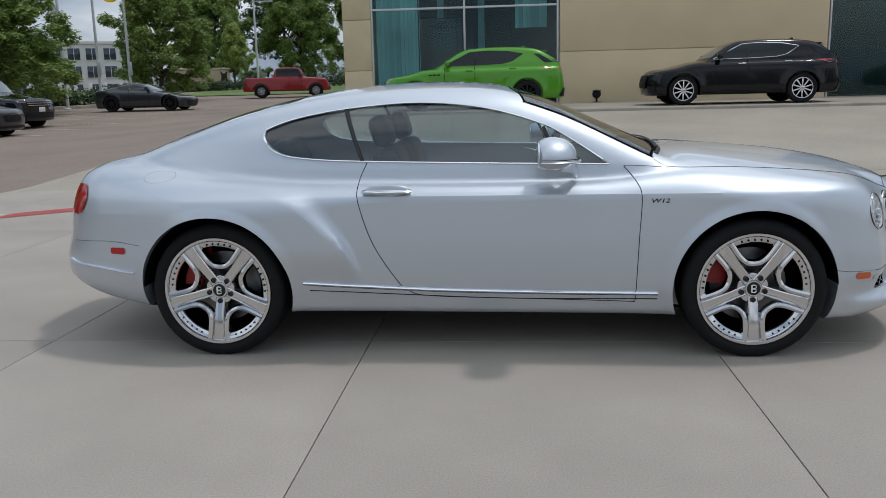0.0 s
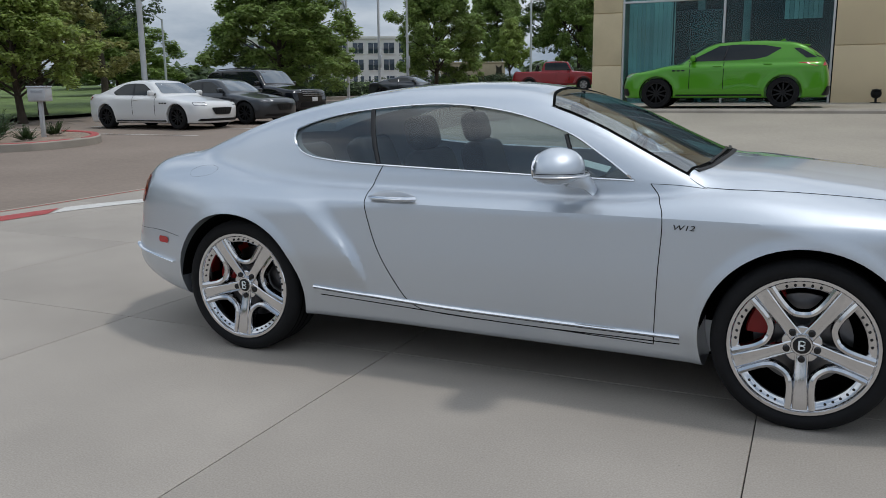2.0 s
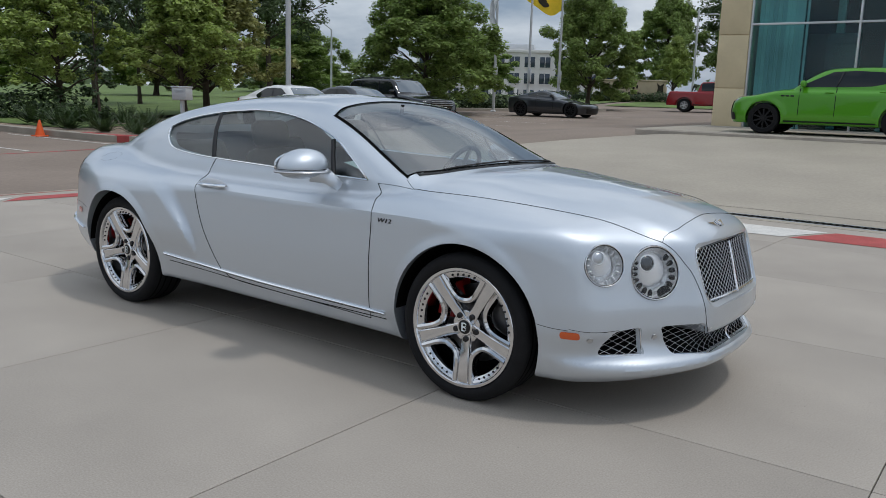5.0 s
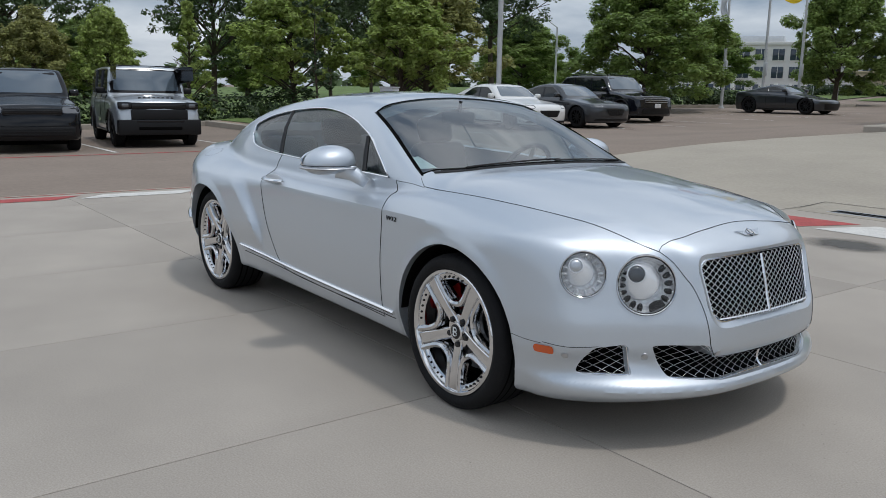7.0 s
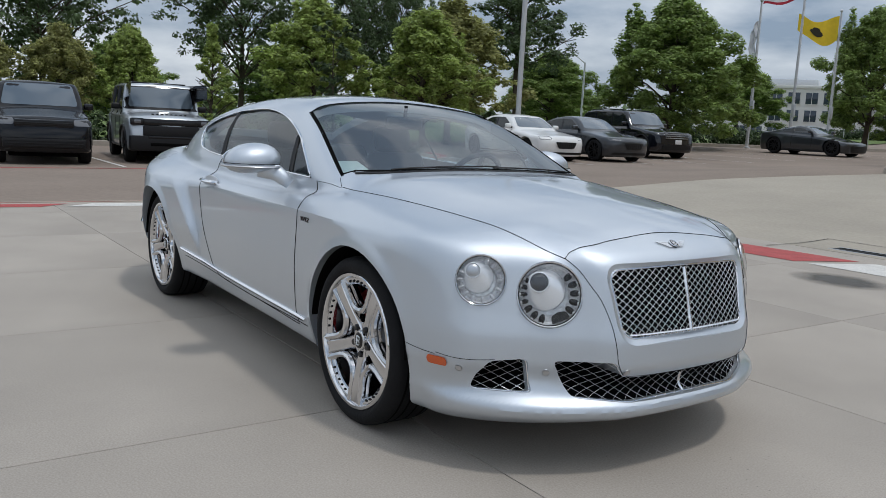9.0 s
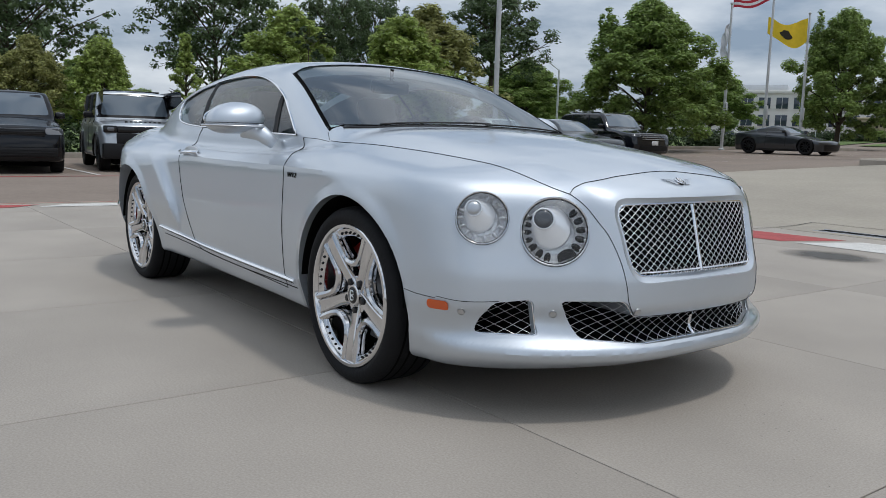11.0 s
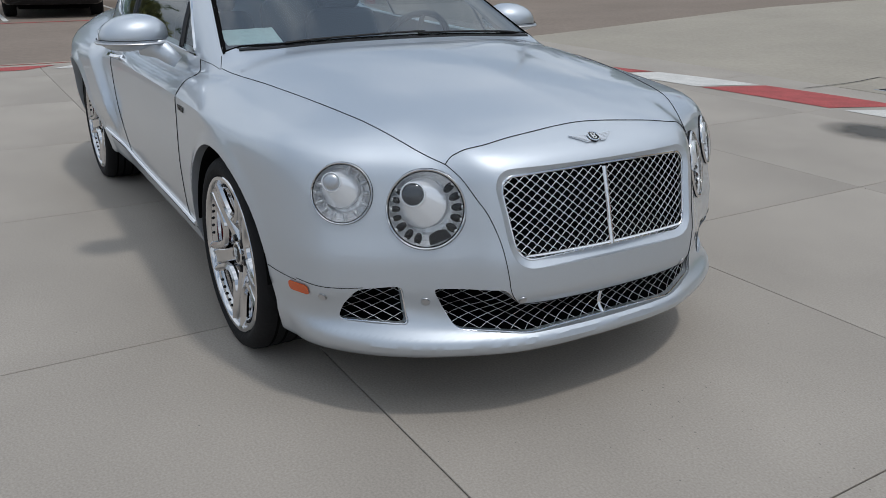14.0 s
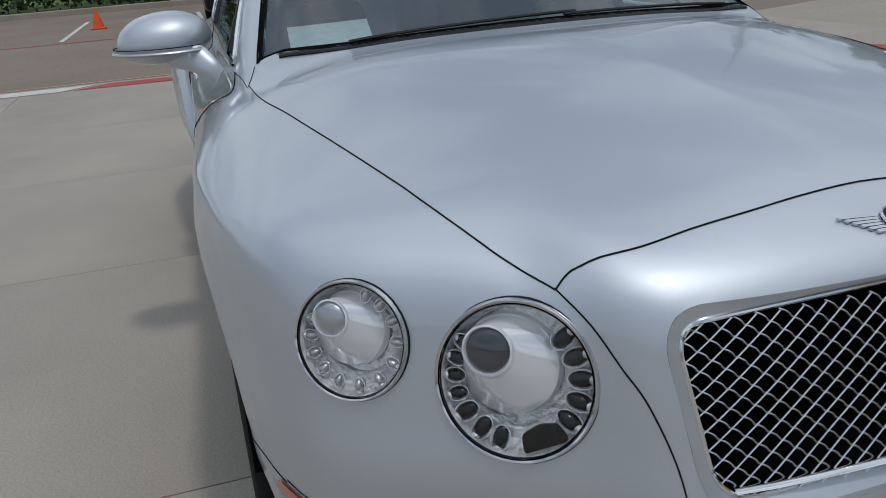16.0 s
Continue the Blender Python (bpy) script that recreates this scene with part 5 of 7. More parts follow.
# panes
for s in (-1, 1):
    pane = sheet(DLO, lambda u, v: shell.side(u, v, s), .07, -.006)
    part("side_window", pane, GLASS, car, "dark tinted side glass")
    # bright trim round the side glass
    bm = bmesh.new()
    tube_into(bm, [shell.side(p[0], p[1], s, .002)[0] for p in DLO], .0068, 6, closed=True, flat=.7)
    part("window_trim", bm, CHROME, car, "thin chrome window surround")
    strip("door_pillar", [shell.side(a, b, s, -.001)[0] for a, b in ((-.70, 1.268), (-.665, 1.17), (-.635, 1.09), (-.60, 1.01))], .013, GLOSSBLACK, car, flat=.5)
    strip("quarter_divider", [shell.side(a, b, s, -.001)[0] for a, b in ((.335, 1.165), (.375, 1.07), (.415, .985))], .012, GLOSSBLACK, car, flat=.5)
    # panel gaps
    strip("door_seam", on_side([(.735, .965), (.785, .90), (.81, .82), (.80, .60), (.79, .285)], s, .0004), .0021, SEAM, car)
    strip("door_seam", on_side([(-.575, 1.0), (-.615, .90), (-.60, .78), (-.54, .60), (-.44, .43), (-.36, .345), (-.22, .315), (.3, .30), (.79, .285)], s, .0004), .0021, SEAM, car)
    strip("fender_seam", on_side([(.735, .965), (.85, .962), (.955, .952)], s, .0004), .0011, SEAM, car)
    strip("pillar_seam", [shell.top(.89 + .015 * k, s * (.765 + .006 * k), .0004)[0] for k in range(6)], .0011, SEAM, car)
    strip("bumper_seam", on_side([(-2.22, .60), (-1.95, .615), (-1.76, .60)], s, .0004), .0011, SEAM, car)
    strip("bumper_seam", on_side([(1.765, .445), (1.82, .435), (1.90, .43)], s, .0004), .0011, SEAM, car)
    fb = [shell.front(s * y, z, 1, .0003)[0] for y, z in ((.885, .437), (.85, .430), (.80, .430), (.765, .432), (.74, .434))]
    strip("bumper_seam", [shell.near(q, .0006) for q in smooth_line(fb, 8)], .0011, SEAM, car)
    # sill moulding
    strip("sill_moulding", on_side([(-.91, .395), (-.6, .372), (-.2, .352), (.4, .338), (.90, .332)], s, .002), .0135, CHROME, car, "chrome sill moulding", flat=.9)
    strip("sill_seam", on_side([(-.88, .352), (-.4, .325), (.2, .302), (.9, .30)], s, -.001), .003, SEAM, car)
    strip("bumper_moulding", on_side([(-2.25, .497), (-2.18, .482), (-2.0, .470), (-1.81, .452)], s, .004), .016, CHROME, car, "chrome rear bumper moulding", flat=.45)
    # marker lamps
    for (u, v, w, h, mt) in ((-1.905, .567, .046, .017, RED), (1.907, .408, .040, .016, AMBER)):
        poly = rounded([(u - w, v - h), (u + w, v - h), (u + w, v + h), (u - w, v + h)], h * .9)
        part("marker_lamp", sheet(poly, lambda a, b: shell.side(a, b, s), .03, .004), mt, car, "red side marker lamp" if mt is RED else "amber side marker lamp")
    # tail lamp wrapping round the corner
    poly = rounded([(-2.26, .745), (-2.155, .745), (-2.105, .83), (-2.12, .90), (-2.22, .905)], .04)
    part("tail_lamp", sheet(poly, lambda a, b: shell.side(a, b, s), .04, .005), RED, car, "red tail lamp")
    # fuel flap ring
    if s < 0:
        ring = [(-1.69 + .085 * math.cos(a), 0 + .06 * math.sin(a)) for a in np.linspace(0, 2 * math.pi, 30)]
        bm = bmesh.new()
        tube_into(bm, [shell.top(p[0], -.80 + p[1], -.001)[0] for p in ring], .0014, 5)
        part("fuel_flap_seam", bm, SEAM, car)
    # door handle: pull bar over a shallow cup
    hp, hn = shell.side(-.46, .858, s)
    bm = bmesh.new()
    bmesh.ops.create_uvsphere(bm, u_segments=20, v_segments=10, radius=1)
    bmesh.ops.scale(bm, vec=(.125, .011, .040), verts=bm.verts)
    bmesh.ops.translate(bm, vec=hp, verts=bm.verts)
    cup = part("handle_cup", bm, SATIN, car, "recessed handle cup")
    strip("door_handle", [hp + Vector((dx, s * o, 0.004)) for dx, o in ((-.118, .006), (-.09, .026), (-.03, .036), (.03, .036), (.09, .026), (.118, .006))], .021, CHROME, car, "chrome door handle", flat=.6)
    # door mirror: rounded housing with a turn-signal band on a bent arm
    bm = bmesh.new()
    bmesh.ops.create_uvsphere(bm, u_segments=28, v_segments=18, radius=1)
    for v in bm.verts:
        c = v.co
        for q in range(3):
            c[q] = math.copysign(abs(c[q]) ** .94, c[q])
        c.x *= .122 if c.x > 0 else .10
        c.y *= .143
        c.z *= .092 if c.z > 0 else .062
        if c.x < -.070:
            c.x = -.070 - (c.x + .070) * .1
        c.z += .010 * c.y * -s / .155
    bmesh.ops.translate(bm, vec=(.365, s * .985, 1.032), verts=bm.verts)
    mirror = part("door_mirror", bm, PAINT, car, "silver door mirror housing", 50)
    bm = bmesh.new()
    tube_into(bm, smooth_line([(.41, s * .96, 1.005), (.455, s * .905, .985), (.485, s * .87, .955), (.495, s * .84, .93)], 6), .042, 10, rads=[.05 - .0012 * i for i in range(19)], flat=.55, ref=(1, 0, 0))
    part("mirror_arm", bm, PAINT, mirror, "", 50)
    band = [(.365 + .137 * math.cos(a), s * (.985 + .152 * math.sin(a)), 1.014) for a in np.linspace(-.75, 1.95, 24)]
    strip("signal_band", [(a, b, z - .004) for a, b, z in band], .0075, SATIN, mirror, "satin signal band", flat=.9)
    strip("signal_seam", [(a, b, z + .010) for a, b, z in band], .0016, SEAM, mirror)
    bm = bmesh.new()
    tube_into(bm, [(.302, s * (.985 + .128 * math.cos(a)), 1.040 + .058 * math.sin(a)) for a in np.linspace(0, 2 * math.pi, 24, endpoint=False)], .006, 6, closed=True)
    tv = [bm.verts.new((.300, s * (.985 + .126 * math.cos(a)), 1.040 + .056 * math.sin(a))) for a in np.linspace(0, 2 * math.pi, 24, endpoint=False)]
    bm.faces.new(tv)
    part("mirror_glass", bm, CHROME, mirror, "mirror glass")

# windscreen, back light
part("windscreen", sheet(WS, lambda u, v: shell.top(u, v), .09, -.004), SHIELD, car, "clear windscreen")
part("rear_window", sheet(BACKLIGHT, lambda u, v: shell.top(u, v), .09, -.004), GLASS, car, "tinted rear window")
bm = bmesh.new()
WS_EDGE = [tuple(Vector(a).lerp(Vector(b), j / k)) for a, b in zip(WS, WS[1:] + WS[:1]) for k in [max(1, int(math.dist(a, b) / .05))] for j in range(k)]
tube_into(bm, [shell.top(p[0], p[1], -.002)[0] for p in WS_EDGE], .007, 6, closed=True, flat=.3)
part("windscreen_seal", bm, DARK, car, "black rubber seal")
bm = bmesh.new()
ring_a = [bm.verts.new(shell.top(p[0], p[1], -.0005)[0]) for p in WS_EDGE]
ring_b = [bm.verts.new(shell.top(.55 + (p[0] - .55) * .965, p[1] * .982, -.0005)[0]) for p in WS_EDGE]
for i in range(len(WS_EDGE)):
    j = (i + 1) % len(WS_EDGE)
    bm.faces.new((ring_a[i], ring_a[j], ring_b[j], ring_b[i]))
part("windscreen_border", bm, DARK, car, "black printed border of the windscreen")

# bonnet lines, from the pillars to the grille and across its top
for s in (-1, 1):
    bl = smooth_line([(.965, s * .79, 0), (1.168, s * .777, 0), (1.34, s * .744, 0), (1.494, s * .713, 0), (1.68, s * .671, 0), (1.836, s * .633, 0), (1.93, s * .606, 0), (2.033, s * .559, 0), (2.09, s * .527, 0), (2.139, s * .496, 0)], 8)
    strip("bonnet_seam", [shell.top(p.x, p.y, .0006)[0] for p in bl], .0014, SEAM, car)
    g = [shell.front(s * y, z, 1, .0006)[0] for y, z in ((.496, .803), (.478, .779), (.463, .755), (.442, .711), (.418, .663), (.393, .577), (.380, .481), (.378, .462))]
    strip("grille_shell_seam", [shell.near(q, .0006) for q in smooth_line(g, 8)], .0013, SEAM, car)
    g = [shell.front(s * y, z, 1, .0003)[0] for y, z in ((.378, .462), (.372, .435), (.357, .408), (.335, .392), (.28, .383), (.0, .379))]
    strip("plate_panel_seam", [shell.near(q, .0006) for q in smooth_line(g, 8)], .0013, SEAM, car)
g = [shell.top(x, y, .0003)[0] for x, y in ((2.139, -.496), (2.137, -.474), (2.144, -.448), (2.158, -.376), (2.154, -.286), (2.150, -.195), (2.143, -.098), (2.139, 0), (2.143, .098), (2.150, .195), (2.154, .286), (2.158, .376), (2.144, .448), (2.137, .474), (2.139, .496))]
strip("bonnet_seam", [shell.top(q.x, q.y, .0008)[0] for q in smooth_line(g, 12)], .0014, SEAM, car)
strip("bonnet_ridge", [shell.top(x, 0, -.002)[0] for x in np.linspace(1.0, 2.136, 24)], .007, PAINT, car, flat=.32)
bm = bmesh.new()
tube_into(bm, [shell.top(p.x, p.y, -.004)[0] for p in smooth_line([(.905, -.70, 0), (.955, -.45, 0), (.975, 0, 0), (.955, .45, 0), (.905, .70, 0)], 8)], .020, 8, flat=.3)
part("cowl", bm, BLACK, car, "black cowl below the windscreen")
for y0, y1 in ((-.52, .12), (.08, .62)):
    w = smooth_line([(.960 - .08 * q * q - .007 * k, q, 0) for k, q in enumerate((y0, (y0 + y1) / 2, y1))], 8)
    strip("wiper", [shell.top(p.x, p.y, .009)[0] for p in w], .0075, BLACK, car, "black wiper blade", flat=.6)


# grille meshes: two families of slanted bright wires inside an outline
def inside(poly, x, y):
    k, c = len(poly), False
    for i in range(k):
        (x1, y1), (x2, y2) = poly[i], poly[i - 1]
        if (y1 > y) != (y2 > y) and x < (x2 - x1) * (y - y1) / (y2 - y1) + x1:
            c = not c
    return c


def lattice(name, poly, pitch, tan, r, sink, parent, label, depth_fn, material=CHROME, wave=0.0):
    ys, zs = [p[0] for p in poly], [p[1] for p in poly]
    bm = bmesh.new()
    for sgn in (1, -1):
        lo = min(ys) - (max(zs) - min(zs)) / tan - .1
        k = 0
        while lo + k * pitch < max(ys) + (max(zs) - min(zs)) / tan + .1:
            y0 = lo + k * pitch
            run = []
            n = 96 if wave else 60
            for i in range(n + 1):
                z = min(zs) + (max(zs) - min(zs)) * i / n
                y = y0 + sgn * (z - min(zs)) / tan
                if wave and sgn < 0:
                    y += wave * abs(math.sin(math.pi * (z - min(zs)) / (pitch * tan * .5)))
                if inside(poly, y, z):
                    run.append((depth_fn(y, z) - sink + (.0025 if sgn > 0 else -.0025), y, z))
                elif len(run) > 3:
                    tube_into(bm, run if wave else run[::4] + ([run[-1]] if (len(run) - 1) % 4 else []), r, 4)
                    run = []
                else:
                    run = []
            if len(run) > 3:
                tube_into(bm, run if wave else run[::4] + ([run[-1]] if (len(run) - 1) % 4 else []), r, 4)
            k += 1
    return part(name, bm, material, parent, label, 20)


nose = lambda y, z: shell.front(y, z)[0].x
face = lambda y, z: 2.375 - float(cFa(abs(y))) - float(cFb(z)) - .006
lattice("grille_mesh", GRILLE, .0355, .76, .0015, .014, car, "bright woven wire grille", face, WIRE, .0042)
bm = bmesh.new()
tube_into(bm, [(face(p[0], p[1]) - .010, p[0], p[1]) for p in GRILLE], .0042, 8, closed=True)
part("grille_frame", bm, CHROME, car, "chrome grille surround")
bm = bmesh.new()
oa = [bm.verts.new((nose(p[0], p[1]) + .0006, p[0], p[1])) for p in GRILLE_OUT]
ob_ = [bm.verts.new((face(p[0], p[1]) - .010, p[0], p[1])) for p in GRILLE]
for i in range(len(oa)):
    j = (i + 1) % len(oa)
    bm.faces.new((oa[i], oa[j], ob_[j], ob_[i]))
part("grille_bevel", bm, PAINT, car, "silver bevel round the grille", 40)
strip("grille_sill", [(face(y, .535) - .012, y, .537) for y in np.linspace(-.318, .318, 13)], .010, CHROME, car, "chrome ledge under the grille mesh", flat=.5)


def duct(name, poly, x0, depth_fn, sink, k=.992):
    """Inner walls behind an opening of the nose, near-black for the shade inside."""
    bm = bmesh.new()
    cy, cz = sum(p[0] for p in poly) / len(poly), sum(p[1] for p in poly) / len(poly)
    P = [(cy + (p[0] - cy) * k, cz + (p[1] - cz) * k) for p in poly]
    A = [bm.verts.new((x0, y, z)) for y, z in P]
    B = [bm.verts.new((depth_fn(y, z) - sink, y, z)) for y, z in P]
    for i in range(len(P)):
        j = (i + 1) % len(P)
        bm.faces.new((A[i], A[j], B[j], B[i]))
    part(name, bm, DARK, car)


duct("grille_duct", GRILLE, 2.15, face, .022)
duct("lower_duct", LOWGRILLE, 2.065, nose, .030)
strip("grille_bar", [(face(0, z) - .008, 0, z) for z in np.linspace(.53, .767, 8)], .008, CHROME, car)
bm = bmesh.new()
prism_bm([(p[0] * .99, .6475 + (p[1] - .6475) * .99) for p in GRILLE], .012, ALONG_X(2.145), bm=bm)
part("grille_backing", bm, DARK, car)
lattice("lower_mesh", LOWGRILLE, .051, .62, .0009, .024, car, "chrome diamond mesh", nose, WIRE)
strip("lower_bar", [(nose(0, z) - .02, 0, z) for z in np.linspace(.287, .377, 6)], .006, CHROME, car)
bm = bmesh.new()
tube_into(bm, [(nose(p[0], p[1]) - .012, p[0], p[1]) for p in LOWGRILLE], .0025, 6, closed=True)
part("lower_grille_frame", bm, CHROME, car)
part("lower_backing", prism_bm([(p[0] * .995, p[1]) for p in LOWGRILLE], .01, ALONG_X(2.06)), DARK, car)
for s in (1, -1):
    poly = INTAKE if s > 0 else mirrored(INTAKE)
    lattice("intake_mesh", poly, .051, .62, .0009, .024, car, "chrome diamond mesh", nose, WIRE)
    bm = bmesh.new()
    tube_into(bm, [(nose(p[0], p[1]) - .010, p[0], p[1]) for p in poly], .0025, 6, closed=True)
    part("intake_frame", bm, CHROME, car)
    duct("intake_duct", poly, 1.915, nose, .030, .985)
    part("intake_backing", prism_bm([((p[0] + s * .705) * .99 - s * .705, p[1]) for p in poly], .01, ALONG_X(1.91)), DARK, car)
# parking sensors
for y, z in ((-.834, .392), (-.578, .391), (-.335, .405), (.335, .405), (.578, .391), (.834, .392)):
    p, n = shell.front(y, z)
    bm = bmesh.new()
    lathe_into(bm, [(0, .003), (.011, .003), (.012, -.002)], Matrix.Translation(p) @ n.to_track_quat("Z", "Y").to_matrix().to_4x4(), 20)
    tube_into(bm, [Matrix.Translation(p) @ n.to_track_quat("Z", "Y").to_matrix().to_4x4() @ Vector((.0135 * math.cos(a), .0135 * math.sin(a), .001)) for a in np.linspace(0, 6.283, 20, endpoint=False)], .0014, 4, closed=True)
    ob = part("parking_sensor", bm, SATIN, car)

# headlamps: pale bowl, tilted ribbed tube with its lens, ring of jewels below
for m, r in lamp_frames:
    big_one = r > .1
    lamp = part("headlamp", lathe_into(bmesh.new(), [(r * 1.02, -.03), (r * 1.02, .008), (r * .985, .010), (r * .955, .004), (r * .93, -.012), (r * .88, -.030), (r * .84, -.036), (r * .70, -.030), (r * .62, -.040), (0, -.042)], m, 48), BOWL, car, "round jewelled headlamp with a pale bowl", 40)
    part("lamp_ring", lathe_into(bmesh.new(), [(r * 1.035, -.006), (r * 1.034, .004), (r * 1.025, .005), (r * 1.022, -.006)], m, 48), SEAM, lamp)
    part("bezel", lathe_into(bmesh.new(), [(r * 1.03, .002), (r * 1.02, .008), (r * .998, .0115), (r * .972, .010), (r * .958, .004)], m, 48), RIM, lamp, "polished bezel")
    part("inner_ring", lathe_into(bmesh.new(), [(r * .962, .0065), (r * .952, .0095), (r * .938, .0060)], m, 48), GLOSSBLACK, lamp)
    far_s = 1 if m.translation.y < 0 else -1
    bm = bmesh.new()
    steps_t = [(.66, -.034, 0.0), (.63, -.020, .04)]
    for q in range(8):
        steps_t += [(.60 - .038 * q, -.018 + .0036 * q, .08 + .115 * q), (.588 - .038 * q, -.0165 + .0036 * q, .11 + .115 * q)]
    steps_t += [(.32, .0125, 1.0), (.295, .0135, 1.0), (.275, .009, 1.0)]
    foot = Vector((-far_s * .13 * r, .14 * r, 0))
    off = Vector((-far_s * .34 * r, .36 * r, 0))
    rows_t = [[bm.verts.new(m @ (Vector((rr * r * math.cos(q), rr * r * math.sin(q), h)) + foot.lerp(off, k))) for q in np.linspace(0, 2 * math.pi, 36, endpoint=False)] for rr, h, k in steps_t]
    for A, B in zip(rows_t, rows_t[1:]):
        for q in range(36):
            bm.faces.new((A[q], A[(q + 1) % 36], B[(q + 1) % 36], B[q]))
    part("projector_tube", bm, TUBE, lamp, "ribbed pale projector tube", 25)
    part("projector_lens", lathe_into(bmesh.new(), [(r * .280, .0085), (r * .24, .0135), (r * .15, .0165), (0, .018)], m @ Matrix.Translation(off), 28), LENSDARK if big_one else SATIN, lamp, "dark projector lens" if big_one else "pale projector lens")
    angles = [150, 166, 182, 199, 217, 237, 256, 326, 346, 6, 26, 46] if big_one else [160, 180, 202, 225, 250, 278, 307, 335, 2, 28, 52, 74]
    for k, deg in enumerate(angles):
        a = radians(deg if far_s > 0 else 180 - deg)
        fr = Matrix.Translation(m @ Vector((r * .79 * math.cos(a), r * .79 * math.sin(a), -.010))) @ m.to_3x3().to_4x4() @ Matrix.Rotation(a, 4, "Z")
        size = (.128 if (deg > 300 or deg < 90) else .100 + .025 * (deg > 200)) if big_one else .098
        bm = bmesh.new()
        bmesh.ops.create_uvsphere(bm, u_segments=12, v_segments=8, radius=1)
        bmesh.ops.scale(bm, vec=(r * size * 1.35, r * size * .80, .012), verts=bm.verts)
        bmesh.ops.transform(bm, matrix=fr, verts=bm.verts)
        part("lamp_jewel", bm, GLOSSBLACK if big_one else SATIN, lamp)
        bm = bmesh.new()
        bmesh.ops.create_icosphere(bm, subdivisions=1, radius=1)
        bmesh.ops.scale(bm, vec=(r * size * .55, r * size * .5, .008), verts=bm.verts)
        bmesh.ops.translate(bm, vec=(r * size * .95, 0, .004), verts=bm.verts)
        bmesh.ops.transform(bm, matrix=fr, verts=bm.verts)
        part("jewel_tip", bm, BOWL, lamp, smooth=None)
        bm = bmesh.new()
        tube_into(bm, [fr @ Vector((r * size * 1.4 * math.cos(q), r * size * .97 * math.sin(q), .004)) for q in np.linspace(0, 6.283, 14, endpoint=False)], .0010, 5, closed=True)
        part("jewel_ring", bm, BOWL, lamp)
    if big_one:
        fr = m @ Matrix.Translation((far_s * .36 * r, -r * .70, -.006)) @ Matrix.Rotation(radians(far_s * 24), 4, 'Z')
        part("lamp_washer", prism_bm(rounded([(-.30 * r, -.10 * r), (.30 * r, -.10 * r), (.24 * r, .14 * r), (0, .20 * r), (-.24 * r, .14 * r)], .008), .006, fr), GLOSSBLACK, lamp, "dark washer flap")
    part("lens_cover", lathe_into(bmesh.new(), [(r * .96, .006), (r * .88, .012), (r * .7, .020), (r * .4, .026), (0, .028)], m, 40), LENS, lamp, "clear lens cover", 60)

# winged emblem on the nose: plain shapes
ep, en = shell.top(2.215, 0)
em = Matrix.Translation(ep + en * .0005) @ Matrix(((0, en.z, en.x, 0), (1, 0, 0, 0), (0, -en.x, en.z, 0), (0, 0, 0, 1))) @ Matrix.Scale(-1, 4, (0, 1, 0)) @ Matrix.Scale(.98, 4)
emblem = part("emblem", lathe_into(bmesh.new(), [(0, .008), (.016, .008), (.02, .005), (.021, -.004)], em, 28), GLOSSBLACK, car, "black and chrome winged emblem")
for s in (-1, 1):
    for j in range(6):
        poly = [(s * .019, .013 - .0055 * j), (s * (.088 - .009 * j), .020 - .007 * j), (s * (.085 - .009 * j), .0150 - .007 * j), (s * .019, .0085 - .0055 * j)]
        if s < 0:
            poly = list(reversed(poly))
        part("wing", prism_bm(poly, .004, em), CHROME, emblem)
bm = bmesh.new()
tube_into(bm, [em @ Vector((.02 * math.cos(a), .02 * math.sin(a), .007)) for a in np.linspace(0, 6.283, 24, endpoint=False)], .0025, 6, closed=True)
part("emblem_ring", bm, CHROME, emblem)
bm = bmesh.new()
for q in (-.0062, .0062):
    tube_into(bm, [em @ Vector((-.006, q + .0056, .0085)), em @ Vector((.003, q + .0052, .0085)), em @ Vector((.007, q, .0085)), em @ Vector((.003, q - .0052, .0085)), em @ Vector((-.006, q - .0056, .0085))], .0019, 5)
tube_into(bm, [em @ Vector((-.0068, -.012, .0085)), em @ Vector((-.0068, .012, .0085))], .0024, 5)
part("emblem_mark", bm, WHITE, emblem)


def letters(name, text, size, m, material, parent=None, depth=.002, label="", align="CENTER", sx=1.0):
    cu = bpy.data.curves.new(name, "FONT")
    cu.body, cu.size, cu.extrude, cu.align_x, cu.align_y = text, size, depth, align, "CENTER"
    tmp = new(name, cu)
    me = bpy.data.meshes.new_from_object(tmp.evaluated_get(bpy.context.evaluated_depsgraph_get()))
    bpy.data.objects.remove(tmp)
    me.transform(m @ Matrix.Diagonal((sx, 1, 1, 1)))
    return link_mesh(name, me, material, parent, label)


for s in (-1, 1):
    p, n = shell.side(.90, .803, s, .002)
    xa = Vector((1 if s < 0 else -1, 0, 0))
    ya = n.cross(xa).normalized()
    xa = ya.cross(n)
    m = Matrix((xa, ya, n)).transposed().to_4x4()
    m.translation = p
    letters("badge", "W12", .030, m @ Matrix(((1, .3, 0, 0), (0, 1, 0, 0), (0, 0, 1, 0), (0, 0, 0, 1))), GLOSSBLACK, car, .002, "dark model badge reading W12", sx=1.5)


# ---- wheels ----
def rim_matrix(x, s):
    """Local z points out of the wheel's face."""
    return Matrix.Translation((x, s * .93, HUB_Z)) @ Matrix.Rotation(radians(90 * (1 if s < 0 else -1)), 4, "X")


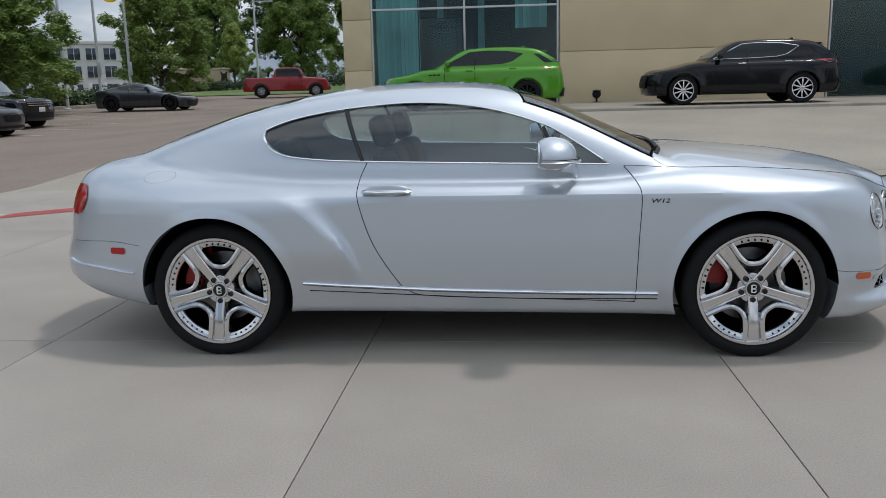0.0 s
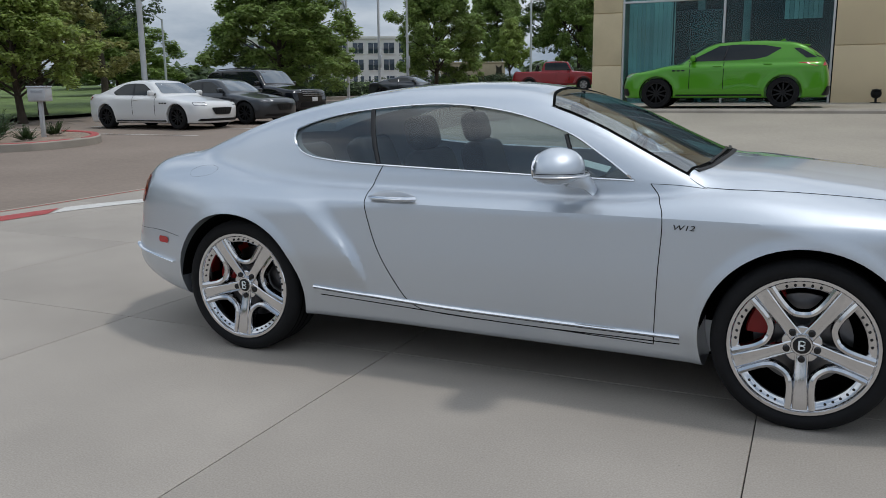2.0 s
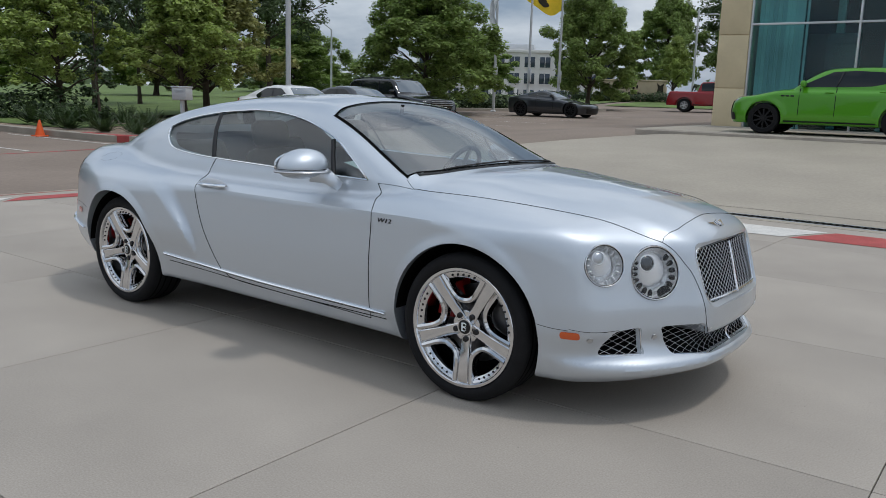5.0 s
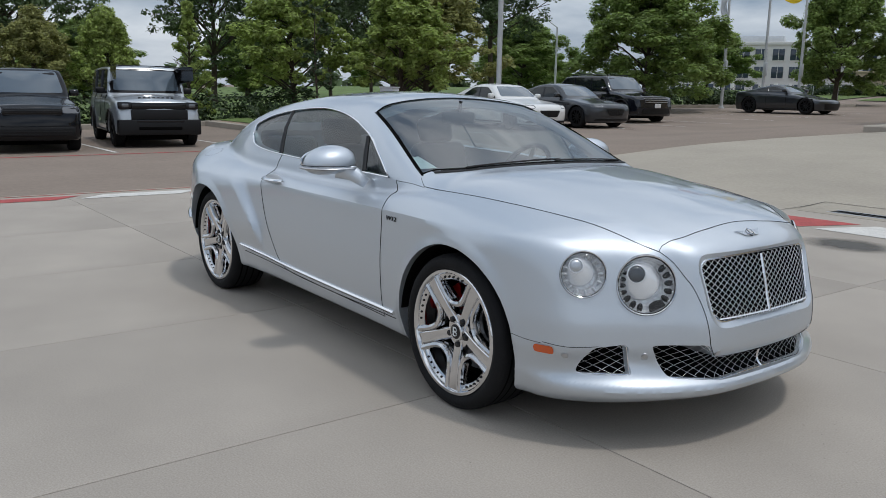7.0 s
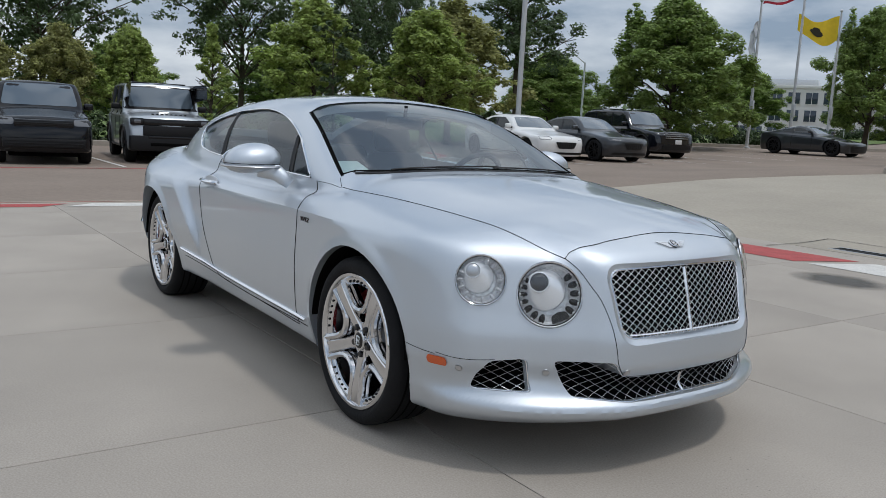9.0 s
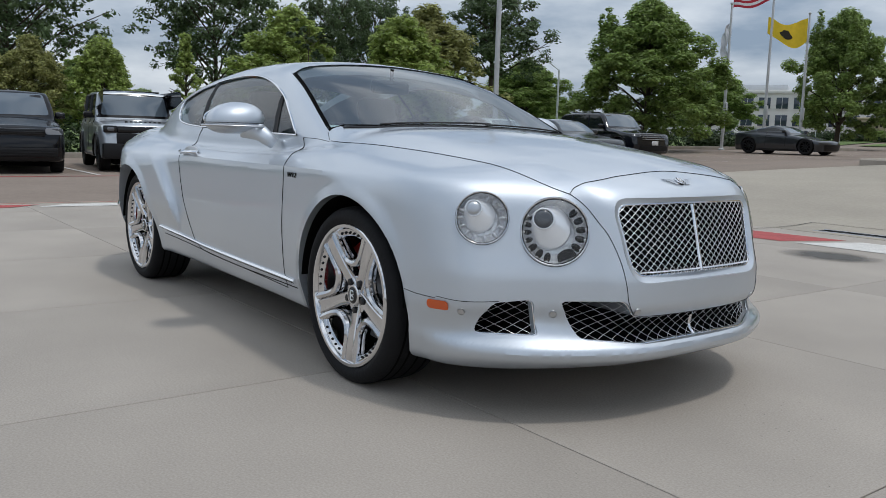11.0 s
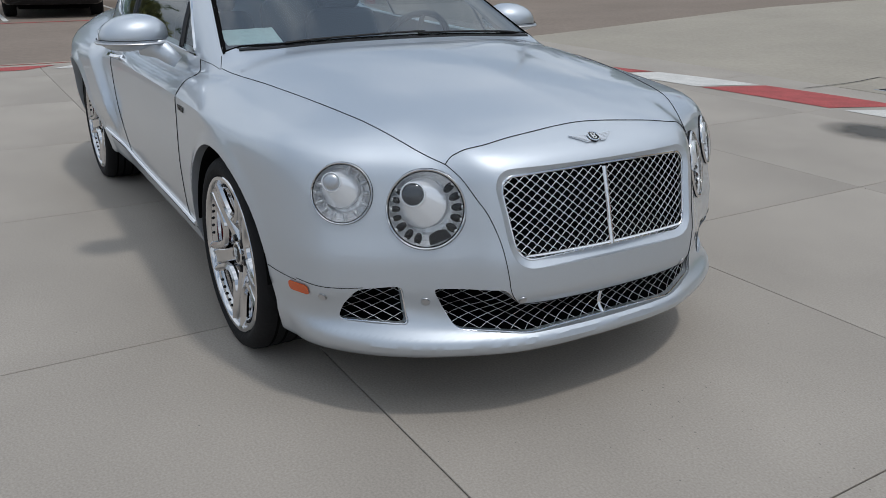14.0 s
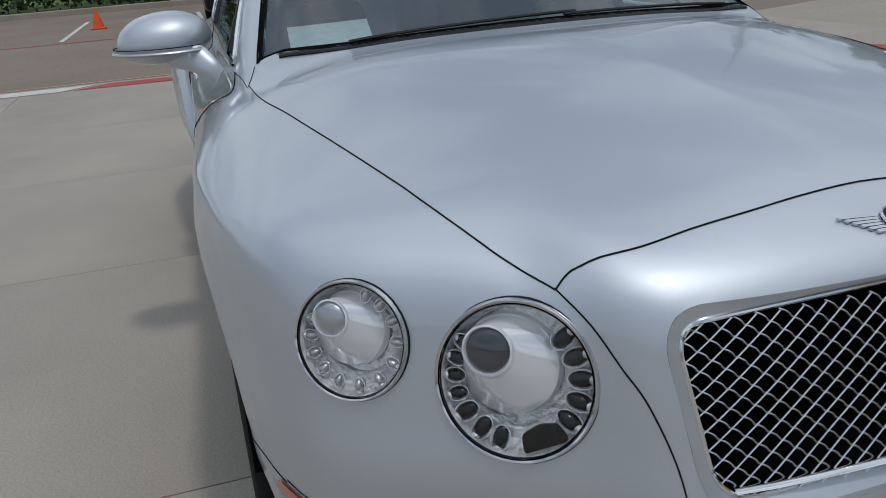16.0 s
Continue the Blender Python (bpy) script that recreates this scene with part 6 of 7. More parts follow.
def build_wheel(x, s, spin):
    m = rim_matrix(x, s)
    R = TYRE_R
    tprof = [(.285, -.20), (.30, -.225), (R - .02, -.238), (R - .004, -.225), (R, -.20), (R, -.03), (R - .003, -.012), (R - .016, .006), (R - .04, .014), (.305, .012), (.290, .004), (.283, -.008)]
    wheel = part("wheel", lathe_into(bmesh.new(), tprof, m, 72), TYRE, car, "wide low-profile tyre on a polished five-spoke rim", 40)
    # tread grooves
    for off in (-.19, -.14, -.09, -.05):
        bm = bmesh.new()
        lathe_into(bm, [(R + .0006, off - .005), (R + .0012, off), (R + .0006, off + .005)], m, 72)
        part("tread_groove", bm, DARK, wheel)
    barrel = [(.288, .004), (.292, -.002), (.284, .008), (.272, .008), (.266, .0), (.262, -.03), (.255, -.12), (.255, -.2)]
    part("rim", lathe_into(bmesh.new(), barrel, m, 72), RIM, wheel, "polished rim barrel", 30)
    part("rim_step", lathe_into(bmesh.new(), [(.266, -.006), (.250, -.010), (.238, -.020), (.237, -.035)], m, 60), RIM, wheel)
    part("brake_disc", lathe_into(bmesh.new(), [(0, -.135), (.19, -.135), (.19, -.15), (0, -.15)], m, 40), DISC, wheel)
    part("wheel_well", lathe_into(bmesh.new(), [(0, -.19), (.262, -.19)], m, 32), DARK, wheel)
    # brake caliper
    cal = bmesh.new()
    base = math.pi * (.80 if s < 0 else .20)
    lathe_into(cal, [(.12, -.10), (.215, -.10), (.222, -.115), (.222, -.17), (.12, -.17), (.12, -.10)], m, 10, base - .55, base + .55)
    part("brake_caliper", cal, CALIPER, wheel, "red brake caliper")
    for k in range(5):
        a = spin + k * 2 * math.pi / 5
        mk = m @ Matrix.Rotation(a, 4, "Z")
        # broad spoke: two raised flanks and a flat back, wide at the hub end, forked at the rim
        bm = bmesh.new()
        secs = []
        for r, w, h, cap in ((.03, .030, -.036, .006), (.075, .029, -.030, .006), (.115, .028, -.022, .006), (.16, .029, -.014, .006), (.21, .031, -.007, .006), (.25, .033, -.004, .005), (.272, .034, -.004, .004)):
            secs.append([bm.verts.new(mk @ Vector((r, q, zz))) for q, zz in ((-w, h - .045), (-w, h - .012), (-w * .84, h - .002), (-w * .70, h + .001), (0, h - cap * .3), (w * .70, h + .001), (w * .84, h - .002), (w, h - .012), (w, h - .045))])
        for A, B in zip(secs, secs[1:]):
            for i in range(len(A)):
                j = (i + 1) % len(A)
                bm.faces.new((A[i], A[j], B[j], B[i]))
        bm.faces.new(secs[0])
        bm.faces.new(list(reversed(secs[-1])))
        part("spoke", bm, RIM, wheel, "", 25)
        # the bright bead that runs down one spoke, across, and up the next
        mk2 = m @ Matrix.Rotation(a + math.pi / 5, 4, "Z")
        loop = [(.268, .455), (.225, .435), (.175, .385), (.142, .27), (.130, .10), (.130, -.10), (.142, -.27), (.175, -.385), (.225, -.435), (.268, -.455)]
        pts = smooth_line([mk2 @ Vector((r * math.cos(q), r * math.sin(q), -.012 - .016 * (1 - (r - .13) / .14))) for r, q in loop], 4)
        axis = (m.to_3x3() @ Vector((0, 0, 1)))
        part("spoke_bead", tube_into(bmesh.new(), pts, .0155, 8, flat=1.15, ref=axis), RIM, wheel)
        part("bead_skirt", tube_into(bmesh.new(), [p - axis * .022 for p in pts], .016, 6, flat=1.7, ref=axis), RIM, wheel)
        web = bmesh.new()
        prism_bm([(.030, -.016), (.070, -.034), (.078, 0), (.070, .034), (.030, .016)], .03, mk2 @ Matrix.Translation((0, 0, -.068)), .004, bm=web)
        part("spoke_web", web, RIM, wheel)
        # lug
        c = mk @ Vector((.060, 0, -.030))
        lug = mk @ Matrix.Translation((.060, 0, -.036))
        part("lug_bolt", lathe_into(bmesh.new(), [(.0135, 0), (.0135, .010), (.010, .013), (0, .013)], lug, 12), GLOSSBLACK, wheel)
        for q in range(5):
            b = a + math.pi / 5 + (q - 2) * .125
            rv = m @ Matrix.Rotation(b, 4, "Z") @ Matrix.Translation((.250, 0, -.009))
            part("rivet", lathe_into(bmesh.new(), [(.0055, -.002), (.0055, .002), (.003, .005), (0, .0055)], rv, 8), GLOSSBLACK, wheel)
    hub = m @ Matrix.Translation((0, 0, -.034))
    part("hub_ring", lathe_into(bmesh.new(), [(.043, -.01), (.043, .010), (.040, .014), (.034, .014)], hub, 28), RIM, wheel)
    part("hub_cap", lathe_into(bmesh.new(), [(.034, .008), (.034, .014), (.030, .016), (0, .017)], hub, 28), GLOSSBLACK, wheel, "black hub cap with a pale mark")
    # the mark: a plain upright with two loops
    bm = bmesh.new()
    mk = hub @ Matrix.Translation((0, 0, .0175))
    if s > 0:
        mk = mk @ Matrix.Rotation(math.pi, 4, "Z")
    box_bm(-.010, 0, 0, .007, .038, .003, bm=bm)
    bmesh.ops.transform(bm, matrix=mk, verts=bm.verts)
    for cy in (-.010, .010):
        tube_into(bm, [mk @ Vector((-.008, cy + .009, 0)), mk @ Vector((.004, cy + .0085, 0)), mk @ Vector((.0115, cy + .004, 0)), mk @ Vector((.0115, cy - .004, 0)), mk @ Vector((.004, cy - .0085, 0)), mk @ Vector((-.008, cy - .009, 0))], .0028, 6)
    part("hub_mark", bm, WHITE, wheel)


for x, s, spin in ((-HUB_X, -1, radians(-94)), (HUB_X, -1, radians(-88)), (-HUB_X, 1, .3), (HUB_X, 1, .9)):
    build_wheel(x, s, spin)
    # arch liner and end disc, near-black for the shade inside the arch
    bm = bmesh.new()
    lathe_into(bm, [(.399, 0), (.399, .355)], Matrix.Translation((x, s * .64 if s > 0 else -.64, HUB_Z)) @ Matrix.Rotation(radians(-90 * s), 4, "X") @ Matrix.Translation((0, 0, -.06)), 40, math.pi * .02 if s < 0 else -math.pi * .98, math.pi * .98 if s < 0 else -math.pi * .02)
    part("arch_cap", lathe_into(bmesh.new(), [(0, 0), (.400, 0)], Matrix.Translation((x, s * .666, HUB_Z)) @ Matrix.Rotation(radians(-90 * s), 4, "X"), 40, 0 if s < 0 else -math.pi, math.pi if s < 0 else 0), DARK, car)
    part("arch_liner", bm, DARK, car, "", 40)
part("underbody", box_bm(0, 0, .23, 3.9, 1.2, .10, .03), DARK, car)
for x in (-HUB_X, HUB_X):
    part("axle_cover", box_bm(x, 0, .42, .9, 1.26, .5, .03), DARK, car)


# ---- cabin ----
def seat(x, y, tilt, z, tall):
    c = part("seat_cushion", box_bm(x, y, z, .52, .50, .16, .06, 3), LEATHER, car, "dark leather front seat" if tall else "dark leather rear seat", 60)
    back = Matrix.Translation((x - .24, y, z)) @ Matrix.Rotation(radians(-tilt), 4, "Y")
    b = box_bm(0, 0, .31, .15, .50, .60, .06, 3)
    for v in b.verts:
        v.co.y *= 1 - .22 * max(0, (v.co.z - .35) / .3)
    bmesh.ops.transform(b, matrix=back, verts=b.verts)
    part("backrest", b, LEATHER, c, "", 60)
    if tall:
        h = box_bm(0, 0, .70, .11, .27, .18, .05, 3)
        bmesh.ops.transform(h, matrix=back, verts=h.verts)
        part("headrest", h, LEATHER, c, "", 60)
        for q in (-.06, .06):
            strip("headrest_post", [back @ Vector((0, q, .55)), back @ Vector((0, q, .66))], .007, CHROME, c)


for sy in (-.38, .38):
    seat(-.12, sy, 16, .47, True)
    seat(-.86, sy, 22, .50, False)
d = box_bm(.72, 0, .86, .42, 1.42, .20, .07, 3)
for v in d.verts:
    v.co.x -= .28 * v.co.y * v.co.y
part("dashboard", d, LEATHER, car, "dark dashboard", 60)
sw = Matrix.Translation((.40, .38, .93)) @ Matrix.Rotation(radians(-65), 4, "Y")
bm = bmesh.new()
tube_into(bm, [sw @ Vector((.185 * math.cos(a), .185 * math.sin(a), 0)) for a in np.linspace(0, 6.283, 28, endpoint=False)], .016, 8, closed=True)
wheel_rim = part("steering_wheel", bm, LEATHER, car, "dark steering wheel", 60)
bm = box_bm(0, 0, 0, .12, .14, .05, .02)
bmesh.ops.transform(bm, matrix=sw, verts=bm.verts)
part("steering_boss", bm, LEATHER, wheel_rim)
for a in (90, 210, 330):
    strip("steering_spoke", [sw @ Vector((0, 0, 0)), sw @ Vector((.18 * math.sin(radians(a)), .18 * math.cos(radians(a)), 0))], .014, SATIN, wheel_rim)
rm = shell.top(.22, 0)[0]
part("rear_view_mirror", box_bm(.20, 0, rm.z - .10, .05, .24, .075, .022, 3), BLACK, car, "", 60)
strip("mirror_stalk", [rm, (.21, 0, rm.z - .08)], .012, BLACK, car)
# dark shelf between the dashboard and the glass
shelf = [(.50, -.70), (.86, -.725), (.93, -.45), (.955, 0), (.93, .45), (.86, .725), (.50, .70)]
part("dash_shelf", prism_bm(rounded(shelf, .05), .02, ALONG_Z(.955)), LEATHER, car, "dark top of the dashboard")
# paper lying under the windscreen
bm = bmesh.new()
pp = [bm.verts.new((a, b, .986 + .045 * (k in (0, 3)))) for k, (a, b) in enumerate([(.30, -.60), (.50, -.62), (.46, -.35), (.24, -.32)])]
f = bm.faces.new(pp)
ret = bmesh.ops.extrude_face_region(bm, geom=[f])
bmesh.ops.translate(bm, vec=(0, 0, .003), verts=[g for g in ret["geom"] if isinstance(g, bmesh.types.BMVert)])
paper = part("paper_sheet", bm, PAPER, None)
tagged(paper, "pale green printed paper lying on the dashboard", "paper")


# ---- parked cars ----
def paint_of(name, color, metal=.35, rough=.3, coat=.9):
    return mat(name, color, rough, metal, coat=coat, spec=.2)


CARGLASS = mat("car_glass", (0.010, 0.014, 0.016), .05, spec=.45)
# blue-grey base colour puts part of the reflected sky into the windscreens
SCREEN = mat("screen_sky_tint", (0.10, 0.13, 0.16), .05, .25, spec=.8, coat=.6)
LAMPGLASS = mat("lamp_glass", (.16, .165, .175), .14, .4)
PLATE = mat("plate_white", (.6, .6, .6), .5)


def street_car(name, label, m, P, paint, trim=None, rimmat=None):
    """A parked car from its main lengths. x forward, wheels about x = 0."""
    L, W, H, wb = P["L"], P["W"], P["H"], P["wb"]
    xf = wb / 2 + P["fo"]
    xr = xf - L
    hw = W / 2
    belt, wr = P["belt"], P["wr"]
    boxy = P.get("boxy", 0.0)
    top = curve1([(xr - .3, P["deck"] - .10), (xr + .05, P["deck"] - .03), (xr + .25, P["deck"]), (P["xbg"], P["deck"] + .01), (P["xws"], P["hood"]), (xf - .55, P["nose"] + .055), (xf - .12, P["nose"]), (xf + .3, P["nose"] - .12)])
    cab = curve1([(xr - 1, .2), (P["xbg"] - P.get("rear_run", .02) - .02, P["deck"] - .2 if P.get("steep") else P["deck"] - .05), (P["xbg"], P["deck"] + .02), (P["xrr"], H - .045), ((P["xrr"] + P["xrf"]) / 2, H), (P["xrf"], H - .03), (P["xws"], P["hood"] + .0), (P["xws"] + .5, P["hood"] - .45)])
    plan = curve1([(xr - .1, hw - .34 + boxy * .24), (xr + .25, hw - .15 + boxy * .13), (xr + .8, hw - .03 + boxy * .02), (0, hw - .012), (xf - .9, hw - .012), (xf - .35, hw - .07 + boxy * .04), (xf + .1, hw - .24 + boxy * .14)])
    side = curve1([(.1, -.09), (.28, -.035), (.45, .0), (belt - .22, .0), (belt - .1, -.012), (belt, -.05), (belt + .3, -.3)])
    glass = curve1([(.3, -.09), (belt - .05, -.09 + boxy * .03), (belt + .02, -.105 + boxy * .05), (H - .12, -.27 + boxy * .14), (H + .1, -.36 + boxy * .18)])
    kf = .22 * (1 - boxy * .65)
    bz = P.get("clear", .22)

    def body_f(x, y, z):
        a = np.abs(y)
        lip = 0
        for cx in (-wb / 2, wb / 2):
            d = np.hypot(x - cx, z - wr)
            lip = lip + .02 * np.exp(-((d - wr * 1.2) / .07) ** 2)
        f = smax(a - (plan(x) + side(z) + lip), z - (top(x) - .07 * y * y), .10)
        nosez = .10 * ((z - .55) / .45) ** 2
        f = smax(f, x - (xf - kf * 1.25 * (a / hw) ** 2.3 - nosez - (0.14 if not boxy else .03) * np.clip(z - .6, 0, 1)), .09 + .08 * (1 - boxy))
        f = smax(f, (xr + kf * .8 * (a / hw) ** 3 + nosez * .7) - x, .09)
        f = smax(f, bz - z, .05)
        bow = .16 * step01(x, P["xrf"] - .1, P["xws"])
        c = smax(a - (np.minimum(plan(x), hw - .012) + glass(z)), (z - (cab(x + bow * y * y) - .075 * y * y)) * .85, .09 * (1 - .4 * boxy))
        c = smax(c, .6 - z, .05)
        c = smax(smax(c, x - (xf - .30), .05), (xr + .14) - x, .05)
        f = smin(f, c, .03)
        if "bed" in P:
            x0, x1, zb = P["bed"]
            f = np.maximum(f, -np.maximum(np.maximum(x - x1, x0 - x), np.maximum(a - hw + .16, zb - z)))
        return f

    raw = skin(body_f, (xr - .15, -hw - .12, .1), (xf + .15, hw + .12, H + .12), P.get("cell", .052), name, 3)
    sh = Shell(raw)
    cutters = []
    for sx in (-1, 1):
        for s in (-1, 1):
            bm = bmesh.new()
            lathe_into(bm, [(0, 0), (wr * 1.14, 0), (wr * 1.14, .6), (0, .6)], Matrix.Translation((sx * wb / 2, s * (hw - .30), wr)) @ Matrix.Rotation(radians(-90 * s), 4, "X"), 28)
            cutters.append(bm)
    me = carve(raw, cutters)
    e = empty(name, m, label=label, category=P.get("cat", "car"))
    link_mesh("body", me, paint, e, "", 38)
    part("underbody", box_bm((xf + xr) / 2, 0, bz + .12, L * .84, W * .66, .24, .04), DARK, e)
    for sx in (-1, 1):
        part("axle_cover", box_bm(sx * wb / 2, 0, wr + .06, wr * 2.2, (hw - .31) * 2, wr * 1.5, .03), DARK, e)
    # side glass
    z0, z1 = belt + .035, H - .115
    xa0, xa1 = P["xws"] - P.get("afoot", .24), P["xrf"] - .05
    xb1, xb0 = P["xrr"] + P.get("dtop", .12), P["xbg"] + P.get("dbot", .42)
    outline = [(xa0, z0), (xa1, z1 - .015), ((xa1 + xb1) / 2, z1), (xb1, z1 - .03), (xb0, z0 + P.get("kick", .06)), (xb0 + .15, z0 + .01)]
    outline = rounded(P["panes"], .035, 3) if "panes" in P else rounded(outline, .09, 4)
    for s in (-1, 1):
        part("side_window", sheet(outline, lambda u, v: sh.side(u, v, s), .16, .004), CARGLASS, e, "dark side glass")
        for nm, poly, mt in P.get("side_parts", ()):
            part(nm, sheet(rounded(poly, .03, 3), lambda u, v: sh.side(u, v, s), .12, .006), mt, e)
        for hx, hz in P.get("handles", ()):
            hp = sh.side(hx, hz, s)[0]
            part("door_handle", box_bm(hp.x, hp.y + s * .012, hp.z, .20, .035, .030, .012), trim or paint, e)
        if trim:
            bm = bmesh.new()
            tube_into(bm, [sh.side(p[0], p[1], s, .004)[0] for p in outline], .012, 5, closed=True)
            part("window_trim", bm, trim, e)
        for xd in P["doors"]:
            zz = [z1 - .02, (z0 + z1) / 2, z0]
            strip("door_pillar", [sh.side(xd - .05 + .05 * k, q, s, .006)[0] for k, q in enumerate(zz)], .035, GLOSSBLACK, e, flat=.25)
            strip("door_seam", [sh.side(xd + .03, q, s, .0)[0] for q in np.linspace(z0 - .02, bz + .22, 8)], .008, SEAM, e)
            hp = sh.side(xd + .18, belt - .09, s)[0]
            part("door_handle", box_bm(hp.x, hp.y + s * .012, hp.z, .20, .035, .030, .012), trim or paint, e)
        strip("door_seam", [sh.side(P["xws"] - .32, q, s, .0)[0] for q in np.linspace(z0 - .03, bz + .22, 8)], .008, SEAM, e)
        strip("sill", [sh.side(x, bz + .07, s, .0)[0] for x in np.linspace(-wb / 2 + wr * 1.3, wb / 2 - wr * 1.3, 8)], .035, P.get("sillmat", BLACK), e, flat=.6)
        if P.get("cladding"):
            for sx in (-1, 1):
                bm = bmesh.new()
                tube_into(bm, [sh.side(sx * wb / 2 + wr * 1.2 * math.cos(q), max(wr + wr * 1.2 * math.sin(q), bz + .04), s, .002)[0] for q in np.linspace(-.15, math.pi + .15, 18)], .035, 6, flat=.6)
                part("arch_trim", bm, BLACK, e)
        # mirror
        mp = sh.side(P["xws"] - .42, belt + .03, s)[0]
        bm = box_bm(mp.x + .02, mp.y + s * .13, mp.z + .08, .13, .22, .15, .05, 3)
        mir = part("door_mirror", bm, P.get("mirmat", paint), e, "", 60)
        part("mirror_foot", box_bm(mp.x + .02, mp.y + s * .02, mp.z + .04, .07, .14, .06, .02), BLACK, mir)
        # lamps
        for (y0, y1, za, zb, mt, d, nm) in P["lamps"]:
            poly = rounded([(s * y0, za), (s * y1, za), (s * y1, zb), (s * y0, zb)] if s > 0 else [(s * y1, za), (s * y0, za), (s * y0, zb), (s * y1, zb)], min(.06, (zb - za) * .4), 3)
            part(nm, sheet(poly, lambda u, v: sh.front(u, v, d), .10, .006), mt, e)
    # windscreen and back light
    yw = hw - .24 + boxy * .06
    yt = hw - .40 + boxy * .14
    ws = rounded([(-yw, P["hood"] + .06), (yw, P["hood"] + .06), (yt, H - .10), (-yt, H - .10)], .08, 4)
    if P.get("surround"):
        rim = rounded([(-yw - .10, P["hood"] + .03), (yw + .10, P["hood"] + .03), (yt + .15, H - .045), (-yt - .15, H - .045)], .05, 3)
        part("screen_surround", sheet(rim, lambda u, v: sh.front(u, v, 1), .09, .004), GLOSSBLACK, e, "gloss black screen pillars")
        ws = rounded([(-yw + .02, P["hood"] + .09), (yw - .02, P["hood"] + .09), (yt + .0, H - .15), (-yt, H - .15)], .06, 4)
    part("windscreen", sheet(ws, lambda u, v: sh.front(u, v, 1), .14, .009 if P.get("surround") else .005), SCREEN, e, "windscreen with sky reflection in its colour")
    yb = yt + .16 * (1 - boxy)
    bg = rounded([(-yb, P["deck"] + .06), (yb, P["deck"] + .06), (yt + .02, H - .11), (-yt - .02, H - .11)], .08, 4)
    part("rear_window", sheet(bg, lambda u, v: sh.front(u, v, -1), .14, .005), CARGLASS, e, "dark rear window")
    # nose
    for (pts, mt, nm, lift) in P["nose_parts"]:
        part(nm, sheet(rounded(pts, .05, 3), lambda u, v: sh.front(u, v, 1), .055, lift + .010), mt, e)
    for (pts, mt, nm, lift) in P.get("tail_parts", ()):
        part(nm, sheet(rounded(pts, .05, 3), lambda u, v: sh.front(u, v, -1), .055, lift + .010), mt, e)
    for vx, vz in P.get("vents", ()):
        for s in (-1, 1):
            vp = sh.side(vx, vz, s)[0]
            part("fender_vent", box_bm(vp.x, vp.y, vp.z, .085, .02, .035, .008), GLOSSBLACK, e)
    for (za, zb, n, mt) in P.get("bars", ()):
        for k in range(n):
            z = za + (zb - za) * (k + .5) / n
            w = P.get("barw", hw - .42)
            strip("grille_bar", [sh.front(y, z, 1, .014)[0] for y in np.linspace(-w, w, 9)], .012, mt, e)
    if P.get("upright"):
        w, za, zb, n = P["upright"]
        for k in range(n):
            y = -w + 2 * w * (k + .5) / n
            strip("grille_bar", [sh.front(y, z, 1, .014)[0] for z in np.linspace(za, zb, 4)], .008, GLOSSBLACK, e)
    for (front, depth, y, w, za, zb, mt, nm) in P.get("blocks", ()):
        part(nm, box_bm(xf + front - depth / 2, y, (za + zb) / 2, depth, w, zb - za, min(.03, (zb - za) * .3), 2), mt, e)
    if P.get("plate"):
        pp = sh.front(0, P["plate"], 1, .015)[0]
        pl = part("plate", box_bm(pp.x, 0, P["plate"], .02, .31, .155, .006), PLATE, e)
    if "rails" in P:
        for s in (-1, 1):
            strip("roof_rail", [(x, s * (yt - .03), float(cab(x)) + .0) for x in np.linspace(P["xrr"] + .1, P["xrf"] - .15, 8)], .022, BLACK, e)
    if "fin" in P:
        part("aerial_fin", prism_bm([(-.09, 0), (.09, 0), (-.05, .07)], .03, Matrix.Translation((P["xrr"] + .2, .015, H - .03)) @ Matrix.Rotation(radians(90), 4, "X")), paint, e)
    if "spoiler" in P:
        x0, z0s, w = P["spoiler"]
        part("spoiler", box_bm(x0, 0, z0s, .26, w, .045, .02), paint, e)
    # wheels
    rm = rimmat or BLACK
    for sx in (-1, 1):
        for s in (-1, 1):
            wm = Matrix.Translation((sx * wb / 2, s * (hw - .02), wr)) @ Matrix.Rotation(radians(-90 * s), 4, "X")
            rr = wr * P.get("rimf", .70)
            tyre = part("wheel", lathe_into(bmesh.new(), [(rr, -.24), (wr - .02, -.25), (wr, -.22), (wr, -.03), (wr - .03, .0), (rr + .01, .0), (rr - .005, -.02)], wm, 36), TYRE, e, "dark tyre on an alloy rim", 40)
            part("rim", lathe_into(bmesh.new(), [(rr + .004, -.012), (rr - .012, -.004), (rr - .022, -.02), (rr - .03, -.12), (0, -.125)], wm, 36), rm if P.get("solid") else DARK, tyre, "", 30)
            part("rim_edge", lathe_into(bmesh.new(), [(rr + .006, -.010), (rr - .006, -.002), (rr - .024, -.006), (rr - .03, -.03)], wm, 36), rm, tyre)
            part("hub", lathe_into(bmesh.new(), [(0, -.02), (.05, -.024), (.06, -.04), (.06, -.10)], wm, 16), rm, tyre)
            ns = P.get("spokes", 5)
            for k in range(ns):
                a = 2 * math.pi * k / ns + .3
                bm = bmesh.new()
                w0, w1 = (.030, .034) if ns < 8 else (.017, .020)
                prism_bm([(.03, -w0), (rr - .015, -w1), (rr - .015, w1), (.03, w0)], .028, wm @ Matrix.Rotation(a, 4, "Z") @ Matrix.Translation((0, 0, -.055)), .004, bm=bm)
                part("spoke", bm, rm, tyre)
    return e


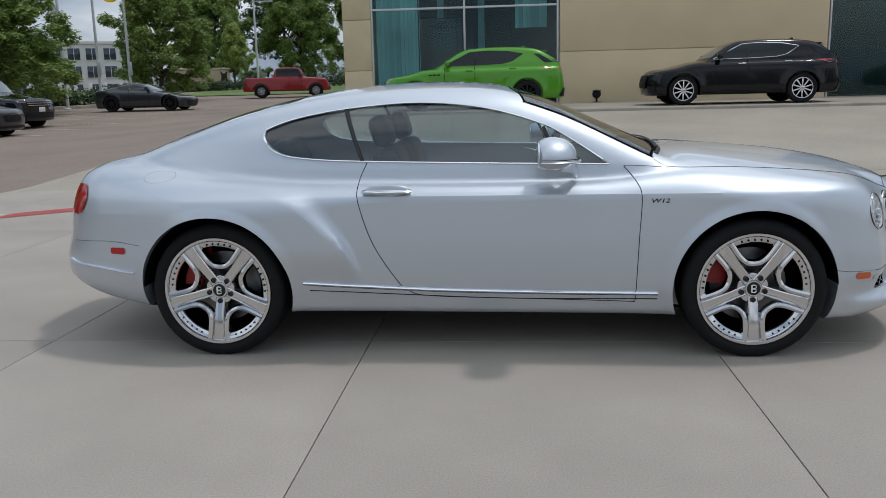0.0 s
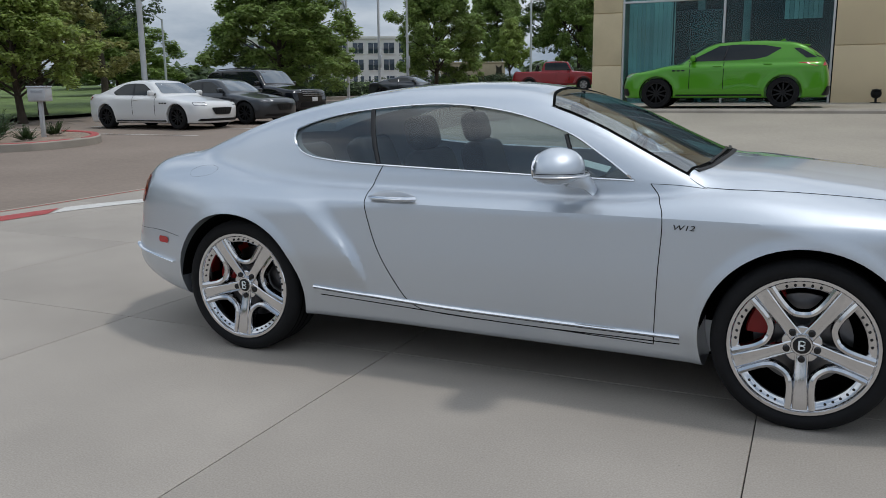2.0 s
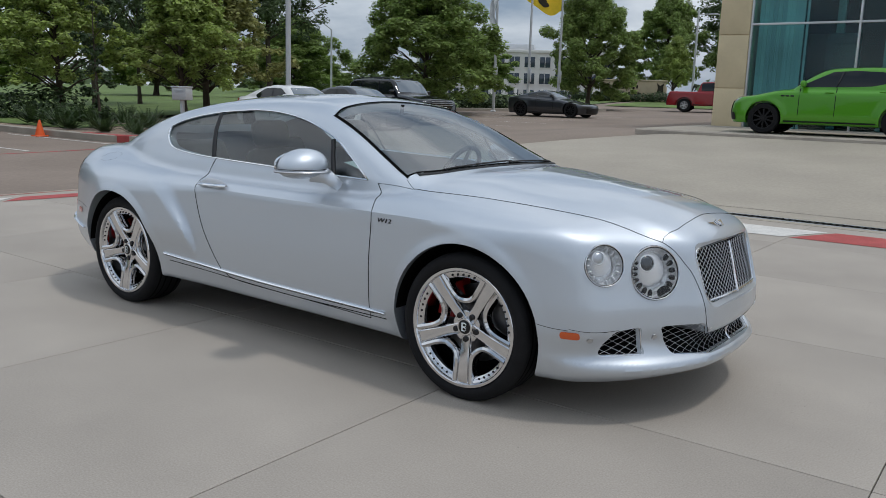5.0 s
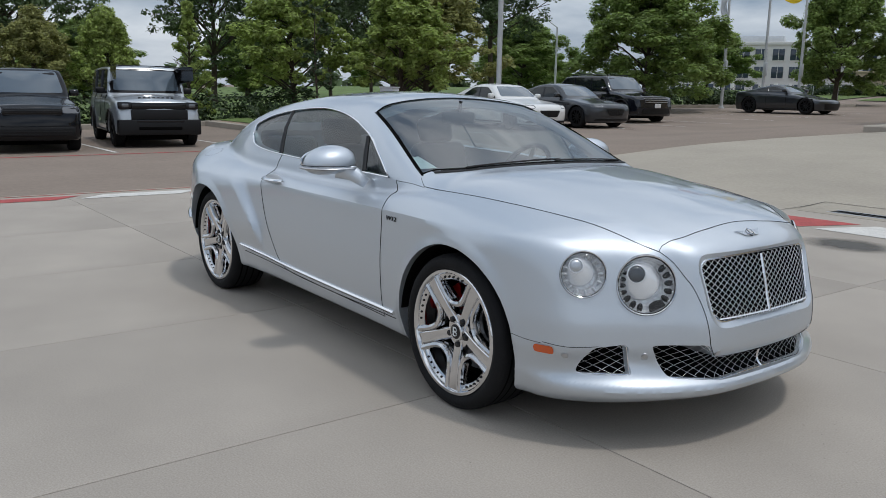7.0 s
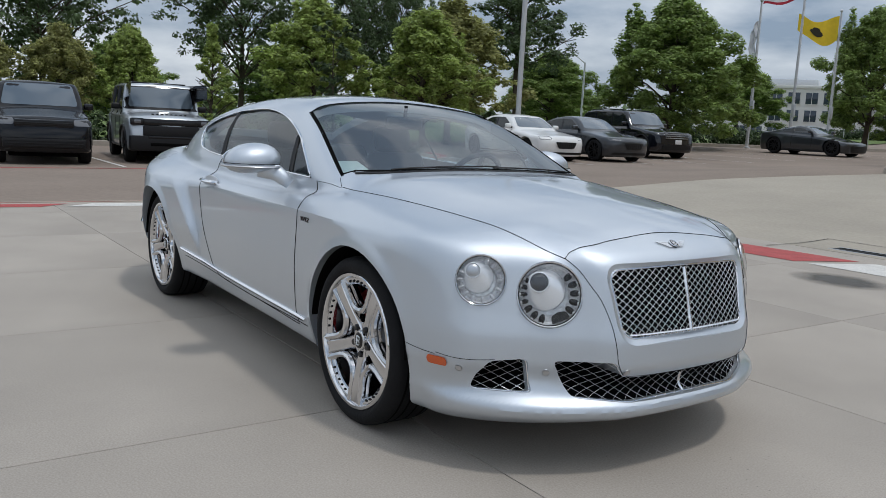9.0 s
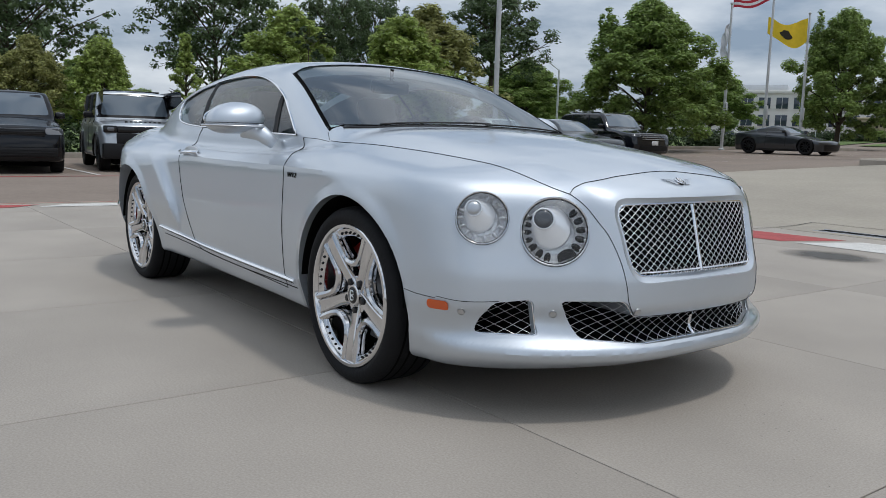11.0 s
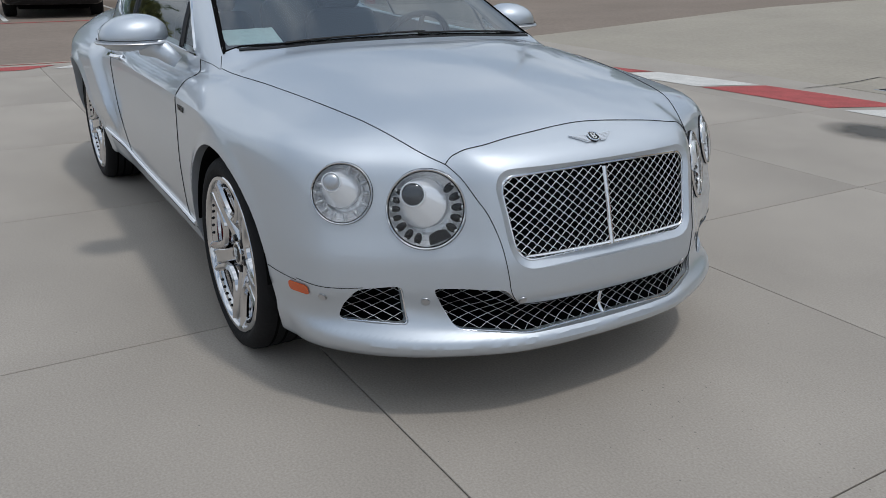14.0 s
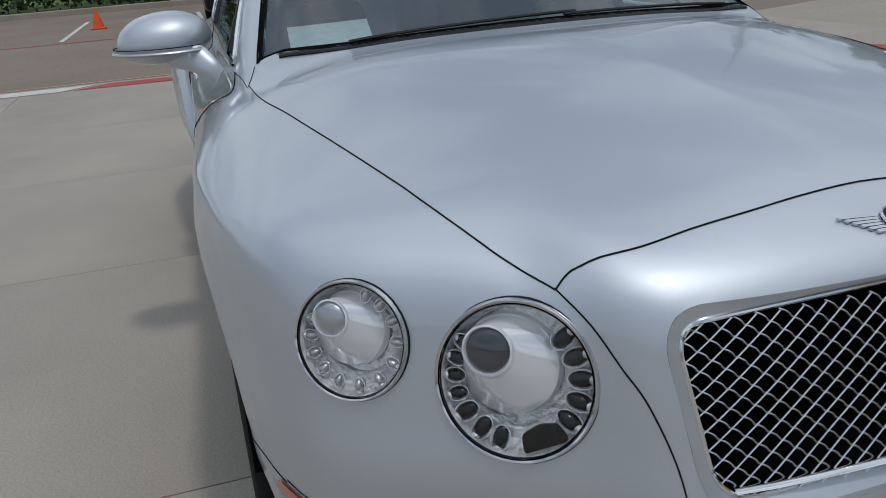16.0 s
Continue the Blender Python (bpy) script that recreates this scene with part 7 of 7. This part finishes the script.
def at_land(x, y, turn, lift=0.0):
    return pose(x, y, land(x, y) + lift, 0, 0, turn)


GREEN = paint_of("green_paint", (.075, .29, .012), .2)
BLACKP = paint_of("black_paint", (.004, .004, .006), .0, .12, .45)
WHITEP = paint_of("white_paint", (.72, .72, .71), .0)
GREYP = paint_of("grey_paint", (.045, .049, .056), .55)
NAVYP = paint_of("dark_blue_paint", (.006, .007, .011), .1, .18)
REDP = paint_of("red_paint", (.27, .008, .012), .1)
SILVERP = paint_of("pale_silver_paint", (.46, .49, .52), .45)

suv = dict(L=5.0, W=1.97, H=1.655, wb=3.0, fo=.95, belt=1.115, hood=1.12, nose=.90, deck=1.13, xws=1.02, xrf=-.02, xrr=-1.62, xbg=-2.44, wr=.375, clear=.25, doors=(-.14, ), handles=((-1.12, 1.06),), panes=[(.76, 1.145), (.02, 1.515), (-.45, 1.545), (-1.0, 1.52), (-1.42, 1.44), (-1.10, 1.24), (-.85, 1.185), (-.3, 1.16)], side_parts=[("rear_quarter", [(-1.68, 1.43), (-1.82, 1.43), (-2.22, 1.20), (-1.98, 1.19)], CARGLASS)], fin=1, spoiler=(-1.92, 1.50, 1.15), spokes=10, rimf=.72,
           lamps=[(.46, .86, .80, .88, LAMPGLASS, 1, "headlamp"), (.40, .88, 1.00, 1.09, RED, -1, "tail_lamp")], tail_parts=[([(-.80, .30), (.80, .30), (.74, .52), (-.74, .52)], BLACK, "diffuser", .006)], vents=((.86, .93), (.97, .93), (1.08, .93)),
           nose_parts=[([(-.46, .45), (.46, .45), (.52, .78), (-.52, .78)], BLACK, "grille", .008), ([(-.85, .32), (-.60, .32), (-.58, .50), (-.85, .50)], BLACK, "intake", .006), ([(.60, .32), (.85, .32), (.85, .50), (.58, .50)], BLACK, "intake", .006)], upright=(.42, .48, .76, 9))
PADZ = PAD
street_car("green_car", "bright green sport utility car with black wheels and dark glass", at_land(-.98, 18.3, 182, PADZ), suv, GREEN, None, BLACK)
street_car("black_car", "glossy black sport utility car with chrome window trim and silver wheels", at_land(6.1, 18.1, 180, PADZ), dict(suv, spokes=10), BLACKP, CHROME, RIM)

sedan = dict(L=4.97, W=1.94, H=1.46, wb=3.0, fo=.92, belt=.95, hood=.98, nose=.80, deck=1.06, xws=.95, xrf=.05, xrr=-.85, xbg=-1.98, wr=.35, clear=.17, doors=(-.35, ), dtop=.0, dbot=.72, kick=.10, afoot=.30, spokes=10, rimf=.74, rear_run=.25,
             lamps=[(.52, .86, .68, .78, LAMPGLASS, 1, "headlamp"), (.40, .82, .86, .96, RED, -1, "tail_lamp")], vents=((.86, .76), (.97, .76), (1.08, .76)),
             nose_parts=[([(-.30, .42), (.30, .42), (.42, .62), (-.42, .62)], BLACK, "grille", .008), ([(-.80, .24), (.80, .24), (.74, .31), (-.74, .31)], BLACK, "intake", .006)], upright=(.30, .45, .60, 7))
street_car("white_car", "white four-door saloon with black wheels in a parking bay", at_land(-17.2, 15.6, -4, -.03), sedan, WHITEP, None, BLACK)
street_car("grey_car", "dark grey four-door saloon with black grille in a parking bay", at_land(-16.8, 18.2, -3, -.03), sedan, GREYP, None, BLACK)
big = dict(L=5.05, W=2.0, H=1.78, wb=3.02, fo=.92, belt=1.12, hood=1.16, nose=.98, deck=1.20, xws=.95, xrf=.20, xrr=-1.95, xbg=-2.42, wr=.385, clear=.24, doors=(-.35, -1.35), dtop=.02, dbot=.32, kick=.10, afoot=.30, boxy=.55, steep=1, rails=1, spokes=6, rimf=.70, cladding=1, plate=.62,
           lamps=[(.58, .90, .86, .96, LAMPGLASS, 1, "headlamp"), (.58, .80, .95, 1.12, RED, -1, "tail_lamp")],
           nose_parts=[([(-.56, .70), (.56, .70), (.60, .95), (-.60, .95)], GLOSSBLACK, "grille", .008), ([(-.72, .34), (.72, .34), (.66, .52), (-.66, .52)], BLACK, "intake", .006)], bars=((.72, .93, 3, SATIN),))
street_car("dark_blue_car", "near-black large family sport utility car with silver grille bars", at_land(-18.2, 22.2, -6, -.03), big, NAVYP, None, BLACK)
luxury = dict(L=5.0, W=2.0, H=1.85, wb=2.95, fo=.90, belt=1.16, hood=1.20, nose=1.02, deck=1.22, xws=.92, xrf=.22, xrr=-1.95, xbg=-2.42, wr=.39, clear=.26, doors=(-.30, -1.30), dtop=.02, dbot=.30, kick=.02, afoot=.28, boxy=.7, steep=1, spokes=5, rimf=.72,
             lamps=[(.58, .94, .84, .98, LAMPGLASS, 1, "headlamp"), (.62, .82, .90, 1.14, RED, -1, "tail_lamp")],
             nose_parts=[], blocks=[(-.035, .3, 0, 1.16, .80, .96, GLOSSBLACK, "grille"), (.012, .3, 0, 1.62, .36, .56, BLACK, "intake")] + [(-.03, .3, 0, 1.10, .815 + .034 * k, .827 + .034 * k, BLACK, "grille_bar") for k in range(4)] + [(.018, .3, 0, 1.5, .40 + .05 * k, .412 + .05 * k, BLACK, "grille_bar") for k in range(3)])
street_car("dark_off_road_car", "dark grey luxury off-road car with a fine mesh grille", at_land(-17.4, .76, -6, -.03), luxury, paint_of("dark_grey_paint", (.005, .0055, .008), .1, .18, .5), None, BLACK)
boxy_car = dict(L=4.76, W=2.0, H=1.97, wb=3.02, fo=.84, belt=1.22, hood=1.24, nose=1.12, deck=1.26, xws=.95, xrf=.52, xrr=-2.0, xbg=-2.30, wr=.405, clear=.30, doors=(-.20, -1.20), dtop=.03, dbot=.20, kick=.02, afoot=.22, boxy=.9, steep=1, surround=1, spokes=5, rimf=.62, cladding=1, mirmat=BLACK,
              lamps=[(.70, .86, .95, 1.2, RED, -1, "tail_lamp")],
              nose_parts=[], blocks=[(.035, .40, 0, 1.90, .30, .66, BLACK, "bumper"), (.0, .36, 0, 1.30, .62, .90, BLACK, "bumper"), (-.07, .30, 0, 1.26, .89, 1.06, GLOSSBLACK, "grille"), (-.085, .30, -.77, .30, .90, 1.07, GLOSSBLACK, "headlamp"), (-.085, .30, .77, .30, .90, 1.07, GLOSSBLACK, "headlamp"), (-.075, .1, -.77, .17, .94, 1.04, LAMPGLASS, "lamp_lens"), (-.075, .1, .77, .17, .94, 1.04, LAMPGLASS, "lamp_lens"), (.045, .1, 0, 1.1, .60, .66, GLOSSBLACK, "bumper_bar"), (.05, .2, 0, 1.0, .42, .50, DARK, "skid_plate")])
dv = street_car("silver_off_road_car", "boxy pale silver off-road car with a black bumper and roof", at_land(-18.0, 3.68, -7, -.03), boxy_car, SILVERP, None, BLACK)
part("roof_panel", box_bm(-.78, 0, 1.942, 2.3, 1.34, .04, .012), GLOSSBLACK, dv, "gloss black roof")
for k in range(8):
    part("letter_bar", box_bm(1.93, -.38 + k * .108, 1.165, .012, .06, .035), GLOSSBLACK, dv)
sport = dict(L=4.47, W=1.94, H=1.27, wb=2.70, fo=.85, belt=.90, hood=.87, nose=.62, deck=.97, xws=.75, xrf=-.10, xrr=-.65, xbg=-1.75, wr=.345, clear=.14, doors=(-.55, ), dtop=.10, dbot=.62, kick=.14, afoot=.32, spokes=10, rimf=.76, rear_run=.3,
             lamps=[(.55, .84, .62, .70, LAMPGLASS, 1, "headlamp"), (.3, .72, .84, .88, RED, -1, "tail_lamp")],
             nose_parts=[([(-.62, .20), (.62, .20), (.70, .46), (-.70, .46)], BLACK, "grille", .008)], bars=((.24, .44, 3, BLACK),))
street_car("sports_car", "low dark grey two-door sports car with black wheels", at_land(-16.6, 32.1, 2, -.03), sport, GREYP, None, BLACK)
truck = dict(L=5.92, W=2.2, H=2.04, wb=3.68, fo=1.0, belt=1.36, hood=1.38, nose=1.24, deck=1.40, xws=1.20, xrf=.70, xrr=-.75, xbg=-1.02, wr=.44, clear=.42, doors=(-.05, ), dtop=-.02, dbot=.22, kick=.02, afoot=.25, boxy=.85, steep=1, spokes=6, rimf=.56, cladding=1, bed=(-2.75, -1.12, .98), mirmat=BLACK, cat="pickup truck",
             lamps=[(.66, 1.0, 1.06, 1.20, LAMPGLASS, 1, "headlamp"), (.82, .98, 1.02, 1.30, RED, -1, "tail_lamp")],
             nose_parts=[([(-.62, .78), (.62, .78), (.66, 1.18), (-.66, 1.18)], GLOSSBLACK, "grille", .008), ([(-.98, .46), (.98, .46), (.95, .72), (-.95, .72)], BLACK, "bumper", .012)], bars=((.85, 1.12, 2, SATIN),))
tk = street_car("red_truck", "red crew-cab pickup truck with black bumpers and off-road tyres", at_land(-15.3, 51.7, 14, -.03), truck, REDP, None, SATIN)
strip("roll_bar", [(-1.4, -.8, 1.40), (-1.3, -.75, 1.72), (-1.3, .75, 1.72), (-1.4, .8, 1.40)], .05, BLACK, tk)

lay_slabs()
